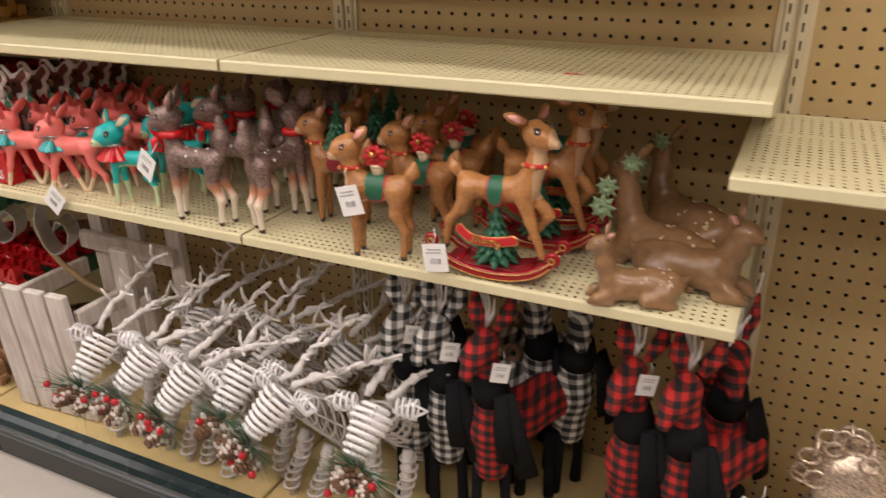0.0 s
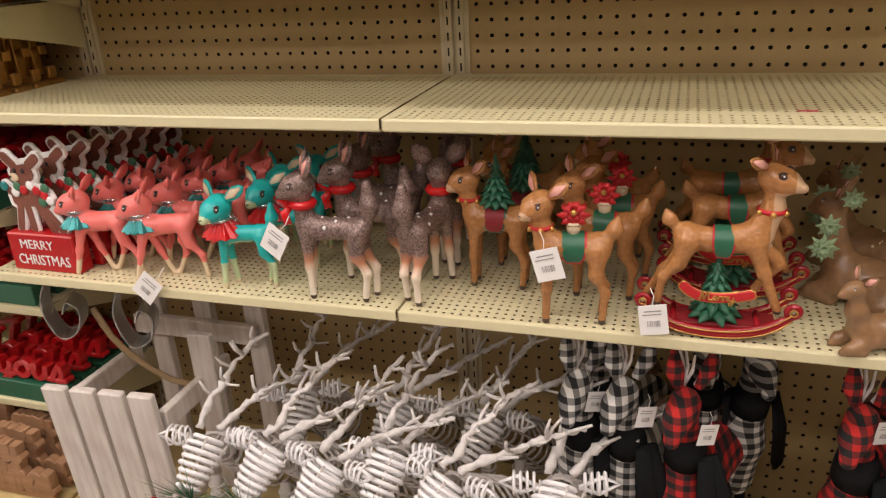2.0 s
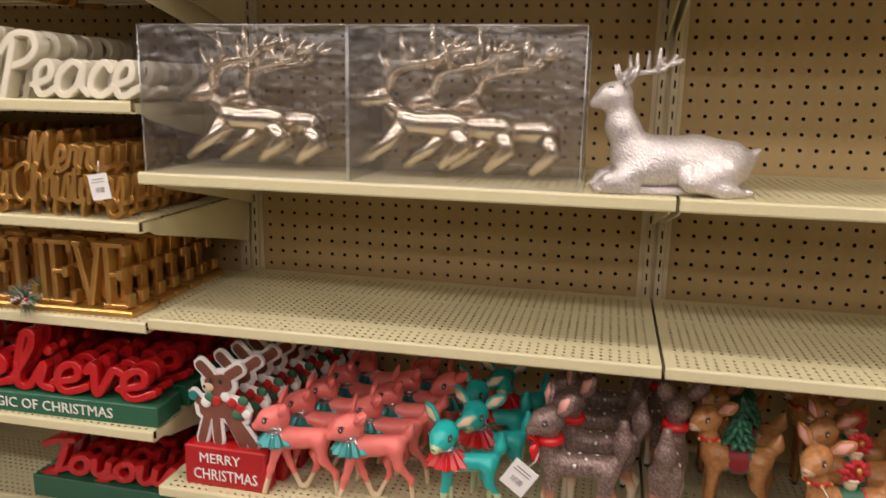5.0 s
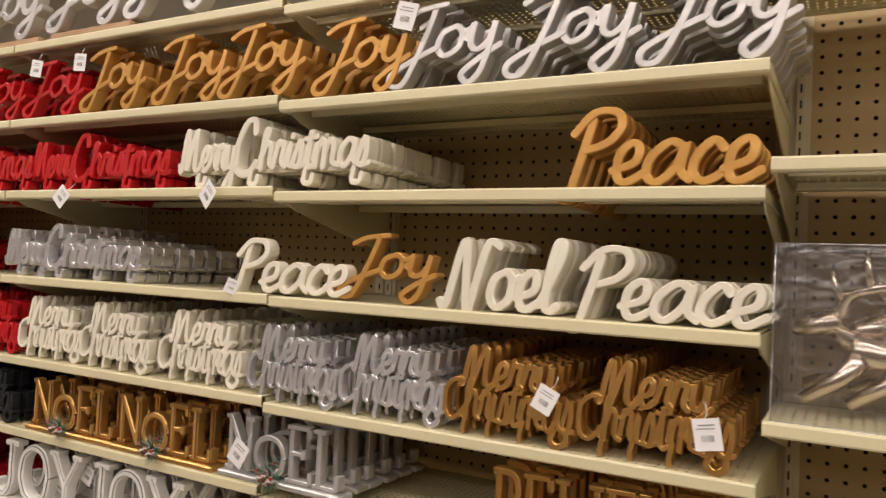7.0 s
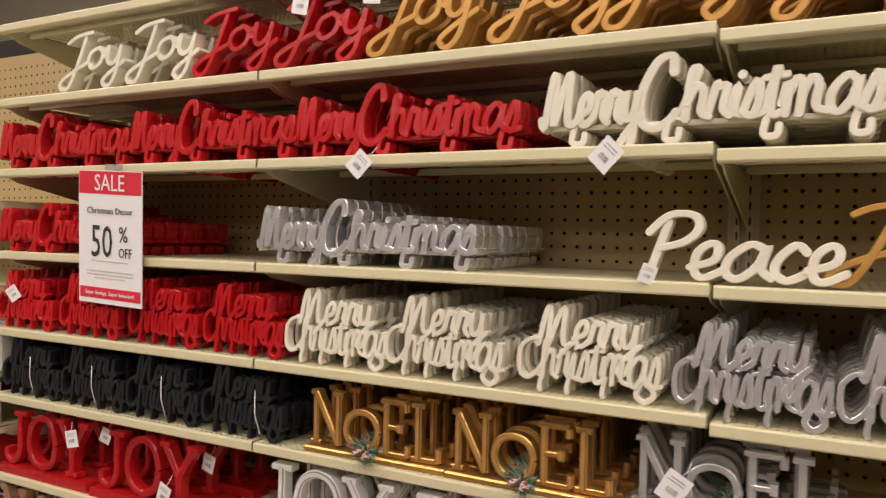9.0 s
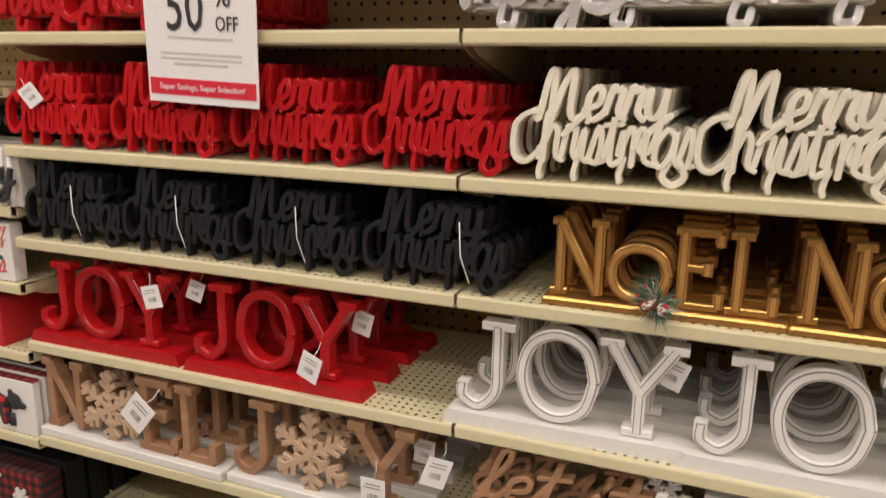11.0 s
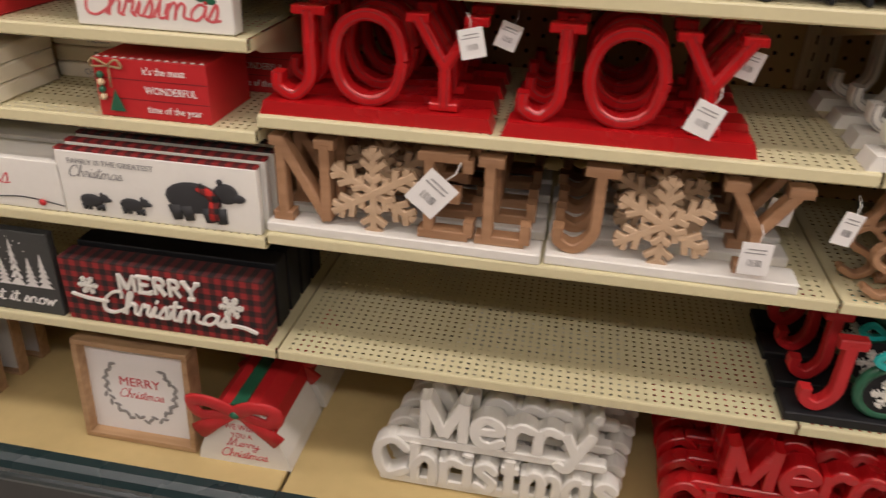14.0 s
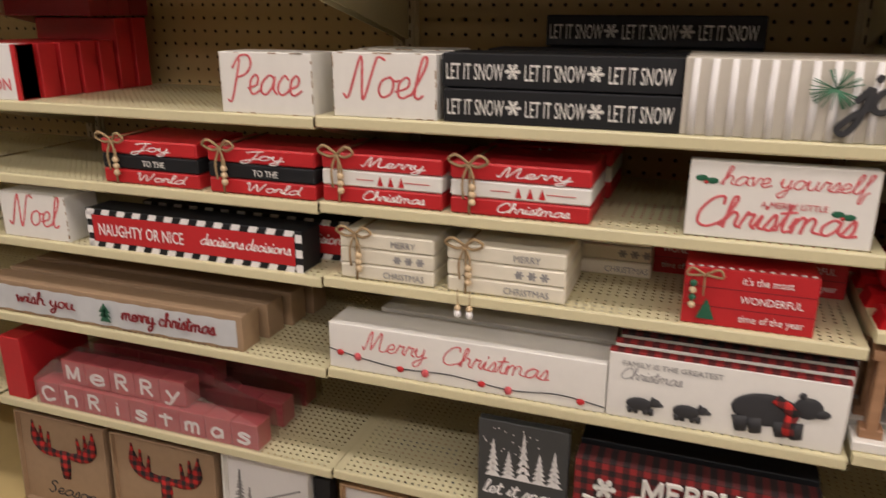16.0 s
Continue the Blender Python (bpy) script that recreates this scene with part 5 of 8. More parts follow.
part("striped_edge", s, t, "white diagonal stripes")
s = Shape().box(0.016, w - 0.016, -0.001, 0.0003, 0.013, h - 0.013, "redmatte")
part("red_panel", s, t, "red printed panel")
q = typed("NAUGHTY OR NICE", 0.036, "paper", "LEFT", 0.0004, 0.66)
q.moved(Matrix.Translation((0.03, -0.002, 0.028)))
part("lettering", q, t, "white printed capitals")
s = Shape()
write(s, "decisions", 0.285, 0.034, 0.1, 0.012, "paper", 0.1, -0.002, -0.0008, slant=0.2)
write(s, "decisions", 0.39, 0.034, 0.1, 0.012, "paper", 0.1, -0.002, -0.0008, slant=0.2)
part("lettering", s, t, "white script")
copy_thing(t, pose(-5.06, 0.1, Z7["c"]))
# row d
for y in (FRONT, 0.11, 0.21):
    t, w, h = block("long_sign", -4.567 if y < 0.1 else -4.5, -4.036, Z6["d"], Z6["d"] + 0.094, 0.085, "white", "long white box sign, red script Merry Christmas, berry string", "box sign", "long white box signs", y)
    if y < 0.1:
        script_on(t, "Merry", 0.07, 0.048, 0.13, 0.019, "pinkink", 0.08)
        script_on(t, "Christmas", 0.23, 0.045, 0.2, 0.019, "pinkink", 0.08)
        s = Shape()
        band(s, smooth_line([(0.0, 0.04), (0.07, 0.028), (0.15, 0.02), (0.25, 0.024), (0.36, 0.014), (0.45, 0.022), (0.53, 0.012)]), 0.0009, -0.002, 0.0, "ink")
        for x, z, k in ((0.025, 0.035, 1), (0.062, 0.031, 0), (0.15, 0.02, 1), (0.2, 0.02, 0), (0.31, 0.018, 1), (0.36, 0.014, 0), (0.49, 0.016, 1)):
            s.blob((x, -0.003, z), (0.0075, 0.004, 0.006 if k else 0.0085), "redmatte" if k else "pinkink", 10, 6)
        part("berry_garland", s, t, "red beads on a dark string")
for i in range(4):
    y = FRONT + i * 0.024
    t, w, h = block("panel_sign", -4.034 + 0.006 * i, -3.668 + 0.006 * i, Z6["d"], Z6["d"] + 0.12 + 0.006 * i, 0.018, "white", "white panel with three black bears and a plaid scarf", "panel sign", "bear panels", y)
    e = Shape().box(0.0, w, 0.001, 0.017, h, h + 0.004, "plaidflat")
    part("plaid_edge", e, t, "red and black plaid top edge")
    if i:
        continue
    type_on(t, "FAMILY IS THE GREATEST", 0.022, 0.098, 0.0135, "grey", "LEFT", 1.05)
    script_on(t, "Christmas", 0.02, 0.074, 0.1, 0.0105, "grey", 0.09)
    s = Shape()
    for bx, sc in ((0.032, 0.42), (0.108, 0.42), (0.195, 1.0)):
        z0 = 0.012
        s.blob((bx + 0.055 * sc, -0.002, z0 + 0.046 * sc), (0.052 * sc, 0.003, 0.029 * sc), "ink", 16, 8)
        s.blob((bx + 0.115 * sc, -0.002, z0 + 0.06 * sc), (0.022 * sc, 0.003, 0.019 * sc), "ink", 12, 8)
        s.blob((bx + 0.135 * sc, -0.002, z0 + 0.053 * sc), (0.014 * sc, 0.003, 0.008 * sc), "ink", 10, 6)
        s.blob((bx + 0.105 * sc, -0.002, z0 + 0.08 * sc), (0.006 * sc, 0.003, 0.006 * sc), "ink", 8, 6)
        for lx in (0.018, 0.04, 0.078, 0.1):
            s.tube([(bx + lx * sc, -0.002, z0 + 0.03 * sc), (bx + (lx + 0.004) * sc, -0.002, z0 + 0.003 * sc)], [0.013 * sc, 0.009 * sc], "ink", 8, 0.3)
    part("bear_print", s, t, "black bear silhouettes")
    s = Shape()
    s.tube([(0.262, -0.005, 0.082), (0.28, -0.006, 0.07), (0.294, -0.006, 0.058)], 0.009, "plaidr", 8, 0.4)
    s.tube([(0.29, -0.006, 0.062), (0.285, -0.006, 0.035), (0.287, -0.006, 0.02)], 0.009, "plaidr", 8, 0.3)
    part("scarf", s, t, "red plaid fabric scarf")
for i in range(4):
    t, w, h = block("framed_long_sign", -5.47, -4.765 + 0.012 * i, Z7["d"], Z7["d"] + 0.078, 0.06, "kraft", "long kraft box sign with a lettered corrugated tin front", "box sign", "long tin signs", FRONT + i * 0.075)
    if i == 0:
        s = Shape()
        n = 44
        vs = [(0.012 + k * (w - 0.026) / n, -0.001 - 0.003 * (1 if k % 4 in (1, 2) else 0), z) for k in range(n + 1) for z in (0.008, h - 0.01)]
        s.add(vs, [(2 * k, 2 * k + 2, 2 * k + 3, 2 * k + 1) for k in range(n)], "corrug", True)
        part("tin_front", s, t, "pale corrugated tin")
        q = Shape()
        write(q, "wish you", 0.1, 0.032, 0.17, 0.015, "dkred", 0.12, -0.006, -0.004, slant=0.1)
        write(q, "merry christmas", 0.4, 0.03, 0.24, 0.016, "dkred", 0.12, -0.006, -0.004, slant=0.1)
        part("lettering", q, t, "dark red script")
        q = Shape()
        for k in range(3):
            q.add([(0.34, -0.006, 0.018 + k * 0.011), (0.372, -0.006, 0.018 + k * 0.011), (0.356, -0.006, 0.04 + k * 0.011)], [(0, 1, 2)], "green")
        part("tree_print", q, t, "small green fir tree")
# row e
t, w, h = block("panel_sign", -4.262, -4.092, Z6["e"] + 0.0, Z6["e"] + 0.178, 0.02, "kick", "dark grey panel with white fir trees", "panel sign")
s = Shape()
r = random.Random(9)
for x, hh in ((0.03, 0.075), (0.06, 0.055), (0.088, 0.095), (0.118, 0.06), (0.146, 0.07)):
    for k in range(6):
        z = 0.06 + hh * k / 6
        ww = 0.016 * (1 - k / 6.5)
        s.add([(x - ww, -0.001, z), (x + ww, -0.001, z), (x, -0.001, z + hh / 4)], [(0, 1, 2)], "paper")
for k in range(22):
    x, z = r.uniform(0.01, w - 0.01), r.uniform(0.11, 0.17)
    s.blob((x, -0.0008, z), (0.0014, 0.0005, 0.0014), "paper", 6, 4)
part("tree_print", s, t, "white printed fir trees and snow")
script_on(t, "let it snow", 0.012, 0.022, 0.145, 0.014, "paper", 0.14)
for i in range(5):
    t, w, h = block("box_sign", -4.08, -3.676, Z6["e"], Z6["e"] + (0.135 if i == 0 else 0.138), 0.05, "plaidflat" if i == 0 else "black", "red plaid box sign MERRY Christmas with raised white letters" if i == 0 else "black box sign behind a plaid one", "box sign", "plaid box signs", FRONT + i * 0.062)
    if i == 0:
        s = Shape()
        write(s, "MERRY", 0.118, 0.082, 0.165, 0.034, "white", 0.1, -0.006, 0.0, SERIF)
        part("raised_letters", s, t, "raised white letters")
        s = Shape()
        write(s, "Christmas", 0.075, 0.03, 0.26, 0.024, "white", 0.115, -0.006, 0.0, slant=0.15)
        band(s, smooth_line([(0.02, 0.06), (0.05, 0.054), (0.09, 0.052)]), 0.003, -0.006, 0.0, "white")
        band(s, smooth_line([(0.32, 0.036), (0.36, 0.034), (0.385, 0.026)]), 0.003, -0.006, 0.0, "white")
        part("raised_script", s, t, "raised white script")
        s = Shape()
        snowflake(s, 0.055, 0.082, 0.02, "white", -0.005, 0.0, 0.0016)
        snowflake(s, 0.34, 0.075, 0.024, "white", -0.005, 0.0, 0.0018)
        part("snowflake", s, t, "white snowflakes")
for i in range(3):
    for rr, (word, z, n) in enumerate((("ChRistmas", 0.0, 9), ("MeRRy", 0.062, 5))):
        for k in range(n):
            bw = 0.068 if rr == 0 else 0.07
            x = -5.36 + k * bw + (0.075 if rr else 0)
            t, w, h = block("letter_block", x, x + bw - 0.002, Z7["e"] + z, Z7["e"] + z + 0.06, 0.05, "dustyred", "dusty red wooden letter block in a wrapped set", "letter block", "red letter blocks", FRONT + i * 0.1 + (0.01 if rr else 0))
            if i == 0:
                s = Shape()
                ch = word[k]
                write(s, ch if ch in SERIF else "S", 0.012, 0.012, bw - 0.026, 0.036, "paper", 0.1, -0.0012, 0.0, SERIF)
                part("lettering", s, t, "white printed letter")
for i in range(3):
    s = Shape()
    y0 = FRONT + i * 0.1
    prof = [(-5.364, 0.0), (-4.742, 0.0), (-4.746, 0.066), (-4.9, 0.112), (-4.93, 0.128), (-5.29, 0.128), (-5.362, 0.068)]
    n = len(prof)
    s.add([(q[0] + 5.364, yy, q[1]) for yy in (-0.004, 0.068) for q in prof], [(a, (a + 1) % n, n + (a + 1) % n, n + a) for a in range(1, n)] + [tuple(reversed(range(n))), tuple(range(n, 2 * n))], "film")
    wrap = thing("shrink_wrap", pose(-5.364, y0, Z7["e"] + 0.0008), "glossy clear film wrapped round red letter blocks", "plastic film", "letter block wraps", s)
    wrap.visible_shadow = False
t, w, h = block("panel_sign", -5.46, -5.395, Z7["e"], Z7["e"] + 0.16, 0.2, "redmatte", "red box sign beside the letter blocks", "box sign")
for i in range(7):
    t, w, h = block("box_sign", -5.47, -5.25 + i * 0.004, Z7["a"], Z7["a"] + (0.112 if i < 5 else 0.16), 0.045, "redmatte" if i else "paper", "red edged box sign standing in a packed row", "box sign", "red edged box signs", FRONT + i * 0.052)
    if i == 0:
        part("red_border", Shape().box(w - 0.012, w, -0.002, 0.044, 0, h, "redmatte"), t, "red painted edge")
        type_on(t, "ON", w - 0.075, 0.02, 0.035, "pinkink", "LEFT", 0.9)
for i in range(3):
    block("box_sign", -5.47, -5.22, Z7["a"] + 0.165, Z7["a"] + 0.222, 0.06, "dkred", "dark red box sign lying on the packed row", "box sign", "dark red box signs", 0.19 + 0.062 * i)


# deck row: framed prints
def framed(x0, x1, z0, z1, depth, label, y=FRONT, tilt=-4, rim=0.012, wood="framewood"):
    w, h = x1 - x0, z1 - z0
    t = new("framed_sign")
    t.matrix_basis = pose(x0, y, z0, tilt)
    tagged(t, label, "framed sign", "deck framed signs")
    s = Shape()
    s.box(0, w, 0, depth, 0, rim, wood, 0.001).box(0, w, 0, depth, h - rim, h, wood, 0.001)
    s.box(0, rim, 0, depth, rim, h - rim, wood, 0.001).box(w - rim, w, 0, depth, rim, h - rim, wood, 0.001)
    part("frame", s, t, "natural wooden box frame")
    part("print", Shape().box(rim, w - rim, depth * 0.55, depth * 0.7, rim, h - rim, "paper"), t, "white printed panel")
    return t, w, h, depth * 0.55


def lift(ob, y):
    ob.matrix_basis = pose(0, y, 0)
    return ob


t, w, h, d = framed(-4.112, -3.86, 0.165, 0.405, 0.045, "wooden box frame with a wreath print Merry Christmas")
s = Shape()
r = random.Random(12)
for k in range(46):
    a = 2 * math.pi * k / 46
    if 0.3 * math.pi < a < 0.7 * math.pi:
        continue
    rr = 0.075 + r.uniform(-0.006, 0.006)
    s.blob((w / 2 + rr * 1.05 * math.cos(a), d - 0.001, h / 2 + rr * math.sin(a)), (0.004, 0.0006, 0.009), "grey", 8, 4, Matrix.Rotation(-a - 0.6 + (k % 2) * 1.2, 3, "Y"))
part("wreath_print", s, t, "grey leaf wreath")
lift(type_on(t, "MERRY", w / 2, h / 2 + 0.008, 0.03, "pinkink", "CENTER"), d)
lift(script_on(t, "Christmas", w / 2 - 0.05, h / 2 - 0.022, 0.1, 0.011, "pinkink", 0.08), d)


def fir_print(t, w, h, d, x, z, ht, key, seed, wide=0.3):
    s = Shape()
    r = random.Random(seed)
    s.box(x - 0.002, x + 0.002, d - 0.0012, d, z, z + ht, key)
    for k in range(16):
        zz = z + ht * (0.15 + 0.85 * k / 16)
        ln = ht * wide * (1 - k / 17.0)
        for sgn in (-1, 1):
            s.add([(x, d - 0.0012, zz + 0.006), (x + sgn * ln, d - 0.0012, zz - ln * 0.35 + r.uniform(-.003, .003)), (x, d - 0.0012, zz - 0.003)], [(0, 1, 2)], key)
    part("tree_print", s, t, "dark printed fir tree")


for i in range(4):
    t, w, h, d = framed(-4.57 + i * 0.008, -4.385 + i * 0.004, 0.165, 0.42, 0.03, "plank panel with a dark fir tree print", FRONT + 0.005 + i * 0.07, -3, 0.006)
    if i == 0:
        fir_print(t, w, h, d, w / 2, 0.07, 0.15, "ink", 3, 0.28)
        s = Shape().box(0.008, w - 0.008, d - 0.0008, d, 0.03, 0.055, "lime")
        for k in range(9):
            s.box(0.02 + k * 0.017, 0.03 + k * 0.017, d - 0.002, d, 0.008, 0.04, "needle")
        for k in range(6):
            s.box(0.007, w - 0.007, d - 0.0006, d, 0.06 + k * 0.03, 0.0608 + k * 0.03, "grey")
        part("grass_print", s, t, "green grass and plank lines")
t, w, h, d = framed(-4.865, -4.645, 0.165, 0.43, 0.03, "white panel with a sketched cabin and fir trees", FRONT + 0.004, -3, 0.004, "white")
for x, ht, sd in ((0.035, 0.17, 1), (0.06, 0.13, 2), (0.175, 0.12, 4), (0.095, 0.09, 5)):
    fir_print(t, w, h, d, x, 0.05, ht, "grey", sd, 0.2)
s = Shape()
for a, b in (((0.08, 0.06), (0.12, 0.095)), ((0.12, 0.095), (0.165, 0.06)), ((0.09, 0.04), (0.09, 0.065)), ((0.155, 0.04), (0.155, 0.065)), ((0.08, 0.04), (0.165, 0.04)), ((0.1, 0.16), (0.19, 0.2))):
    band(s, [a, b], 0.002, d - 0.0015, d, "grey", False)
part("cabin_print", s, t, "sketched cabin lines")
block("panel_sign", -4.64, -4.60, 0.164, 0.41, 0.03, "black", "black edged panel between the framed prints", "panel sign", "", 0.04)
for i, (x0, x1) in enumerate(((-5.18, -4.885), (-5.48, -5.2))):
    t, w, h, d = framed(x0, x1, 0.165, 0.415, 0.03, "kraft panel with a plaid moose head print", FRONT + 0.004, -3, 0.004, "kraft")
    part("kraft_face", Shape().box(0.004, w - 0.004, d - 0.004, d, 0.004, h - 0.004, "kraft"), t, "brown kraft face")
    s = Shape()
    cx, cz = w / 2, h * 0.55
    s.tube([(cx, d - 0.006, cz + 0.02), (cx, d - 0.006, cz - 0.02), (cx, d - 0.006, cz - 0.055)], [0.014, 0.017, 0.012], "plaidr", 10, 0.3)
    for sgn in (-1, 1):
        s.tube(smooth_line([(cx, d - 0.006, cz + 0.01), (cx + sgn * 0.05, d - 0.006, cz + 0.012), (cx + sgn * 0.085, d - 0.006, cz + 0.035), (cx + sgn * 0.095, d - 0.006, cz + 0.075)]), [0.006, 0.008, 0.01, 0.012, 0.014, 0.016, 0.018, 0.018, 0.017, 0.016, 0.012, 0.008, 0.004], "plaidr", 8, 0.3)
        for k in range(3):
            s.tube([(cx + sgn * (0.05 + k * 0.02), d - 0.006, cz + 0.02 + k * 0.012), (cx + sgn * (0.045 + k * 0.025), d - 0.006, cz + 0.065 + k * 0.012)], [0.008, 0.003], "plaidr", 6, 0.3)
    part("moose_print", s, t, "red plaid moose head")
    lift(script_on(t, "Season", 0.07, 0.03, 0.16, 0.018, "ink", 0.12), d - 0.004)


def bell_box(m, label, group):
    """A bell-shaped white gift box with a red bow and lid."""
    w, dp = 0.2, 0.19
    prof = [(0.0, 0.0), (w, 0.0), (w - 0.006, 0.03), (w - 0.03, 0.085), (w - 0.04, 0.125), (w - 0.065, 0.15), (0.065, 0.15), (0.04, 0.125), (0.03, 0.085), (0.006, 0.03)]
    n = len(prof)
    s = Shape()
    s.add([(p[0], y, p[1]) for y in (0, dp) for p in prof], [(i, (i + 1) % n, n + (i + 1) % n, n + i) for i in range(n)] + [tuple(reversed(range(n))), tuple(range(n, 2 * n))], "white")
    t = thing("bell_box", m, label, "gift box", group, s)
    top = [(w - 0.028, 0.09), (w - 0.036, 0.128), (w - 0.063, 0.155), (0.063, 0.155), (0.036, 0.128), (0.028, 0.09)]
    k = len(top)
    s = Shape()
    s.add([(p[0], y, p[1]) for y in (0.003, dp + 0.002) for p in top], [(i, i + 1, k + i + 1, k + i) for i in range(k - 1)], "redmatte")
    part("red_cover", s, t, "red painted top")
    s = Shape().box(w / 2 - 0.014, w / 2 + 0.014, -0.002, dp, 0.152, 0.159, "green")
    part("green_strap", s, t, "green ribbon strap")
    s = Shape()
    for sgn in (-1, 1):
        s.tube(smooth_line([(w / 2, -0.012, 0.145), (w / 2 + sgn * 0.04, -0.026, 0.178), (w / 2 + sgn * 0.085, -0.02, 0.17), (w / 2 + sgn * 0.07, -0.014, 0.132), (w / 2, -0.012, 0.145)]), 0.017, "redmatte", 8, 0.35)
        s.tube([(w / 2, -0.01, 0.145), (w / 2 + sgn * 0.05, -0.014, 0.115), (w / 2 + sgn * 0.085, -0.012, 0.085)], [0.01, 0.017, 0.02], "redmatte", 8, 0.3)
    s.blob((w / 2, -0.016, 0.147), (0.012, 0.009, 0.01), "green", 10, 6)
    part("bow", s, t, "red ribbon bow with a green knot")
    type_on(t, "WE WISH", w / 2, 0.093, 0.02, "pinkink", "CENTER", 0.8)
    type_on(t, "YOU A", w / 2, 0.072, 0.018, "pinkink", "CENTER", 0.8)
    script_on(t, "Merry", w / 2 - 0.035, 0.048, 0.07, 0.01, "pinkink", 0.1)
    script_on(t, "Christmas", w / 2 - 0.05, 0.018, 0.1, 0.011, "pinkink", 0.1)
    return t


bell_box(pose(-3.85, 0.005, 0.163), "white bell-shaped gift box with a red top and bow", "bell boxes")
copy = bell_box(pose(-3.845, 0.21, 0.163), "white bell-shaped gift box behind another", "bell boxes")


# ---- the hanging sale card ----
t = thing("sale_card", pose(-3.275, -0.02, 1.405, 3, 2.5, 3), "white hanging SALE card, 50 percent off, with red bands", "sale card", "", Shape().box(0, 0.205, -0.001, 0.001, 0, 0.315, "paper"))
part("red_band", Shape().box(0.002, 0.203, -0.0018, -0.001, 0.26, 0.313, "salered"), t, "red printed band")
part("red_band", Shape().box(0.004, 0.201, -0.0018, -0.001, 0.012, 0.038, "salered"), t, "red printed band")
for txt, x, z, sz, key, q in (("SALE", 0.1025, 0.268, 0.055, "paper", 0.85), ("Christmas Decor", 0.1025, 0.214, 0.021, "ink", 1.0), ("50", 0.04, 0.112, 0.108, "ink", 0.68), ("%", 0.132, 0.15, 0.052, "ink", 0.85), ("OFF", 0.132, 0.114, 0.032, "ink", 0.75), ("Super Savings, Super Selection!", 0.1025, 0.021, 0.0135, "paper", 0.95)):
    al = "CENTER" if txt in ("SALE", "Christmas Decor", "Super Savings, Super Selection!") else "LEFT"
    s = typed(txt, sz, key, al, 0.0003, q)
    s.moved(Matrix.Translation((x, -0.0024, z)))
    part("lettering", s, t, "printed words")
s = Shape()
for z, w in ((0.1, 0.12), (0.076, 0.15), (0.068, 0.15), (0.06, 0.1)):
    s.box(0.1025 - w / 2, 0.1025 + w / 2, -0.0016, -0.001, z, z + 0.003, "birch")
part("small_print", s, t, "faint lines of small print")
s = Shape().box(0.085, 0.12, 0.001, 0.02, 0.30, 0.33, "clearstrip")
part("clip", s, t, "clear plastic clip")

# ---- price tags on the signs ----
for x, y, z, roll, yaw, sz in ((-2.445, -0.03, 1.728, 45, 5, 1.2), (-1.975, -0.02, 1.733, 45, -10, 1.3), (-2.62, -0.01, 2.06, 10, 10, 1.1), (-2.45, -0.01, 2.06, 5, 10, 1.1), (-1.52, -0.01, 2.06, 15, 5, 1.3),
                               (-1.862, -0.01, 1.215, 30, 0, 1.3), (-3.325, -0.005, 1.078, -12, 10, 1.1), (-3.27, 0.06, 1.075, 20, 10, 1.0), (-2.985, -0.01, 1.002, 20, -5, 1.25), (-2.93, 0.07, 1.06, 15, 0, 1.1),
                               (-3.35, -0.01, 0.85, 40, 0, 1.75), (-2.88, -0.005, 0.80, 0, 0, 1.4), (-2.83, 0.1, 0.83, 5, 0, 1.2), (-2.76, 0.0, 0.86, 20, 30, 1.3), (-1.92, 0.0, 1.54, 20, 30, 0.8), (-1.22, -0.01, 1.40, 25, 0, 1.1), (-0.985, -0.01, 1.385, -10, 0, 1.2),
                               (-3.585, 0.0, 1.42, -35, 20, 1.0), (-2.42, 0.06, 1.06, 20, 0, 1.2)):
    price_tag(x, y, z, roll, yaw, 0, sz * 0.85)
# thread loops on the black signs
for x in (-3.5, -3.26, -3.02, -2.74):
    s = Shape().tube([(0, 0, 0.11), (0.004, -0.004, 0.06), (0.018, -0.003, 0.02)], 0.0011, "paper", 5)
    thing("tag_thread", pose(x, 0.004, Z45["e"]), "white tag thread hanging on a black word sign", "thread", "white threads", s)


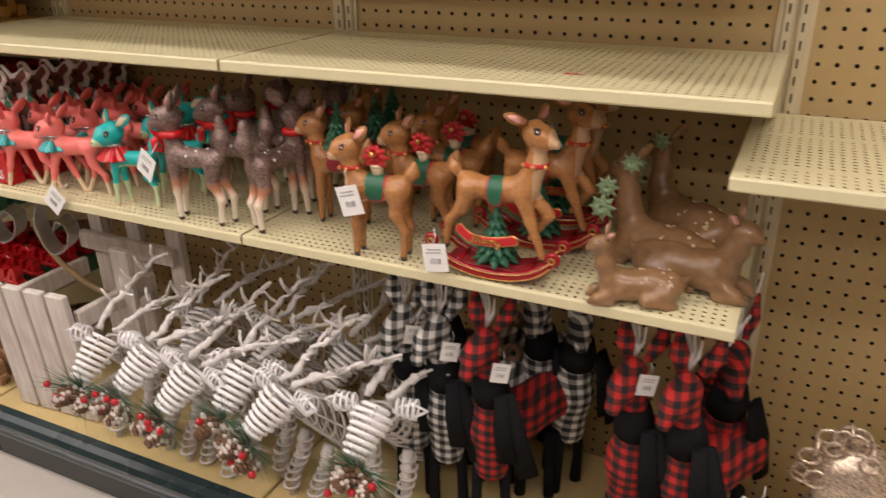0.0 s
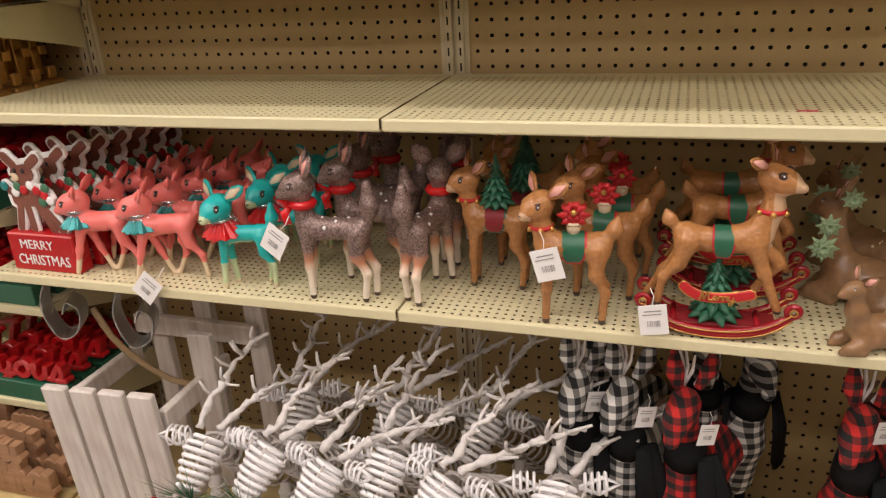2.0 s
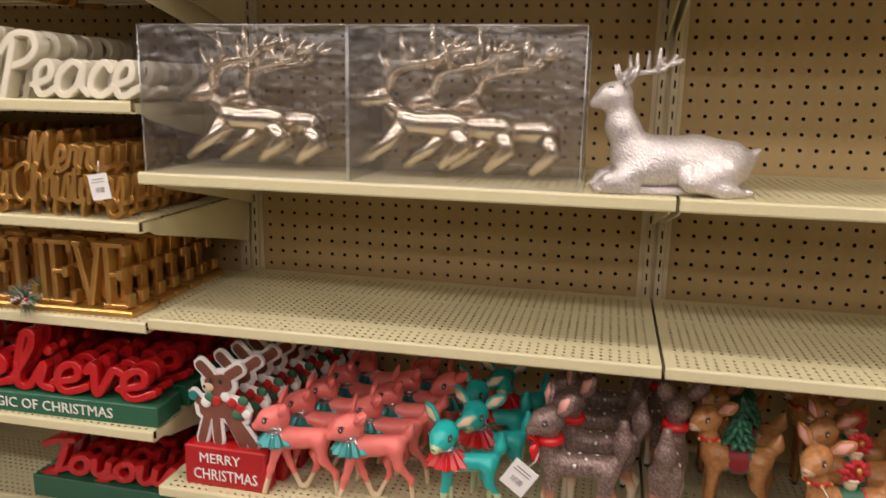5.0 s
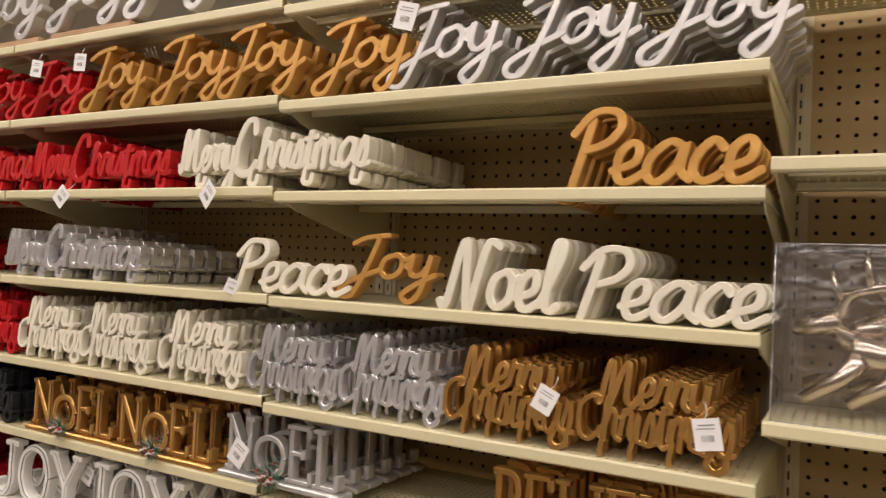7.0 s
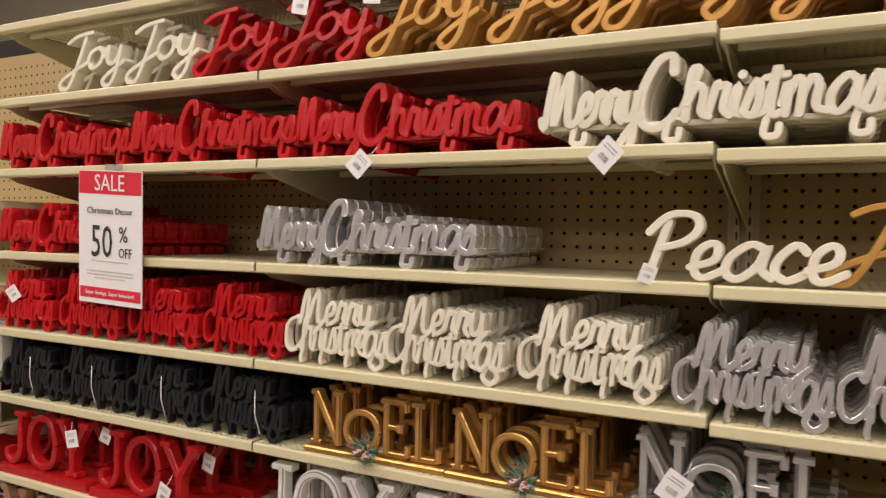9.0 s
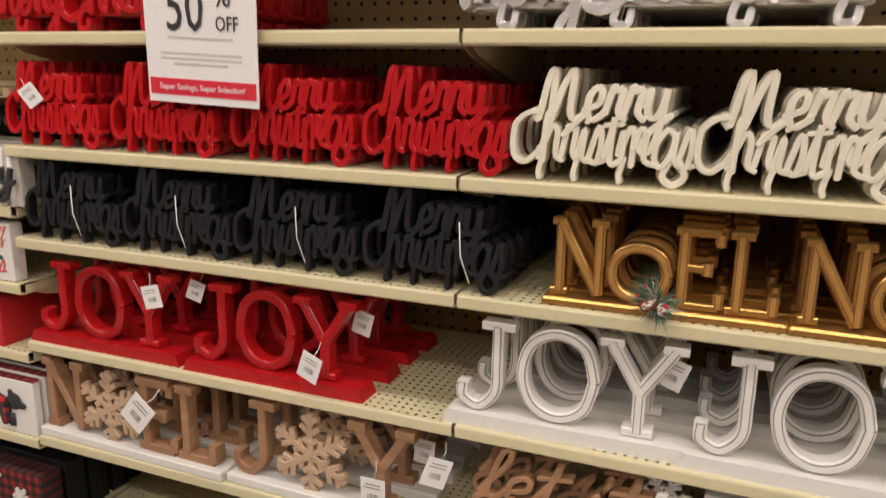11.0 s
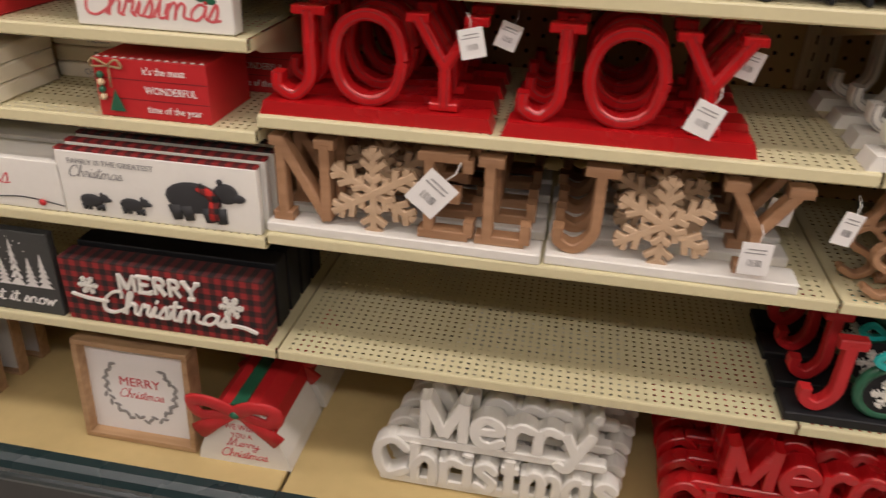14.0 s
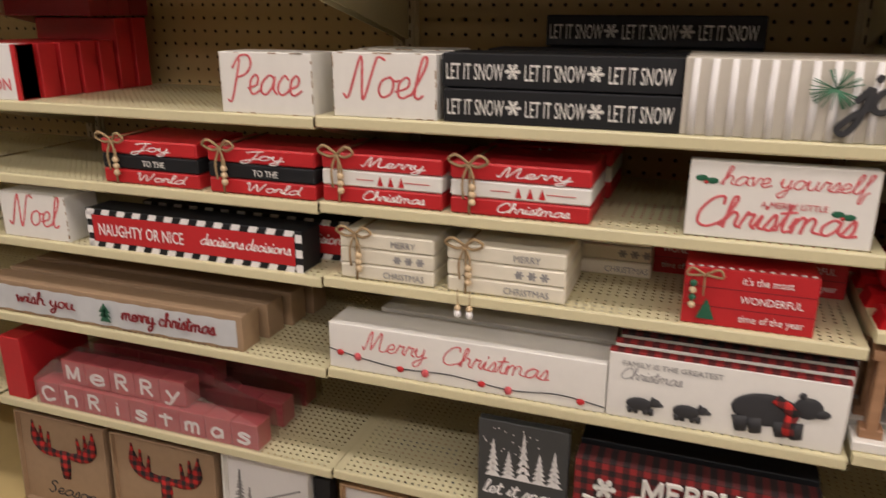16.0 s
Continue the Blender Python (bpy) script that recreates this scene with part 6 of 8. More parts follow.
# ---- deer figures ----
def sculpt(s, limbs, key, cell, soft, tint=None):
    """One skin over round limbs ((x, y, z), r, (x, y, z), r) that melt into each other; tint(x, y, z) may name another material."""
    P = np.array([l[0] for l in limbs]); Q = np.array([l[2] for l in limbs])
    R0 = np.array([l[1] for l in limbs]); R1 = np.array([l[3] for l in limbs])
    big = max(R0.max(), R1.max())
    lo = np.minimum(P, Q).min(0) - big - 3 * cell
    hi = np.maximum(P, Q).max(0) + big + 3 * cell
    n = np.ceil((hi - lo) / cell).astype(int) + 1
    g = np.stack(np.meshgrid(*[lo[i] + cell * np.arange(n[i]) for i in range(3)], indexing="ij"), -1)
    d = np.full(g.shape[:3], 9.0)
    for p, q, r0, r1 in zip(P, Q, R0, R1):
        v = q - p
        h = np.clip(((g - p) @ v) / max(v @ v, 1e-9), 0, 1)
        e = np.linalg.norm(g - p - h[..., None] * v, axis=-1) - (r0 + (r1 - r0) * h)
        m = np.clip(0.5 + 0.5 * (d - e) / soft, 0, 1)
        d = d * (1 - m) + e * m - soft * m * (1 - m)
    cells = tuple(n - 1)
    total, count = np.zeros(cells + (3,)), np.zeros(cells)

    def corner(o):
        return tuple(slice(o[i], o[i] + cells[i]) for i in range(3))

    for o in [(i, j, k) for i in (0, 1) for j in (0, 1) for k in (0, 1)]:
        for ax in range(3):
            if o[ax] == 0:
                w = list(o)
                w[ax] = 1
                da, db = d[corner(o)], d[corner(w)]
                cross = (da < 0) != (db < 0)
                f = np.where(cross, da / np.where(cross, da - db, 1), 0)
                pt = g[corner(o)].copy()
                pt[..., ax] += f * cell
                total += pt * cross[..., None]
                count += cross
    ids = np.full(cells, -1)
    use = count > 0
    ids[use] = np.arange(use.sum())
    verts = total[use] / count[use][:, None]
    quads = []
    for ax in range(3):
        u, w = [i for i in range(3) if i != ax]
        sl0 = [slice(1, -1)] * 3
        sl0[ax] = slice(0, -1)
        sl1 = list(sl0)
        sl1[ax] = slice(1, None)
        a, b = d[tuple(sl0)] < 0, d[tuple(sl1)] < 0
        for i, j, k in np.argwhere(a != b):
            c = [i + 1, j + 1, k + 1]
            c[ax] -= 1
            ring = []
            for du, dw in ((0, 0), (-1, 0), (-1, -1), (0, -1)):
                q = list(c)
                q[u] += du
                q[w] += dw
                ring.append(int(ids[tuple(q)]))
            flip = bool(a[i, j, k]) == (ax == 1)
            quads.append(tuple(reversed(ring)) if flip else tuple(ring))
    if tint is None:
        return s.add(verts, quads, key, True)
    o = len(s.v)
    s.v.extend(tuple(p) for p in verts)
    for q in quads:
        s.f.append(tuple(i + o for i in q))
        s.m.append(s.slot(tint(*verts[list(q)].mean(0)) or key))
        s.smooth.append(True)
    return s


def chain(limbs, pts, radii):
    for p, q, a, b in zip(pts, pts[1:], radii, radii[1:]):
        limbs.append((p, a, q, b))


def head_parts(s, c, k, turn, ear, inner, up, nose="hoof"):
    """Ears, eyes and nose for a head of size k that looks along -x, round c."""
    h0 = len(s.v)
    s.blob((-0.148 * k, 0, -0.045 * k), (0.016 * k, 0.022 * k, 0.014 * k), nose, 8, 6)
    for sg in (-1, 1):
        s.blob((-0.062 * k, sg * 0.072 * k, 0.012 * k), (0.026 * k, 0.014 * k, 0.026 * k), "hoof", 10, 8)
        # small white dot paints the glint on the eye
        s.blob((-0.072 * k, sg * 0.083 * k, 0.02 * k), (0.006 * k,) * 3, "paper", 6, 4)
        s.tube([(-0.085 * k, sg * 0.066 * k, 0.036 * k), (-0.062 * k, sg * 0.078 * k, 0.043 * k), (-0.036 * k, sg * 0.078 * k, 0.03 * k)], [0.003 * k, 0.006 * k, 0.003 * k], "hoof", 5)
        e0 = Vector((0.03 * k, sg * 0.062 * k, 0.06 * k))
        e1 = e0 + Vector((0.06 * k, sg * (0.17 - 0.09 * up) * k, (0.06 + 0.13 * up) * k))
        v, wide = e1 - e0, 0.038 + 0.036 * up
        s.tube([e0, e0 + v * 0.25, e0 + v * 0.6, e0 + v * 0.88, e1], [0.02 * k, 0.8 * wide * k, wide * k, 0.62 * wide * k, 0.007 * k], ear, 10, 0.36, side=(1, 0, 0))
        f = Vector((-0.017 * k, 0, 0))
        s.tube([e0 + v * 0.15 + f, e0 + v * 0.55 + f * 1.3, e0 + v * 0.9 + f * 0.7], [0.012 * k, 0.66 * wide * k, 0.008 * k], inner, 8, 0.3, side=(1, 0, 0))
    s.moved(Matrix.Translation(c) @ Matrix.Rotation(radians(turn), 4, "Z"), h0)


def deer(s, H, body="fawn", pale="muzzle", leg=None, hoof="hoof", ear="earpink", big=1.0, long=1.0, stride=0.0, turn=28, up=0.4, drop=0.0, tail=1.0, slim=1.0, sock=0.38):
    """A small standing deer that faces -x, H high to the top of the head, feet at z 0, in one smooth skin."""
    t = radians(turn)
    hc = (-0.205, 0, 0.845 - drop)

    def hd(x, z):
        return (hc[0] + (x * math.cos(t)) * big, x * math.sin(t) * big, hc[2] + z * big)

    limbs = []
    chain(limbs, [(0.19 * long, 0, 0.565), (0.06, 0, 0.552), (-0.07, 0, 0.552), (-0.14 * long, 0, 0.565)], [0.094 * slim, 0.086 * slim, 0.094 * slim, 0.094 * slim])
    chain(limbs, [(-0.15 * long, 0, 0.6), (-0.19, 0, 0.7), hc], [0.082, 0.062, 0.06])
    chain(limbs, [hd(0.02, 0.01), hd(-0.045, -0.01), hd(-0.13, -0.05)], [0.092 * big, 0.08 * big, 0.034 * big])
    chain(limbs, [(0.25 * long, 0, 0.6), (0.295 * long - 0.03 * (tail - 1), 0, 0.68 + 0.06 * (tail - 1)), (0.315 * long - 0.06 * (tail - 1), 0, 0.76 + 0.14 * (tail - 1))], [0.03, 0.046 * (0.6 + 0.4 * tail), 0.018 * tail])
    for sg in (-1, 1):
        k = stride * (1 if sg > 0 else -0.6)
        chain(limbs, [(0.185 * long, sg * 0.05, 0.53), (0.18 * long - k * 0.3, sg * 0.06, 0.37), (0.245 * long - k * 0.6, sg * 0.06, 0.235), (0.225 * long - k, sg * 0.06, 0.02)], [0.076, 0.044, 0.027, 0.026])
        chain(limbs, [(-0.14 * long, sg * 0.052, 0.51), (-0.15 * long + k * 0.5, sg * 0.058, 0.26), (-0.155 * long + k, sg * 0.06, 0.02)], [0.058, 0.03, 0.026])
    limbs = [(tuple(c * H for c in p), a * H, tuple(c * H for c in q), b * H) for p, a, q, b in limbs]
    mz = Vector(hd(-0.125, -0.06)) * H

    def tint(x, y, z):
        if z < 0.035 * H:
            return hoof
        if leg and z < sock * H:
            return leg
        if pale and (Vector((x, y, z)) - mz).length < 0.05 * H * big:
            return pale
        if pale and z < 0.5 * H and abs(x) < 0.12 * H and z > 0.44 * H and abs(y) < 0.07 * H:
            return pale
        return None

    n0 = len(s.v)
    sculpt(s, limbs, body, 0.0135 * H * (1.15 if H < 0.2 else 1), 0.045 * H, tint)
    for i in range(n0, len(s.v)):
        p = s.v[i]
        s.v[i] = (p[0], p[1], max(0.0, p[2]))
    head_parts(s, Vector(hc) * H, H * big, turn, body, ear, up)
    return s


def ruff(s, c, r0, r1, drop, key, n=26, a0=0.0, a1=2 * math.pi):
    """A pleated collar that flares out and down."""
    vs, fs = [], []
    for k in range(n + 1):
        a = a0 + (a1 - a0) * k / n
        q = r1 * (1.0 if k % 2 else 0.8)
        vs += [(c[0] + r0 * math.cos(a), c[1] + r0 * math.sin(a), c[2]), (c[0] + q * math.cos(a), c[1] + q * math.sin(a), c[2] - drop), (c[0] + q * 0.9 * math.cos(a), c[1] + q * 0.9 * math.sin(a), c[2] - drop - 0.003)]
        if k:
            o = 3 * (k - 1)
            fs += [(o, o + 1, o + 4, o + 3), (o + 1, o + 2, o + 5, o + 4)]
    s.add(vs, fs, key)


DZ = Z12["deer"]


def tinsel(s, c, r):
    """A collar of fine silver strands that stand out at all angles."""
    rnd = random.Random(int(r * 1e5))
    s.ring(c, r, r * 0.22, "tinsel", "z", 14, 5)
    for k in range(110):
        a = rnd.uniform(0, 2 * math.pi)
        o = Vector((c[0] + r * math.cos(a), c[1] + r * math.sin(a), c[2] + rnd.uniform(-0.3, 0.3) * r))
        d = Vector((math.cos(a) + rnd.uniform(-.7, .7), math.sin(a) + rnd.uniform(-.7, .7), rnd.uniform(-1.1, 0.8))).normalized()
        e = o + d * r * rnd.uniform(0.6, 1.3)
        s.add([o, o + Vector((0.0007, 0.0004, 0.0007)), e], [(0, 1, 2)], "tinsel")



TRIM = dict(ribbon=("ribbon", "red satin ribbon"), tealfab=("ruff", "pleated teal ruff"), tinsel=("tinsel_collar", "silver tinsel"), redmatte=("red_trim", "red painted trim"), dkred=("saddle_cloth", "dark red cloth"), gold=("gold_trim", "gold painted bells and lines"), green=("green_trim", "dark green painted trim"), rocker=("rocker", "glossy dark red rocker"), red=("rocker_base", "glossy red rockers"), sage=("leaf_garland", "sage green leaf rosettes"), wood=("antler", "brown antler"), felt=("scarf", "black felt scarf"), feltleg=("leg", "thin black felt leg"), twig=("antler", "bare twig antler"), cone=("pine_cone", "brown pine cone"))


def islands(faces):
    """Splits faces into lists that share no corner."""
    root = {}

    def find(i):
        while root.setdefault(i, i) != i:
            root[i] = root[root[i]]
            i = root[i]
        return i

    for f, _, _ in faces:
        for i in f[1:]:
            root[find(i)] = find(f[0])
    out = {}
    for item in faces:
        out.setdefault(find(item[0][0]), []).append(item)
    return list(out.values())


def figure(name, x, y, z, yaw, shape, label, group=""):
    """A figurine: the moulded animal is one part, each trim another."""
    t = new(name)
    t.matrix_basis = pose(x, y, z, 0, 0, yaw)
    tagged(t, label, "figurine", group)
    sets = {}
    for f, m, sm in zip(shape.f, shape.m, shape.smooth):
        key = shape.mats[m]
        sets.setdefault(key if key in TRIM else "", []).append((f, key, sm))
    parted = []
    for key, faces in sets.items():
        groups = islands(faces) if key else [faces]
        parted += [(key, g) for g in groups] if len(groups) <= 14 else [(key, faces)]
    for key, faces in parted:
        q = Shape()
        order = {}
        for f, mk, sm in faces:
            q.f.append(tuple(order.setdefault(i, len(order)) for i in f))
            q.m.append(q.slot(mk))
            q.smooth.append(sm)
        q.v = [shape.v[i] for i in order]
        nm, lb = TRIM.get(key, ("moulded_deer", ""))
        part(nm, q, t, lb)
    return t


# coral pink deer in teal ruffs
s = deer(Shape(), 0.2, "pink", None, "tan", "tan", "pink", 1.3, 1.2, 0.2, 10, 0.35, 0.1, 1.0, 1.05, 0.17)
ruff(s, (-0.037, 0, 0.132), 0.013, 0.04, 0.026, "tealfab")
tinsel(s, (-0.04, 0, 0.135), 0.019)
pink = figure("deer_figurine", -0.6, 0.04, DZ, 0, s, "coral pink deer figurine with a teal ruff", "coral deer figurines")
pink.matrix_basis = pose(-0.645, 0.05, DZ, 0, 0, 12)
for x, y, w in ((-0.50, 0.055, 18), (-0.625, 0.125, 5), (-0.49, 0.135, 10), (-0.605, 0.2, 8), (-0.47, 0.21, 8), (-0.59, 0.28, 0), (-0.45, 0.28, 8), (-0.57, 0.36, 5), (-0.43, 0.36, 12), (-0.365, 0.30, 20)):
    copy_thing(pink, pose(x, y, DZ, 0, 0, w))
# teal deer with a red cape
s = deer(Shape(), 0.188, "teal", "mintleg", "mintleg", "tan", "tan", 1.4, 1.2, 0.06, 62, 0.3, 0.02, 1.6, 0.9, 0.27)
ruff(s, (-0.03, 0, 0.132), 0.013, 0.044, 0.026, "ribbon")
tinsel(s, (-0.036, 0, 0.134), 0.018)
teal = figure("deer_figurine", -0.315, 0.05, DZ, 0, s, "turquoise deer figurine with a red cape and tinsel collar", "turquoise deer figurines")
teal.matrix_basis = pose(-0.322, 0.052, DZ, 0, 0, 12)
for x, y, w in ((-0.285, 0.15, 16), (-0.30, 0.25, 10), (-0.26, 0.34, 30)):
    copy_thing(teal, pose(x, y, DZ, 0, 0, w))
# glitter fawns with painted cream legs, spots and a red ribbon
GH = 0.24
s = deer(Shape(), GH, "glit", None, "legpaint", "hoof", "earpink", 1.08, 1.2, -0.03, 28, 0.8, -0.03, 2.0, 0.86)
r = random.Random(2)
for k in range(13):
    a, x = 0.1 + 2.94 * ((k * 0.382) % 1.0), -0.05 + 0.115 * k / 12
    s.blob((x, 0.0185 * math.cos(a), 0.133 + 0.0185 * math.sin(a)), (0.0036, 0.0036, 0.0036), "paper", 8, 6)
s.ring((-0.046, 0, 0.178), 0.018, 0.008, "ribbon", "z", 18, 6)
s.tube([(-0.06, -0.014, 0.178), (-0.072, -0.022, 0.166), (-0.066, -0.026, 0.146)], [0.005, 0.009, 0.008], "ribbon", 6, 0.4)
s.tube([(-0.06, -0.014, 0.178), (-0.08, -0.018, 0.182), (-0.062, -0.022, 0.176)], [0.004, 0.009, 0.003], "ribbon", 6, 0.4)
glit = figure("deer_figurine", -0.105, 0.05, DZ, 0, s, "grey glitter fawn figurine with cream legs and red ribbon", "glitter fawn figurines")
glit.matrix_basis = pose(-0.128, 0.036, DZ, 0, 0, 3)
for x, y, w in ((0.033, 0.1, -102), (-0.095, 0.13, 4), (-0.1, 0.23, 5), (0.03, 0.28, -85), (-0.08, 0.33, 0)):
    copy_thing(glit, pose(x, y, DZ, 0, 0, w))


def little_tree(s, x, y, z, h, r, key="green"):
    """A moulded fir: tiers of drooping pointed boughs round a stem."""
    rt = random.Random(int(r * 1e4))
    s.tube([(x, y, z), (x, y, z + h)], [r * 0.5, r * 0.04], key, 10)
    for k in range(7):
        f = k / 6.4
        rr = r * (1 - 0.92 * f)
        n = 9 - k // 2
        for q in range(n):
            a = 2 * math.pi * (q + 0.5 * (k % 2)) / n + rt.uniform(-0.1, 0.1)
            c, w = math.cos(a), math.sin(a)
            z0 = z + h * (0.16 + 0.82 * f)
            s.tube([(x, y, z0 + 0.06 * h), (x + rr * 0.6 * c, y + rr * 0.6 * w, z0 - 0.01 * h), (x + rr * c, y + rr * w, z0 - 0.09 * h * rt.uniform(0.7, 1.2))], [rr * 0.2, rr * 0.27, rr * 0.04], key, 6, 0.6, side=(0, 0, 1))


def blanket(s, cx, cz, r, w, key="green", rim="redmatte"):
    """A saddle cloth with a coloured border, round the back and down both flanks."""
    for kk, rr, wx, dn in ((rim, r, w, 0.0), (key, r + 0.0012, w * 0.82, w * 0.16)):
        vs, fs = [], []
        n = 15
        for i in range(n):
            a = math.pi * (-0.16 + 1.32 * i / (n - 1))
            q = min(i, n - 1 - i)
            ww = wx * (0.55, 0.85, 0.97, 1.0)[min(q, 3)]
            for x in (-ww, -ww * 0.5, 0, ww * 0.5, ww):
                vs.append((cx + x, rr * 0.98 * math.cos(a), cz + rr * (math.sin(a) - 0.45 * max(0.0, 0.45 - math.sin(a))) + (dn if q == 0 else 0)))
        for i in range(n - 1):
            fs += [(5 * i + j, 5 * i + j + 1, 5 * i + j + 6, 5 * i + j + 5) for j in range(4)]
        s.add(vs, fs, kk, True)


def collar(s, c, r):
    s.ring(c, r, r * 0.24, "redmatte", "z", 18, 6)
    for k in range(6):
        a = 2 * math.pi * (k + 0.5) / 6
        s.blob((c[0] + r * 1.18 * math.cos(a), c[1] + r * 1.18 * math.sin(a), c[2] - r * 0.1), (r * 0.27,) * 3, "gold", 8, 6)


# fawns that carry a potted poinsettia
FH = 0.236
s = deer(Shape(), FH, turn=42)
blanket(s, 0.006, 0.131, 0.0238, 0.021)
collar(s, (-0.0445, 0, 0.165), 0.0165)
s.tube([(0.006, 0, 0.15), (0.006, 0, 0.172)], [0.009, 0.013], "tan", 10)
s.ring((0.006, 0, 0.171), 0.012, 0.003, "tan", "z", 14, 6)
for lay, (rr, zz) in enumerate(((0.027, 0.186), (0.021, 0.193), (0.013, 0.197))):
    for k in range(8):
        a = 2 * math.pi * (k + lay * 0.5) / 8
        s.tube([(0.006, -0.004, zz), (0.006 + rr * 0.6 * math.cos(a), -0.01 - 0.003 * lay, zz + rr * 0.55 * math.sin(a)), (0.006 + rr * math.cos(a), -0.006 - 0.004 * lay, zz + rr * 0.8 * math.sin(a))], [0.003, 0.007, 0.001], "redmatte", 6, 0.4, side=(0, 1, 0))
s.blob((0.006, -0.022, 0.195), (0.005,) * 3, "gold", 8, 6)
fawn = figure("deer_figurine", 0.293, 0.03, DZ, 8, s, "brown fawn figurine with green saddle and red poinsettia", "poinsettia fawn figurines")
for x, y, w in ((0.33, 0.135, 0), (0.35, 0.23, 4), (0.335, 0.33, -5)):
    copy_thing(fawn, pose(x, y, DZ, 0, 0, w))
# fawns that carry a small tree
s = deer(Shape(), FH, turn=34)
blanket(s, 0.006, 0.131, 0.0238, 0.021, "dkred", "green")
collar(s, (-0.0445, 0, 0.165), 0.0165)
little_tree(s, 0.006, 0, 0.148, 0.1, 0.034)
treefawn = figure("deer_figurine", 0.143, 0.14, DZ, 0, s, "brown fawn figurine with a small fir tree", "tree fawn figurines")
for x, y, w in ((0.17, 0.24, 0), (0.155, 0.335, 0)):
    copy_thing(treefawn, pose(x, y, DZ, 0, 0, w))

# rocking deer that leap over red rockers
s = Shape()
limbs = []
chain(limbs, [(0.062, 0, 0.208), (0.02, 0, 0.2), (-0.03, 0, 0.205), (-0.062, 0, 0.213)], [0.026, 0.022, 0.026, 0.026])
chain(limbs, [(-0.064, 0, 0.222), (-0.084, 0, 0.268), (-0.084, 0, 0.32)], [0.028, 0.02, 0.0165])
chain(limbs, [(-0.078, 0, 0.328), (-0.099, 0.008, 0.322), (-0.126, 0.018, 0.314)], [0.027, 0.0225, 0.0095])
chain(limbs, [(0.082, 0, 0.222), (0.096, 0, 0.238), (0.102, 0, 0.254)], [0.008, 0.012, 0.005])
for sg in (-1, 1):
    chain(limbs, [(0.06, sg * 0.014, 0.2), (0.074, sg * 0.017, 0.155), (0.102, sg * 0.018, 0.125), (0.122 - 0.012 * sg, sg * 0.019, 0.066)], [0.024, 0.014, 0.009, 0.008])
chain(limbs, [(-0.06, -0.014, 0.2), (-0.098, -0.017, 0.165), (-0.107, -0.018, 0.152), (-0.07, -0.018, 0.098)], [0.02, 0.012, 0.011, 0.008])
chain(limbs, [(-0.06, 0.014, 0.2), (-0.08, 0.017, 0.145), (-0.11, 0.018, 0.07)], [0.02, 0.011, 0.008])
sculpt(s, limbs, "fawn", 0.0032, 0.011, lambda x, y, z: "muzzle" if (x < -0.114 and z > 0.295) or (x < -0.082 and 0.19 < z < 0.305) else "hoof" if z < 0.072 else None)
head_parts(s, (-0.08, 0, 0.332), 0.3, -20, "fawn", "earpink", 0.08)
blanket(s, -0.004, 0.2, 0.0295, 0.021)
collar(s, (-0.083, 0, 0.266), 0.022)
s.moved(Matrix.Rotation(radians(180), 4, "Z"))
s.moved(Matrix.Translation((0.0, 0, -0.008)) @ Matrix.Scale(0.9, 4))
for sy in (-0.034, 0.034):
    pts = [(x / 100.0, sy, 0.012 + 0.02 * (x / 12.0) ** 4 + 0.022 * (x / 12.0) ** 2) for x in range(-12, 13, 2)]
    s.tube(pts, [0.006] + [0.011] * (len(pts) - 2) + [0.007], "rocker", 8, 0.6, side=(0, 1, 0))
    s.tube([(p[0], p[1] - 0.0066, p[2] + 0.006) for p in pts], 0.0012, "gold", 5)
    s.tube([(p[0], p[1] - 0.0066, p[2] - 0.006) for p in pts], 0.0012, "gold", 5)
    for sg in (-1, 1):
        s.ring((sg * 0.122, sy, 0.064), 0.010, 0.0055, "rocker", "y", 14, 6)
        s.ring((sg * 0.122, sy - 0.006, 0.064), 0.006, 0.0014, "gold", "y", 12, 5)
for x in (-0.07, 0.07):
    s.tube([(x, -0.034, 0.026), (x, 0.034, 0.026)], 0.006, "rocker", 8)
s.box(-0.1, 0.1, -0.03, 0.03, 0.02, 0.027, "dkred", 0.002)
little_tree(s, 0.0, 0, 0.02, 0.13, 0.048)
band(s, smooth_line([(-0.056, 0.104), (-0.044, 0.094), (-0.02, 0.086), (0.02, 0.088), (0.052, 0.096)]), 0.0098, -0.05, -0.047, "gold")
band(s, smooth_line([(-0.055, 0.104), (-0.043, 0.094), (-0.02, 0.086), (0.02, 0.088), (0.051, 0.096)]), 0.0085, -0.0512, -0.048, "redmatte")
write(s, "Merry", -0.03, 0.083, 0.058, 0.0075, "gold", 0.14, -0.0535, -0.05)
s.moved(Matrix.Scale(0.88, 4))
rock = figure("rocking_deer", 0.518, 0.042, DZ, 0, s, "rocking deer figurine on red rockers with a fir tree", "rocking deer figurines")
for x, y in ((0.545, 0.19), (0.54, 0.32)):
    copy_thing(rock, pose(x, y, DZ))


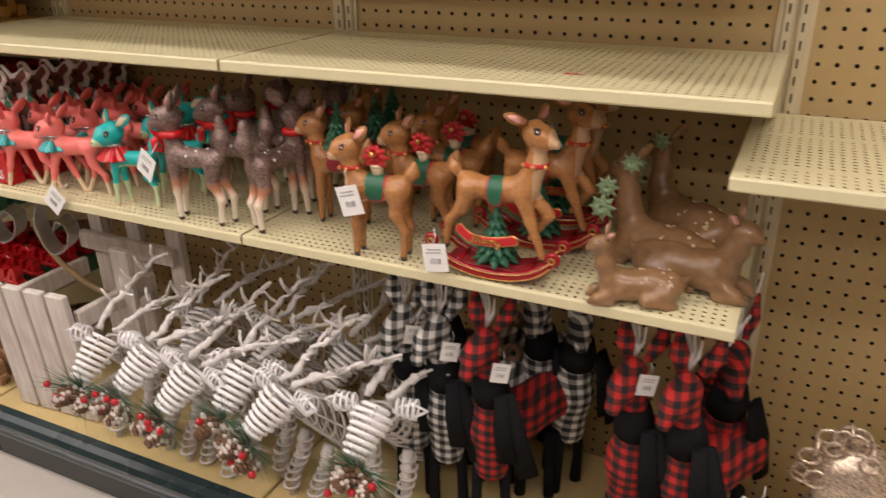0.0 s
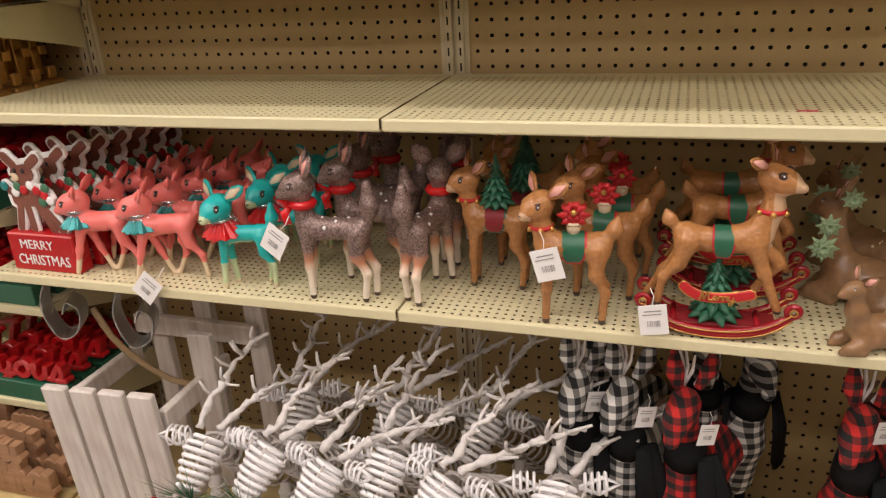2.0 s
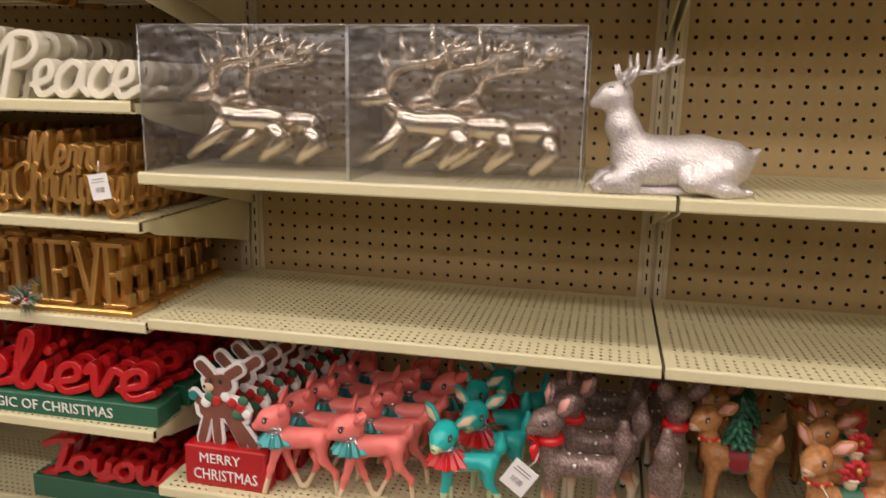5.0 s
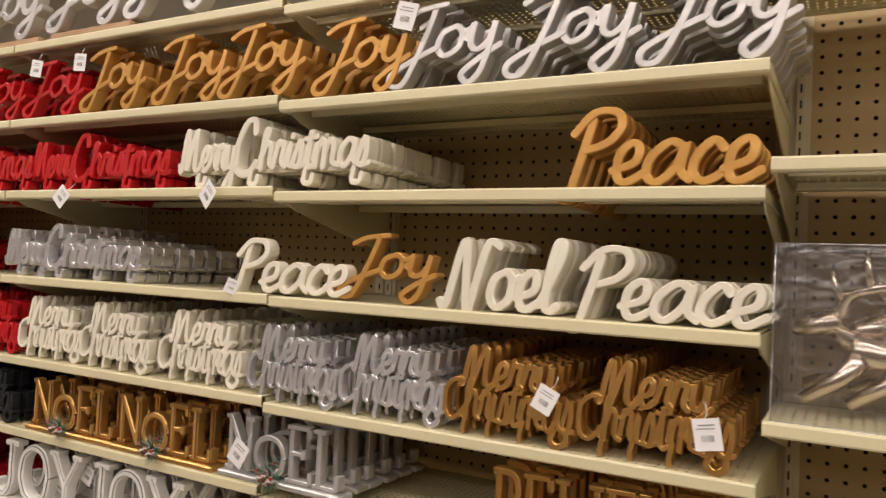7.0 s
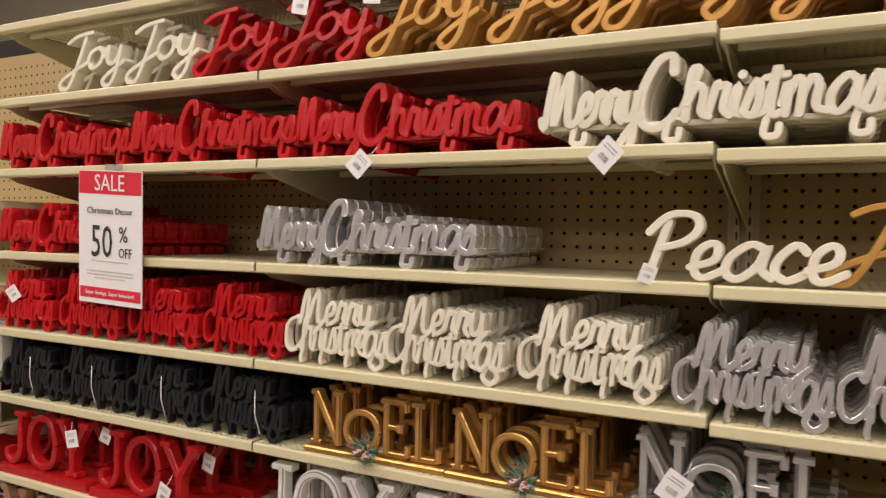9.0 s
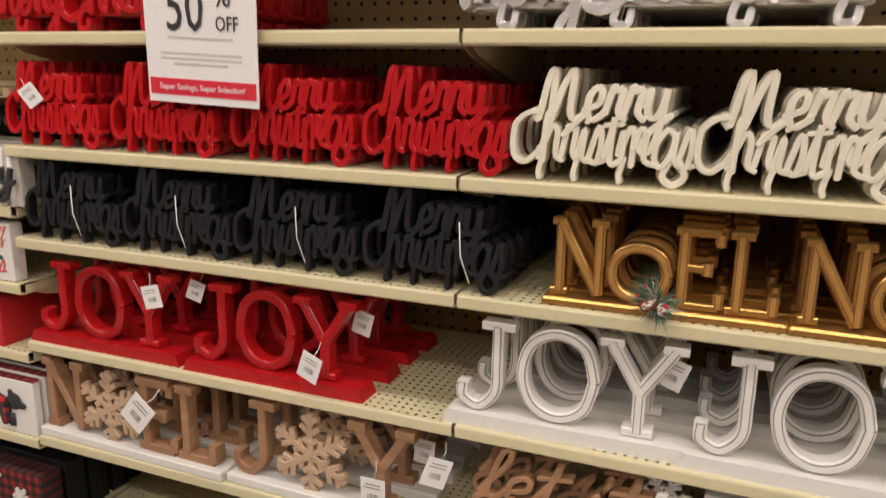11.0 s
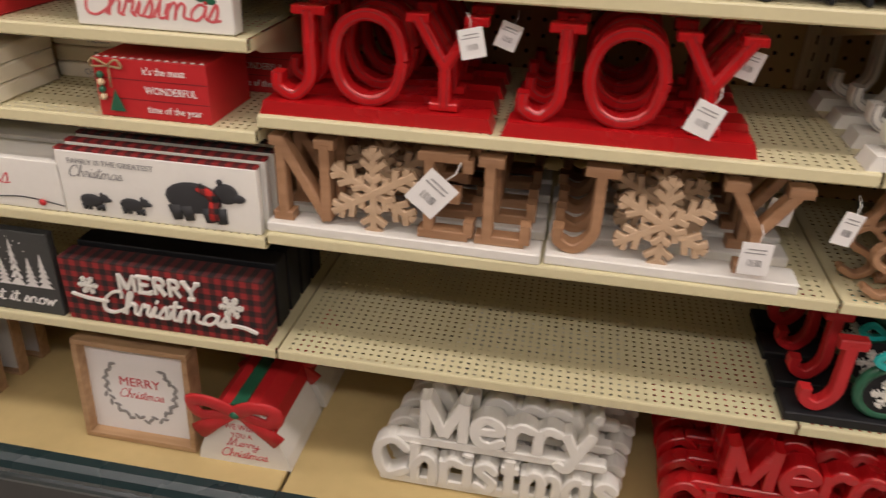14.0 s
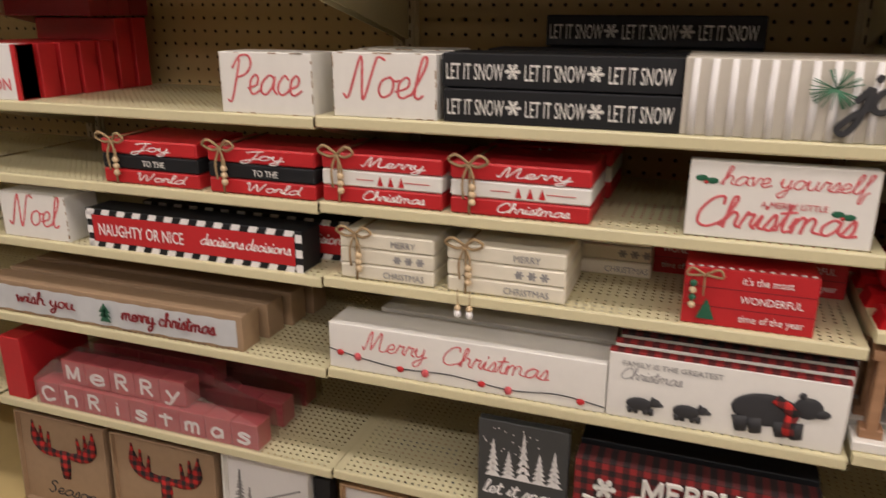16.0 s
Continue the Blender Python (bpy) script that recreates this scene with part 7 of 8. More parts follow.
# family of lying deer with leaf garlands
def lying_deer(s, L, key, y=0.0, up=1.0, x=0.0, spots=False):
    """A deer lying on folded legs, L long, in one smooth skin."""
    limbs = []
    chain(limbs, [(0.36, 0, 0.2), (0.15, 0, 0.2), (-0.1, 0, 0.2), (-0.26, 0, 0.22)], [0.16, 0.18, 0.17, 0.14])
    chain(limbs, [(-0.26, 0, 0.28), (-0.34, 0, 0.44), (-0.37, 0, 0.72 * up)], [0.13, 0.1, 0.07])
    chain(limbs, [(-0.375, 0, 0.76 * up), (-0.43, 0, 0.75 * up), (-0.53, 0, 0.69 * up)], [0.088, 0.075, 0.034])
    chain(limbs, [(0.5, 0, 0.24), (0.56, 0, 0.3)], [0.04, 0.02])
    for sg in (-1, 1):
        chain(limbs, [(0.3, sg * 0.12, 0.16), (0.1, sg * 0.19, 0.1), (0.3, sg * 0.2, 0.035), (0.42, sg * 0.18, 0.03)], [0.12, 0.06, 0.035, 0.03])
        chain(limbs, [(-0.22, sg * 0.1, 0.15), (-0.42, sg * 0.12, 0.08), (-0.28, sg * 0.13, 0.035), (-0.5, sg * 0.1, 0.032)], [0.09, 0.05, 0.034, 0.028])
    limbs = [((x + p[0] * L, y + p[1] * L, p[2] * L), a * L, (x + q[0] * L, y + q[1] * L, q[2] * L), b * L) for p, a, q, b in limbs]
    sculpt(s, limbs, key, 0.019 * L if L > 0.16 else 0.022 * L, 0.06 * L)
    head_parts(s, (x - 0.375 * L, y, 0.77 * up * L), L * 0.95, 0, key, "earpink" if key == "fawn2" else key, 0.45)
    if spots:
        rs = random.Random(4)
        for k in range(22):
            a, q = rs.uniform(0.25, 2.9), rs.uniform(0.0, 0.4)
            s.blob((x + q * L, y + 0.178 * L * math.cos(a), (0.2 + 0.178 * math.sin(a)) * L), (0.014 * L, 0.014 * L, 0.014 * L), "tan", 6, 4)
    return s


def rosette(s, p, r, key, seed=0):
    for lay in range(3):
        for k in range(8):
            a = 2 * math.pi * (k + lay * 0.4) / 8
            q = r * (1 - 0.28 * lay)
            s.tube([p, (p[0] + q * 0.6 * math.cos(a), p[1] - 0.004 - 0.003 * lay, p[2] + q * 0.6 * math.sin(a)), (p[0] + q * math.cos(a), p[1] - 0.002 - 0.004 * lay, p[2] + q * math.sin(a))], [0.002, r * 0.2, 0.001], key, 5, 0.4, side=(0, 1, 0))


M["sage"] = mat("sage_succulent_leaf", (0.30, 0.42, 0.24), 0.5, 0, 0.15, 60, 0.05)
s = lying_deer(Shape(), 0.215, "fawn2", 0.0, 1.0, 0.0, True)
s.moved(Matrix.Rotation(radians(-25), 4, "Z"))
rosette(s, (-0.095, -0.04, 0.115), 0.024, "sage")
rosette(s, (-0.09, -0.036, 0.15), 0.02, "sage")
rosette(s, (-0.058, -0.014, 0.188), 0.018, "sage")
big = figure("lying_deer", 0.768, 0.17, DZ, 0, s, "glossy brown lying deer figurine with a sage leaf garland", "lying deer figurines")
copy_thing(big, pose(0.79, 0.31, DZ, 0, 0, -10))
s = lying_deer(Shape(), 0.145, "fawn2", 0.0, 0.9, 0.0, True)
s.moved(Matrix.Rotation(radians(20), 4, "Z"))
figure("lying_deer", 0.755, 0.035, DZ, 0, s, "small tan lying fawn figurine at the shelf's front", "lying deer figurines")
s = lying_deer(Shape(), 0.19, "fawn2", 0.0, 0.8)
figure("lying_deer", 0.81, 0.09, DZ, 0, s, "brown lying fawn figurine behind the small one", "lying deer figurines").matrix_basis = pose(0.825, 0.12, DZ, 0, 0, 170)


# flat deer cut-outs on red Merry Christmas bases
def cutout(m, label, group):
    t = thing("deer_cutout", m, label, "cut-out figure", group, Shape().box(0, 0.172, 0, 0.04, 0, 0.082, "red", 0.003))
    q = typed("MERRY", 0.028, "paper", "CENTER", 0.0004, 1.0)
    q.moved(Matrix.Translation((0.075, -0.001, 0.05)))
    part("lettering", q, t, "white printed capitals")
    q = typed("CHRISTMAS", 0.032, "paper", "CENTER", 0.0004, 0.8)
    q.moved(Matrix.Translation((0.086, -0.001, 0.015)))
    part("lettering", q, t, "white printed capitals")
    for key, k, y0, y1 in (("paper", 1.0, 0.016, 0.024), ("cutbrown", 0.62, 0.0145, 0.0165)):
        s = Shape()
        band(s, smooth_line([(0.045, 0.152), (0.08, 0.156), (0.108, 0.15)]), 0.031 * k, y0, y1, key)
        band(s, [(0.072, 0.165), (0.07, 0.2)], 0.026 * k, y0, y1, key)
        band(s, [(0.058, 0.204), (0.082, 0.208)], 0.029 * k, y0, y1, key)
        for a, b, wd in (((0.045, 0.14), (0.03, 0.088), 0.0135), ((0.062, 0.14), (0.064, 0.088), 0.0135), ((0.1, 0.14), (0.138, 0.088), 0.0135), ((0.088, 0.14), (0.116, 0.088), 0.0135), ((0.052, 0.222), (0.034, 0.24), 0.016), ((0.092, 0.224), (0.112, 0.238), 0.016), ((0.03, 0.165), (0.016, 0.18), 0.012)):
            band(s, [a, b], wd * k, y0, y1, key)
        if k < 1:
            s.blob((0.05, 0.0135, 0.198), (0.012, 0.002, 0.009), "tan", 10, 6)
            s.blob((0.043, 0.0125, 0.199), (0.0035, 0.002, 0.003), "ink", 8, 6)
            for ex in (0.056, 0.076):
                s.blob((ex, 0.0125, 0.212), (0.004, 0.002, 0.005), "ink", 8, 6)
        part("cut_deer" if k == 1 else "deer_print", s, t, "white bordered wooden deer outline" if k == 1 else "brown printed deer")
    s = Shape()
    for x, z, key in ((0.098, 0.172, "redmatte"), (0.116, 0.162, "redmatte"), (0.108, 0.148, "needle"), (0.122, 0.178, "needle"), (0.086, 0.182, "paper"), (0.128, 0.152, "paper"), (0.018, 0.178, "tealfab"), (0.052, 0.178, "needle"), (0.066, 0.172, "redmatte"), (0.044, 0.166, "paper")):
        s.blob((x, 0.013, z), (0.011, 0.002, 0.01), key, 8, 6)
    part("flower_print", s, t, "printed red flowers and leaves")
    return t


deep_rows(cutout, (-0.868,), 0.025, DZ, 8, 0.05, "white edged wooden deer cut-out on a red Merry Christmas base", "deer cut-outs", seed=50, x_step=0.012)

# ---- white slatted crate with a taller back, rope handle ----
t = thing("slatted_crate", pose(-0.83, 0.0, 0.163), "whitewashed slatted wooden crate with a tall back and rope", "crate")
for k in range(4):
    s = Shape().box(0, 0.058, 0, 0.02, 0, 0.37, "whitewash", 0.003)
    part("front_slat", s, t, "", pose(0.004 + k * 0.07, -0.02 + 0.005 * k, 0.004, 3, 0, 4))
for z in (0.27, 0.05):
    for x in (0.0, 0.255):
        part("side_rail", Shape().box(0, 0.02, 0, 0.25, 0, 0.05, "whitewash", 0.003), t, "", pose(x, 0.012, z))
for x, h in ((0.05, 0.55), (0.19, 0.56), (0.33, 0.5)):
    part("back_post", Shape().box(0, 0.05, 0, 0.025, 0, h, "whitewash", 0.003), t, "", pose(x, 0.265, 0.002))
part("cross_rail", Shape().box(0, 0.34, 0, 0.022, 0, 0.05, "whitewash", 0.003), t, "", pose(0.03, 0.24, 0.36))
part("inner_slat", Shape().box(0, 0.06, 0, 0.02, 0, 0.42, "whitewash", 0.003), t, "", pose(0.25, 0.15, 0.01))
s = Shape().tube(smooth_line([(0.06, 0.1, 0.5), (0.12, 0.09, 0.42), (0.2, 0.11, 0.34), (0.26, 0.14, 0.3)]), 0.007, "rope", 8, wob=0.12)
part("rope_handle", s, t, "jute rope")
# clear plastic spiral hangers under the shelf lip
for x in (-0.82, -0.635):
    s = Shape()
    pts = smooth_line([(0.05, 0.06), (0.02, 0.05), (0.0, 0.0), (0.025, -0.06), (0.07, -0.05), (0.085, -0.01), (0.06, 0.01), (0.045, -0.01)])
    pts = [(0.85 * p[0], 1.15 * p[1]) for p in pts]
    band(s, pts, 0.0016, -0.028, 0.028, "clearstrip")
    thing("shelf_talker", pose(x, 0.03, DZ - 0.085, 0, 0, 25), "clear plastic spiral strip hanging under the shelf", "plastic hanger", "spiral hangers", s)
for x, y, z, roll, yaw, sz in ((-0.488, -0.012, 0.81, 42, 0, 1.0), (-0.205, -0.004, 0.925, 32, -10, 1.0), (0.258, -0.012, 0.925, -16, 0, 0.95), (0.425, -0.012, 0.845, -8, 5, 0.9)):
    price_tag(x, y, z, roll, yaw, 0, sz * 1.25)


# ---- white wicker reindeer on the base deck ----
def wicker_deer(seed):
    r = random.Random(seed)
    s = Shape()
    # head: a coil of canes that narrows to the muzzle, leaning out over the deck's edge
    for k in range(8):
        f = k / 7
        rr = 0.046 * (1 - 0.5 * f) * (0.62 if k == 0 else 0.9 if k == 1 else 1)
        s.ring((0.0015 * math.sin(9 * k), 0, -0.098 * f), rr * (1 + 0.04 * math.sin(5 * k + seed)), 0.0048, "wicker", "z", 14, 5, rr * 0.92)
    for k in range(5):
        a = 2 * math.pi * k / 5
        # ribs inside the head take the shade-toned wicker
        s.tube([(0.044 * math.cos(a), 0.04 * math.sin(a), 0), (0.021 * math.cos(a), 0.019 * math.sin(a), -0.098)], 0.0026, "wickershade", 5)
    s.blob((0, 0, -0.1), (0.022, 0.02, 0.009), "wicker", 10, 6)
    s.moved(Matrix.Rotation(radians(-48), 4, "X") @ Matrix.Rotation(radians(14), 4, "Y"))
    for sg in (-1, 1):
        for q in range(4):
            e = 0.02 + q * 0.012
            s.ring((sg * (0.045 + 0.012 * q), 0.004, 0.006), 0.012 + 0.003 * q, 0.0028, "wicker", "x", 10, 4, 0.02)
        s.tube([(sg * 0.035, 0, 0.0), (sg * 0.075, 0, 0.022), (sg * 0.105, 0, 0.01), (sg * 0.07, 0, -0.014), (sg * 0.035, 0, 0.0)], 0.004, "wicker", 6)
        # antlers: knotty frosted branches
        p = [Vector((sg * 0.02, 0.01, 0.02))]
        d0 = Vector((0.6 + 0.2 * sg, 0.5, 0.62 - 0.1 * sg))
        for k in range(7):
            d = (d0 + Vector((r.uniform(-.22, .22), r.uniform(-.2, .2), r.uniform(-.25, .2) - 0.05 * k))).normalized()
            p.append(p[-1] + d * 0.035)
        fine = [p[0].lerp(p[0], 0)]
        for k in range(1, len(p)):
            for q in (0.25, 0.5, 0.75, 1.0):
                fine.append(p[k - 1].lerp(p[k], q) + Vector((r.uniform(-1, 1), r.uniform(-1, 1), r.uniform(-1, 1))) * 0.0022)
        s.tube(fine, [(0.0082 - 0.0042 * i / len(fine)) * r.uniform(0.75, 1.35) for i in range(len(fine))], "twig", 7, wob=0.4, seed=seed)
        for k in (2, 3, 4, 5, 6, 3, 5):
            e = Vector((r.uniform(-.8, .9), r.uniform(-.5, .4), r.uniform(.1, 1))).normalized()
            s.tube([p[k], p[k] + e * 0.022, p[k] + (e + Vector((0.2, 0, .1))) * 0.045], [0.0042, 0.0036, 0.0026], "twig", 5, wob=0.4, seed=k)
    # neck and body of canes, then folded front legs, in the greyer shaded wicker
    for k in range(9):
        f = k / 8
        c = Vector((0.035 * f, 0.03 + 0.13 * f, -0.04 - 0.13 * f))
        s.ring(c, 0.034 + 0.036 * f, 0.0036, "wickershade", "y", 14, 5, 0.036 + 0.044 * f)
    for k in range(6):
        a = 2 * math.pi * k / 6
        s.tube([(0.036 * math.cos(a), 0.03, -0.04 + 0.04 * math.sin(a)), (0.035 + 0.07 * math.cos(a), 0.16, -0.17 + 0.08 * math.sin(a))], 0.003, "wickershade", 5)
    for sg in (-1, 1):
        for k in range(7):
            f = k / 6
            s.ring((sg * 0.04 + 0.005 * math.sin(k), 0.07 - 0.05 * f, -0.17 - 0.10 * f), 0.017, 0.0035, "wickershade", "z", 12, 5)
        s.tube([(sg * 0.04, 0.07, -0.15), (sg * 0.04, 0.02, -0.3)], [0.012, 0.01], "wickershade", 8)
    return s


WICK = [wicker_deer(sd) for sd in (1, 2, 3)]
WICKM = [w.mesh("wicker_deer") for w in WICK]
spots = [(-0.428, -0.025, 0.460, 10), (-0.283, -0.025, 0.462, -8), (-0.156, -0.03, 0.447, -12), (-0.04, 0.01, 0.466, 5), (0.085, -0.03, 0.458, -16), (0.285, 0.0, 0.462, 12),
         (-0.33, 0.2, 0.44, 20), (-0.1, 0.21, 0.44, 0), (0.1, 0.22, 0.43, -10)]
for i, (x, y, z, w) in enumerate(spots):
    t = new("wicker_reindeer", WICKM[i % 3])
    t.matrix_basis = pose(x, y, z, 0, 0, w)
    tagged(t, "white wicker reindeer with twig antlers and a pine sprig", "reindeer figure", "wicker reindeer")
    if y < 0.1:
        sprig(t, -0.012, -0.082, -0.088, 0.082, i)


# ---- plaid fabric reindeer ----
def plaid_deer(key, H=0.5):
    """A soft standing reindeer seen from the front: long neck, felt scarf and thin black legs."""
    s = Shape()
    limbs = []
    chain(limbs, [(0.11, 0.12, 0.25), (0.05, 0.05, 0.25), (0.0, 0.0, 0.25)], [0.052, 0.05, 0.04])
    chain(limbs, [(0.0, 0.0, 0.16), (0.0, -0.005, 0.26), (-0.004, -0.018, 0.36), (-0.012, -0.024, 0.44)], [0.036, 0.042, 0.028, 0.022])
    chain(limbs, [(-0.014, -0.028, 0.464), (-0.032, -0.048, 0.446), (-0.046, -0.066, 0.412)], [0.026, 0.021, 0.014])
    sculpt(s, limbs, key, 0.006, 0.018)
    for sg in (-1, 1):
        s.tube([(-0.008 + sg * 0.016, -0.022, 0.485), (-0.002 + sg * 0.03, -0.016, 0.52), (0.002 + sg * 0.036, -0.01, 0.565)], [0.008, 0.017, 0.004], key, 8, 0.5)
        p0 = Vector((-0.004 + sg * 0.01, -0.012, 0.485))
        for k in range(4):
            e = p0 + Vector((0.02 + sg * (0.004 + 0.014 * k), 0.01 * k, 0.06 + 0.014 * k))
            s.tube([p0, (p0 + e) / 2 + Vector((0.006, 0, 0)), e], [0.004, 0.003, 0.002], "twig", 5, wob=0.2)
        for x, y in ((0.0, 0.0), (0.09, 0.1)):
            s.tube([(x + sg * 0.026, y, 0.17), (x + sg * 0.03, y - 0.005, 0.09), (x + sg * 0.032, y, 0.0)], [0.014, 0.011, 0.013], "feltleg", 8)
    s.tube([(0.0, -0.012, 0.335), (-0.004, -0.02, 0.365), (-0.008, -0.023, 0.395)], [0.038, 0.036, 0.03], "felt", 14)
    s.tube([(0.028, -0.05, 0.365), (0.05, -0.062, 0.28), (0.075, -0.055, 0.18)], [0.016, 0.02, 0.022], "felt", 8, 0.35, side=(0, 1, 0))
    s.tube([(0.02, -0.056, 0.36), (0.024, -0.066, 0.29), (0.034, -0.066, 0.22)], [0.014, 0.018, 0.02], "felt", 8, 0.35, side=(0, 1, 0))
    rr = random.Random(1)
    for k in range(40):
        a, q = rr.uniform(0, 6.28), rr.uniform(0, 1)
        d = Vector((math.cos(a), 0.6, math.sin(a))).normalized()
        s.blob(Vector((0.115, 0.14, 0.31)) + d * 0.02, (0.009, 0.006, 0.009), "cone", 5, 4)
    return s


for key, grp, places in (("plaidw", "white plaid reindeer", ((0.305, 0.12, 25), (0.39, 0.11, 15), (0.33, 0.26, 10), (0.6, 0.28, 60), (0.52, 0.3, 40))), ("plaidr", "red plaid reindeer", ((0.492, 0.10, 18), (0.765, 0.11, 15), (0.858, 0.10, 10), (0.9, 0.24, 50)))):
    s = plaid_deer(key)
    first = None
    for x, y, w in places:
        m = pose(x, y, 0.163, 0, 0, w)
        if first is None:
            first = figure("plaid_reindeer", 0, 0, 0, 0, s, ("white" if key == "plaidw" else "red") + " and black plaid fabric reindeer with a black felt scarf", grp)
            first.matrix_basis = m
        else:
            copy_thing(first, m)
for x, y, z in ((0.34, 0.07, 0.625), (0.428, 0.05, 0.62), (0.53, 0.05, 0.60), (0.79, 0.06, 0.64)):
    price_tag(x, y, z, 10, 30, 0, 0.9)

# ---- rose gold glitter figure in the neighbouring bay ----
s = Shape()
r = random.Random(6)
for k in range(70):
    a, b = r.uniform(0, 6.28), r.uniform(-1.2, 1.4)
    c = Vector((0.075 * math.cos(a) * math.cos(b), 0.06 * math.sin(a) * math.cos(b), 0.09 * math.sin(b) + 0.30))
    s.ring(c, r.uniform(0.01, 0.02), 0.003, "rosegold", r.choice("xyz"), 8, 4)
s.blob((0, 0, 0.3), (0.06, 0.045, 0.075), "rosegold", 12, 8)
s.tube([(0, 0, 0.24), (0.02, 0.02, 0.12), (0.02, 0.03, -0.042)], [0.07, 0.09, 0.1], "rosegold", 12)
thing("glitter_figure", pose(1.115, 0.08, 0.205), "rose gold glitter wire figure on the base deck", "figure", "", s)
price_tag(0.985, 0.06, 0.44, 25, 10, 0, 1.3)

# ---- clear boxes with champagne reindeer, silver and ivory deer above ----
ZB = Z12["box"]


def antlers(s, p, h, key, spread=0.3):
    for sg in (-1, 1):
        pts = smooth_line([p, (p[0] + 0.1 * h, p[1] + sg * spread * h * 0.4, p[2] + 0.35 * h), (p[0] + 0.5 * h, p[1] + sg * spread * h, p[2] + 0.55 * h), (p[0] + 0.75 * h, p[1] + sg * spread * h * 1.1, p[2] + 1.0 * h)], 3)
        s.tube(pts, [0.05 * h * (1 - 0.06 * i) for i in range(len(pts))], key, 7)
        for f, dx in ((3, -0.15), (5, 0.02), (7, 0.35)):
            q = Vector(pts[min(f, len(pts) - 1)])
            s.tube([q, q + Vector((dx * h, 0, 0.2 * h)), q + Vector((dx * 1.2 * h, sg * 0.03 * h, 0.38 * h))], [0.04 * h, 0.034 * h, 0.015 * h], key, 6)


def swept_antlers(s, p, h, key, spread=0.35):
    """Broad antlers whose beams sweep back over the body, with upright tines."""
    for sg in (-1, 1):
        def at(x, z, w):
            return (p[0] + x * h, p[1] + sg * spread * w * h, p[2] + z * h)
        beam = smooth_line([at(0, 0, 0.1), at(0.12, 0.3, 0.5), at(0.5, 0.42, 1.0), at(0.95, 0.5, 1.15), at(1.25, 0.85, 1.1)], 3)
        s.tube(beam, [0.085 * h * (1 - 0.045 * i) for i in range(len(beam))], key, 7)
        for i, dx, dz in ((2, -0.16, 0.42), (5, -0.05, 0.5), (8, 0.02, 0.55), (10, 0.32, 0.14)):
            q = Vector(beam[min(i, len(beam) - 1)])
            s.tube([q, q + Vector((dx * 0.7 * h, 0, dz * 0.5 * h)), q + Vector((dx * h, sg * 0.04 * h, dz * h))], [0.07 * h, 0.06 * h, 0.03 * h], key, 6)


def leaping(s, x, y, z, k):
    n = len(s.v)
    s.tube(smooth_line([(0.055, 0, 0.05), (0.03, 0, 0.06), (-0.02, 0, 0.06), (-0.05, 0, 0.068)], 3), [0.008, 0.016, 0.02, 0.021, 0.02, 0.018, 0.018, 0.02, 0.019, 0.013], "champagne", 10)
    s.tube([(-0.04, 0, 0.065), (-0.06, 0, 0.085), (-0.068, 0, 0.098)], [0.014, 0.011, 0.01], "champagne", 8)
    s.tube([(-0.06, 0, 0.1), (-0.085, 0, 0.093), (-0.112, 0, 0.084)], [0.017, 0.0135, 0.008], "champagne", 8)
    swept_antlers(s, (-0.062, 0, 0.104), 0.088, "champagne")
    for sg in (-1, 1):
        s.tube([(-0.04, sg * 0.01, 0.055), (-0.06, sg * 0.012, 0.03), (-0.1, sg * 0.016, 0.01 + 0.008 * sg)], [0.014, 0.0105, 0.0075], "champagne", 7)
        s.tube([(0.04, sg * 0.01, 0.05), (0.05, sg * 0.012, 0.028), (0.018, sg * 0.016, 0.0)], [0.018, 0.0125, 0.0075], "champagne", 7)
    for i in range(n, len(s.v)):
        p = s.v[i]
        s.v[i] = (x + p[0] * k, y + p[1] * k, z + p[2] * k)


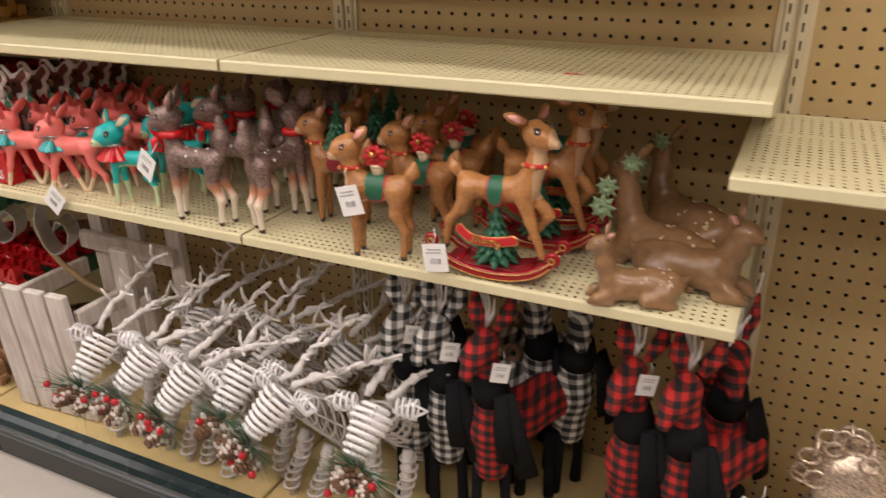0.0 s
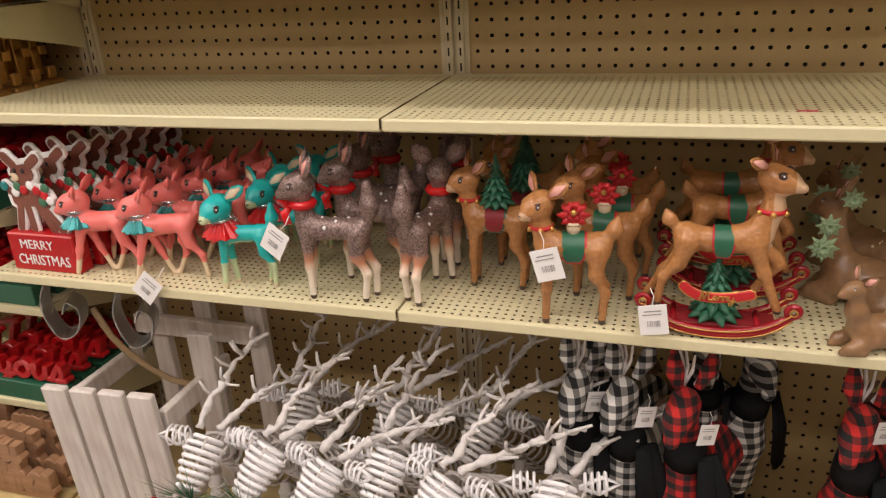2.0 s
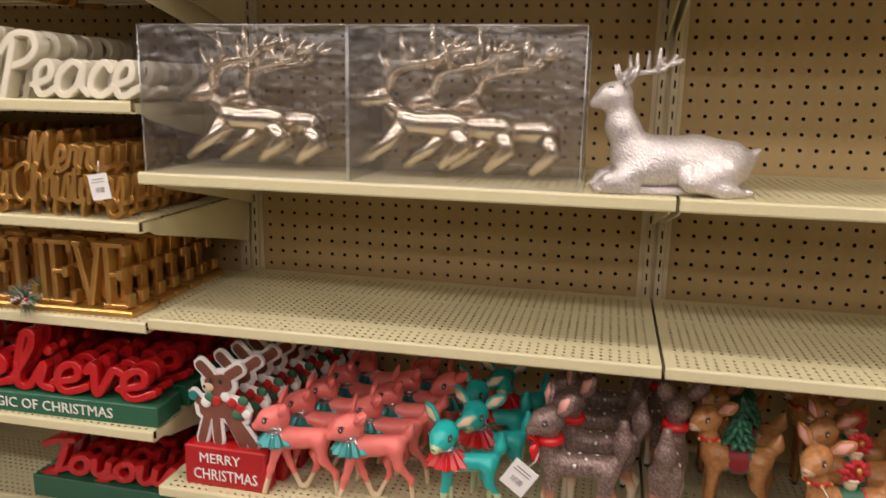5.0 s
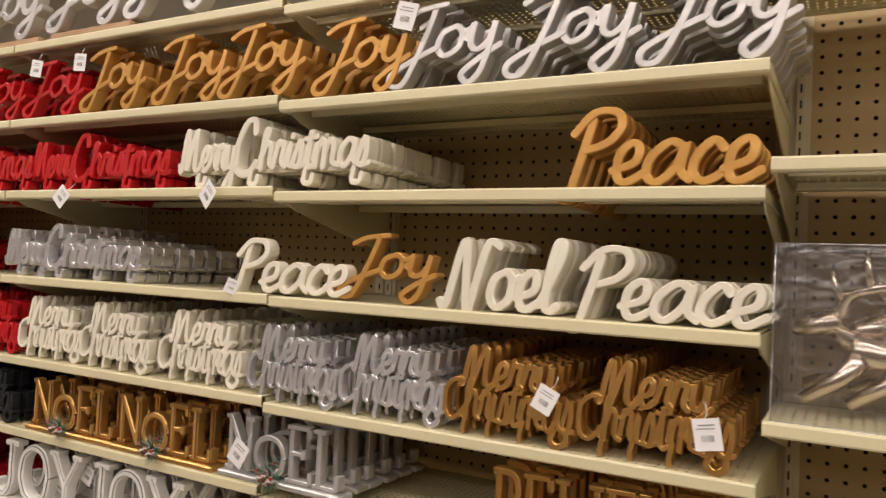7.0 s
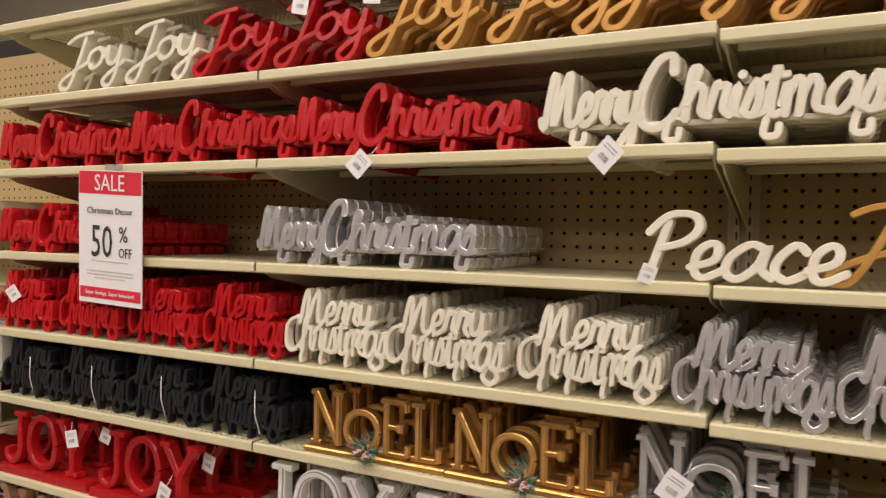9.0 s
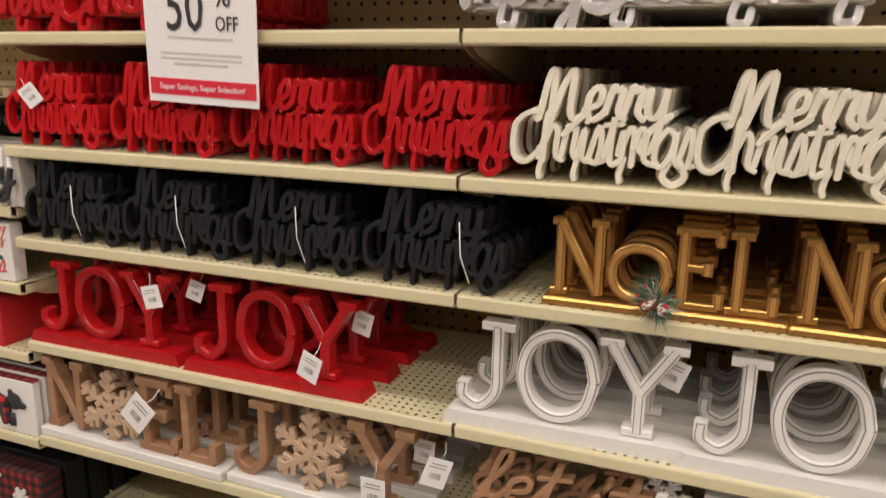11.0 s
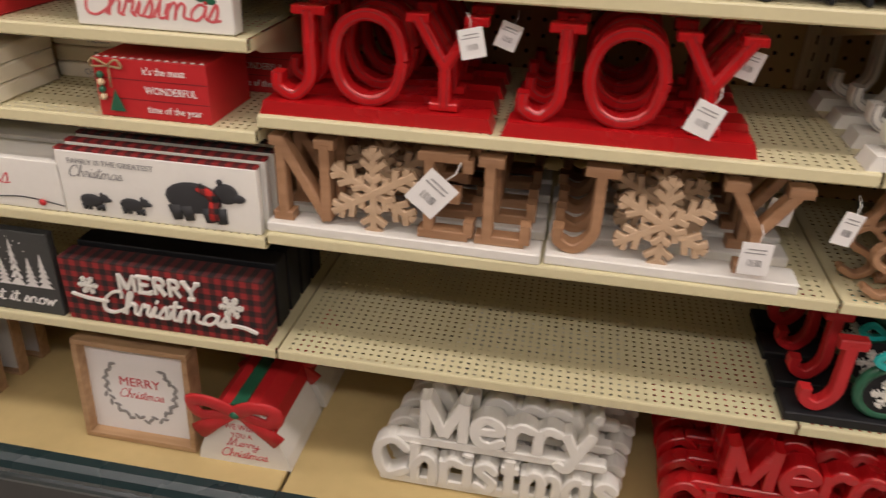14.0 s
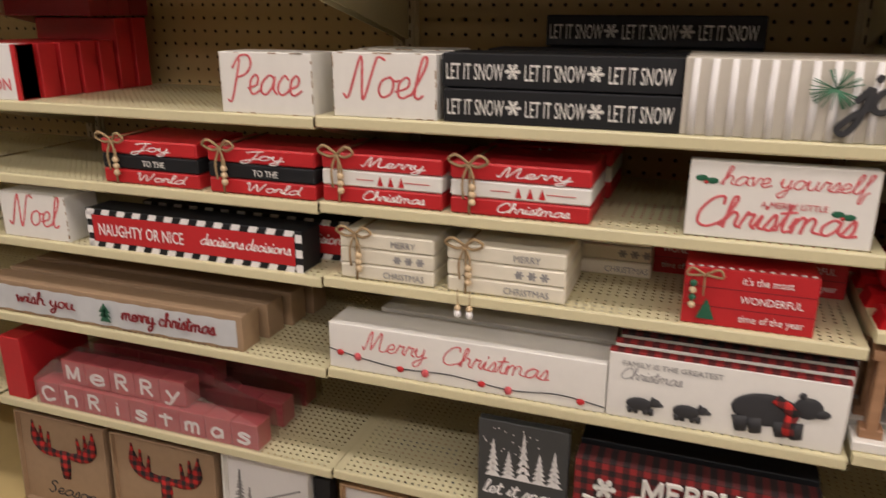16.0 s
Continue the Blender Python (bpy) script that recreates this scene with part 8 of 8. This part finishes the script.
def clear_box(x0, x1, nd, label):
    w, h, d = x1 - x0, 0.25, 0.2
    t = new("clear_box")
    t.matrix_basis = pose(x0, 0.012, ZB)
    tagged(t, label, "clear box", "clear reindeer boxes")
    for q in ((0, w, 0, 0.0012, 0, h), (0, w, d - 0.0012, d, 0, h), (0, 0.0012, 0.0012, d - 0.0012, 0, h), (w - 0.0012, w, 0.0012, d - 0.0012, 0, h), (0.0012, w - 0.0012, 0.0012, d - 0.0012, h - 0.0012, h)):
        ob = part("clear_panel", Shape().box(*q, "clear"), t, "clear acrylic panel")
        ob.visible_shadow = False
    s = Shape()
    for y in (0.0, d):
        for a, b in (((0, y, 0), (w, y, 0)), ((0, y, h), (w, y, h)), ((0, y, 0), (0, y, h)), ((w, y, 0), (w, y, h))):
            s.tube([a, b], 0.0011, "clearstrip", 5)
    part("folded_edge", s, t, "folded plastic edges")
    for k in range(nd):
        s = Shape()
        leaping(s, w * (0.42 + 0.16 * k) if nd < 3 else w * (0.3 + 0.2 * k), 0.1 + 0.02 * k, 0.022 - 0.005 * k, 1.22)
        part("metal_reindeer", s, t, "shiny champagne metal reindeer")
    return t


clear_box(-0.902, -0.528, 2, "clear plastic box holding champagne metal reindeer")
clear_box(-0.525, -0.148, 3, "clear plastic box holding three champagne reindeer")
s = lying_deer(Shape(), 0.235, "silvglit", 0.0, 0.84)
swept_antlers(s, (-0.088, 0, 0.158), 0.06, "silvglit", 0.6)
s.box(-0.12, 0.12, -0.035, 0.035, 0.0, 0.012, "silvglit", 0.004)
figure("lying_reindeer", 0.0, 0.06, ZB, 0, s, "silver white glitter lying reindeer figurine").matrix_basis = pose(-0.01, 0.06, ZB, 0, 0, 8)
s = lying_deer(Shape(), 0.175, "tan", 0.0, 1.0)
antlers(s, (-0.062, 0, 0.148), 0.055, "beadwood", 0.5)
s.box(-0.095, 0.095, -0.035, 0.035, 0.0, 0.014, "tan", 0.004)
s.moved(Matrix.Scale(-1, 4, (1, 0, 0)))
s.f = [tuple(reversed(f)) for f in s.f]
figure("lying_reindeer", -0.485, 0.07, Z12["up"], 0, s, "ivory lying reindeer figurine with brown antlers")
price_tag(-0.49, 0.01, Z12["up"] + 0.075, 20, 0, 0, 1.4)
price_tag(-0.40, 0.03, Z12["up"] + 0.05, -20, 10, 0, 1.0)
# stray orange sticker on the empty shelf
thing("sticker", pose(0.62, 0.09, Z12["top"] + 0.0006), "torn orange sticker on the empty shelf", "sticker", "", Shape().box(-0.014, 0.014, -0.004, 0.004, 0, 0.0006, "pinkink"))
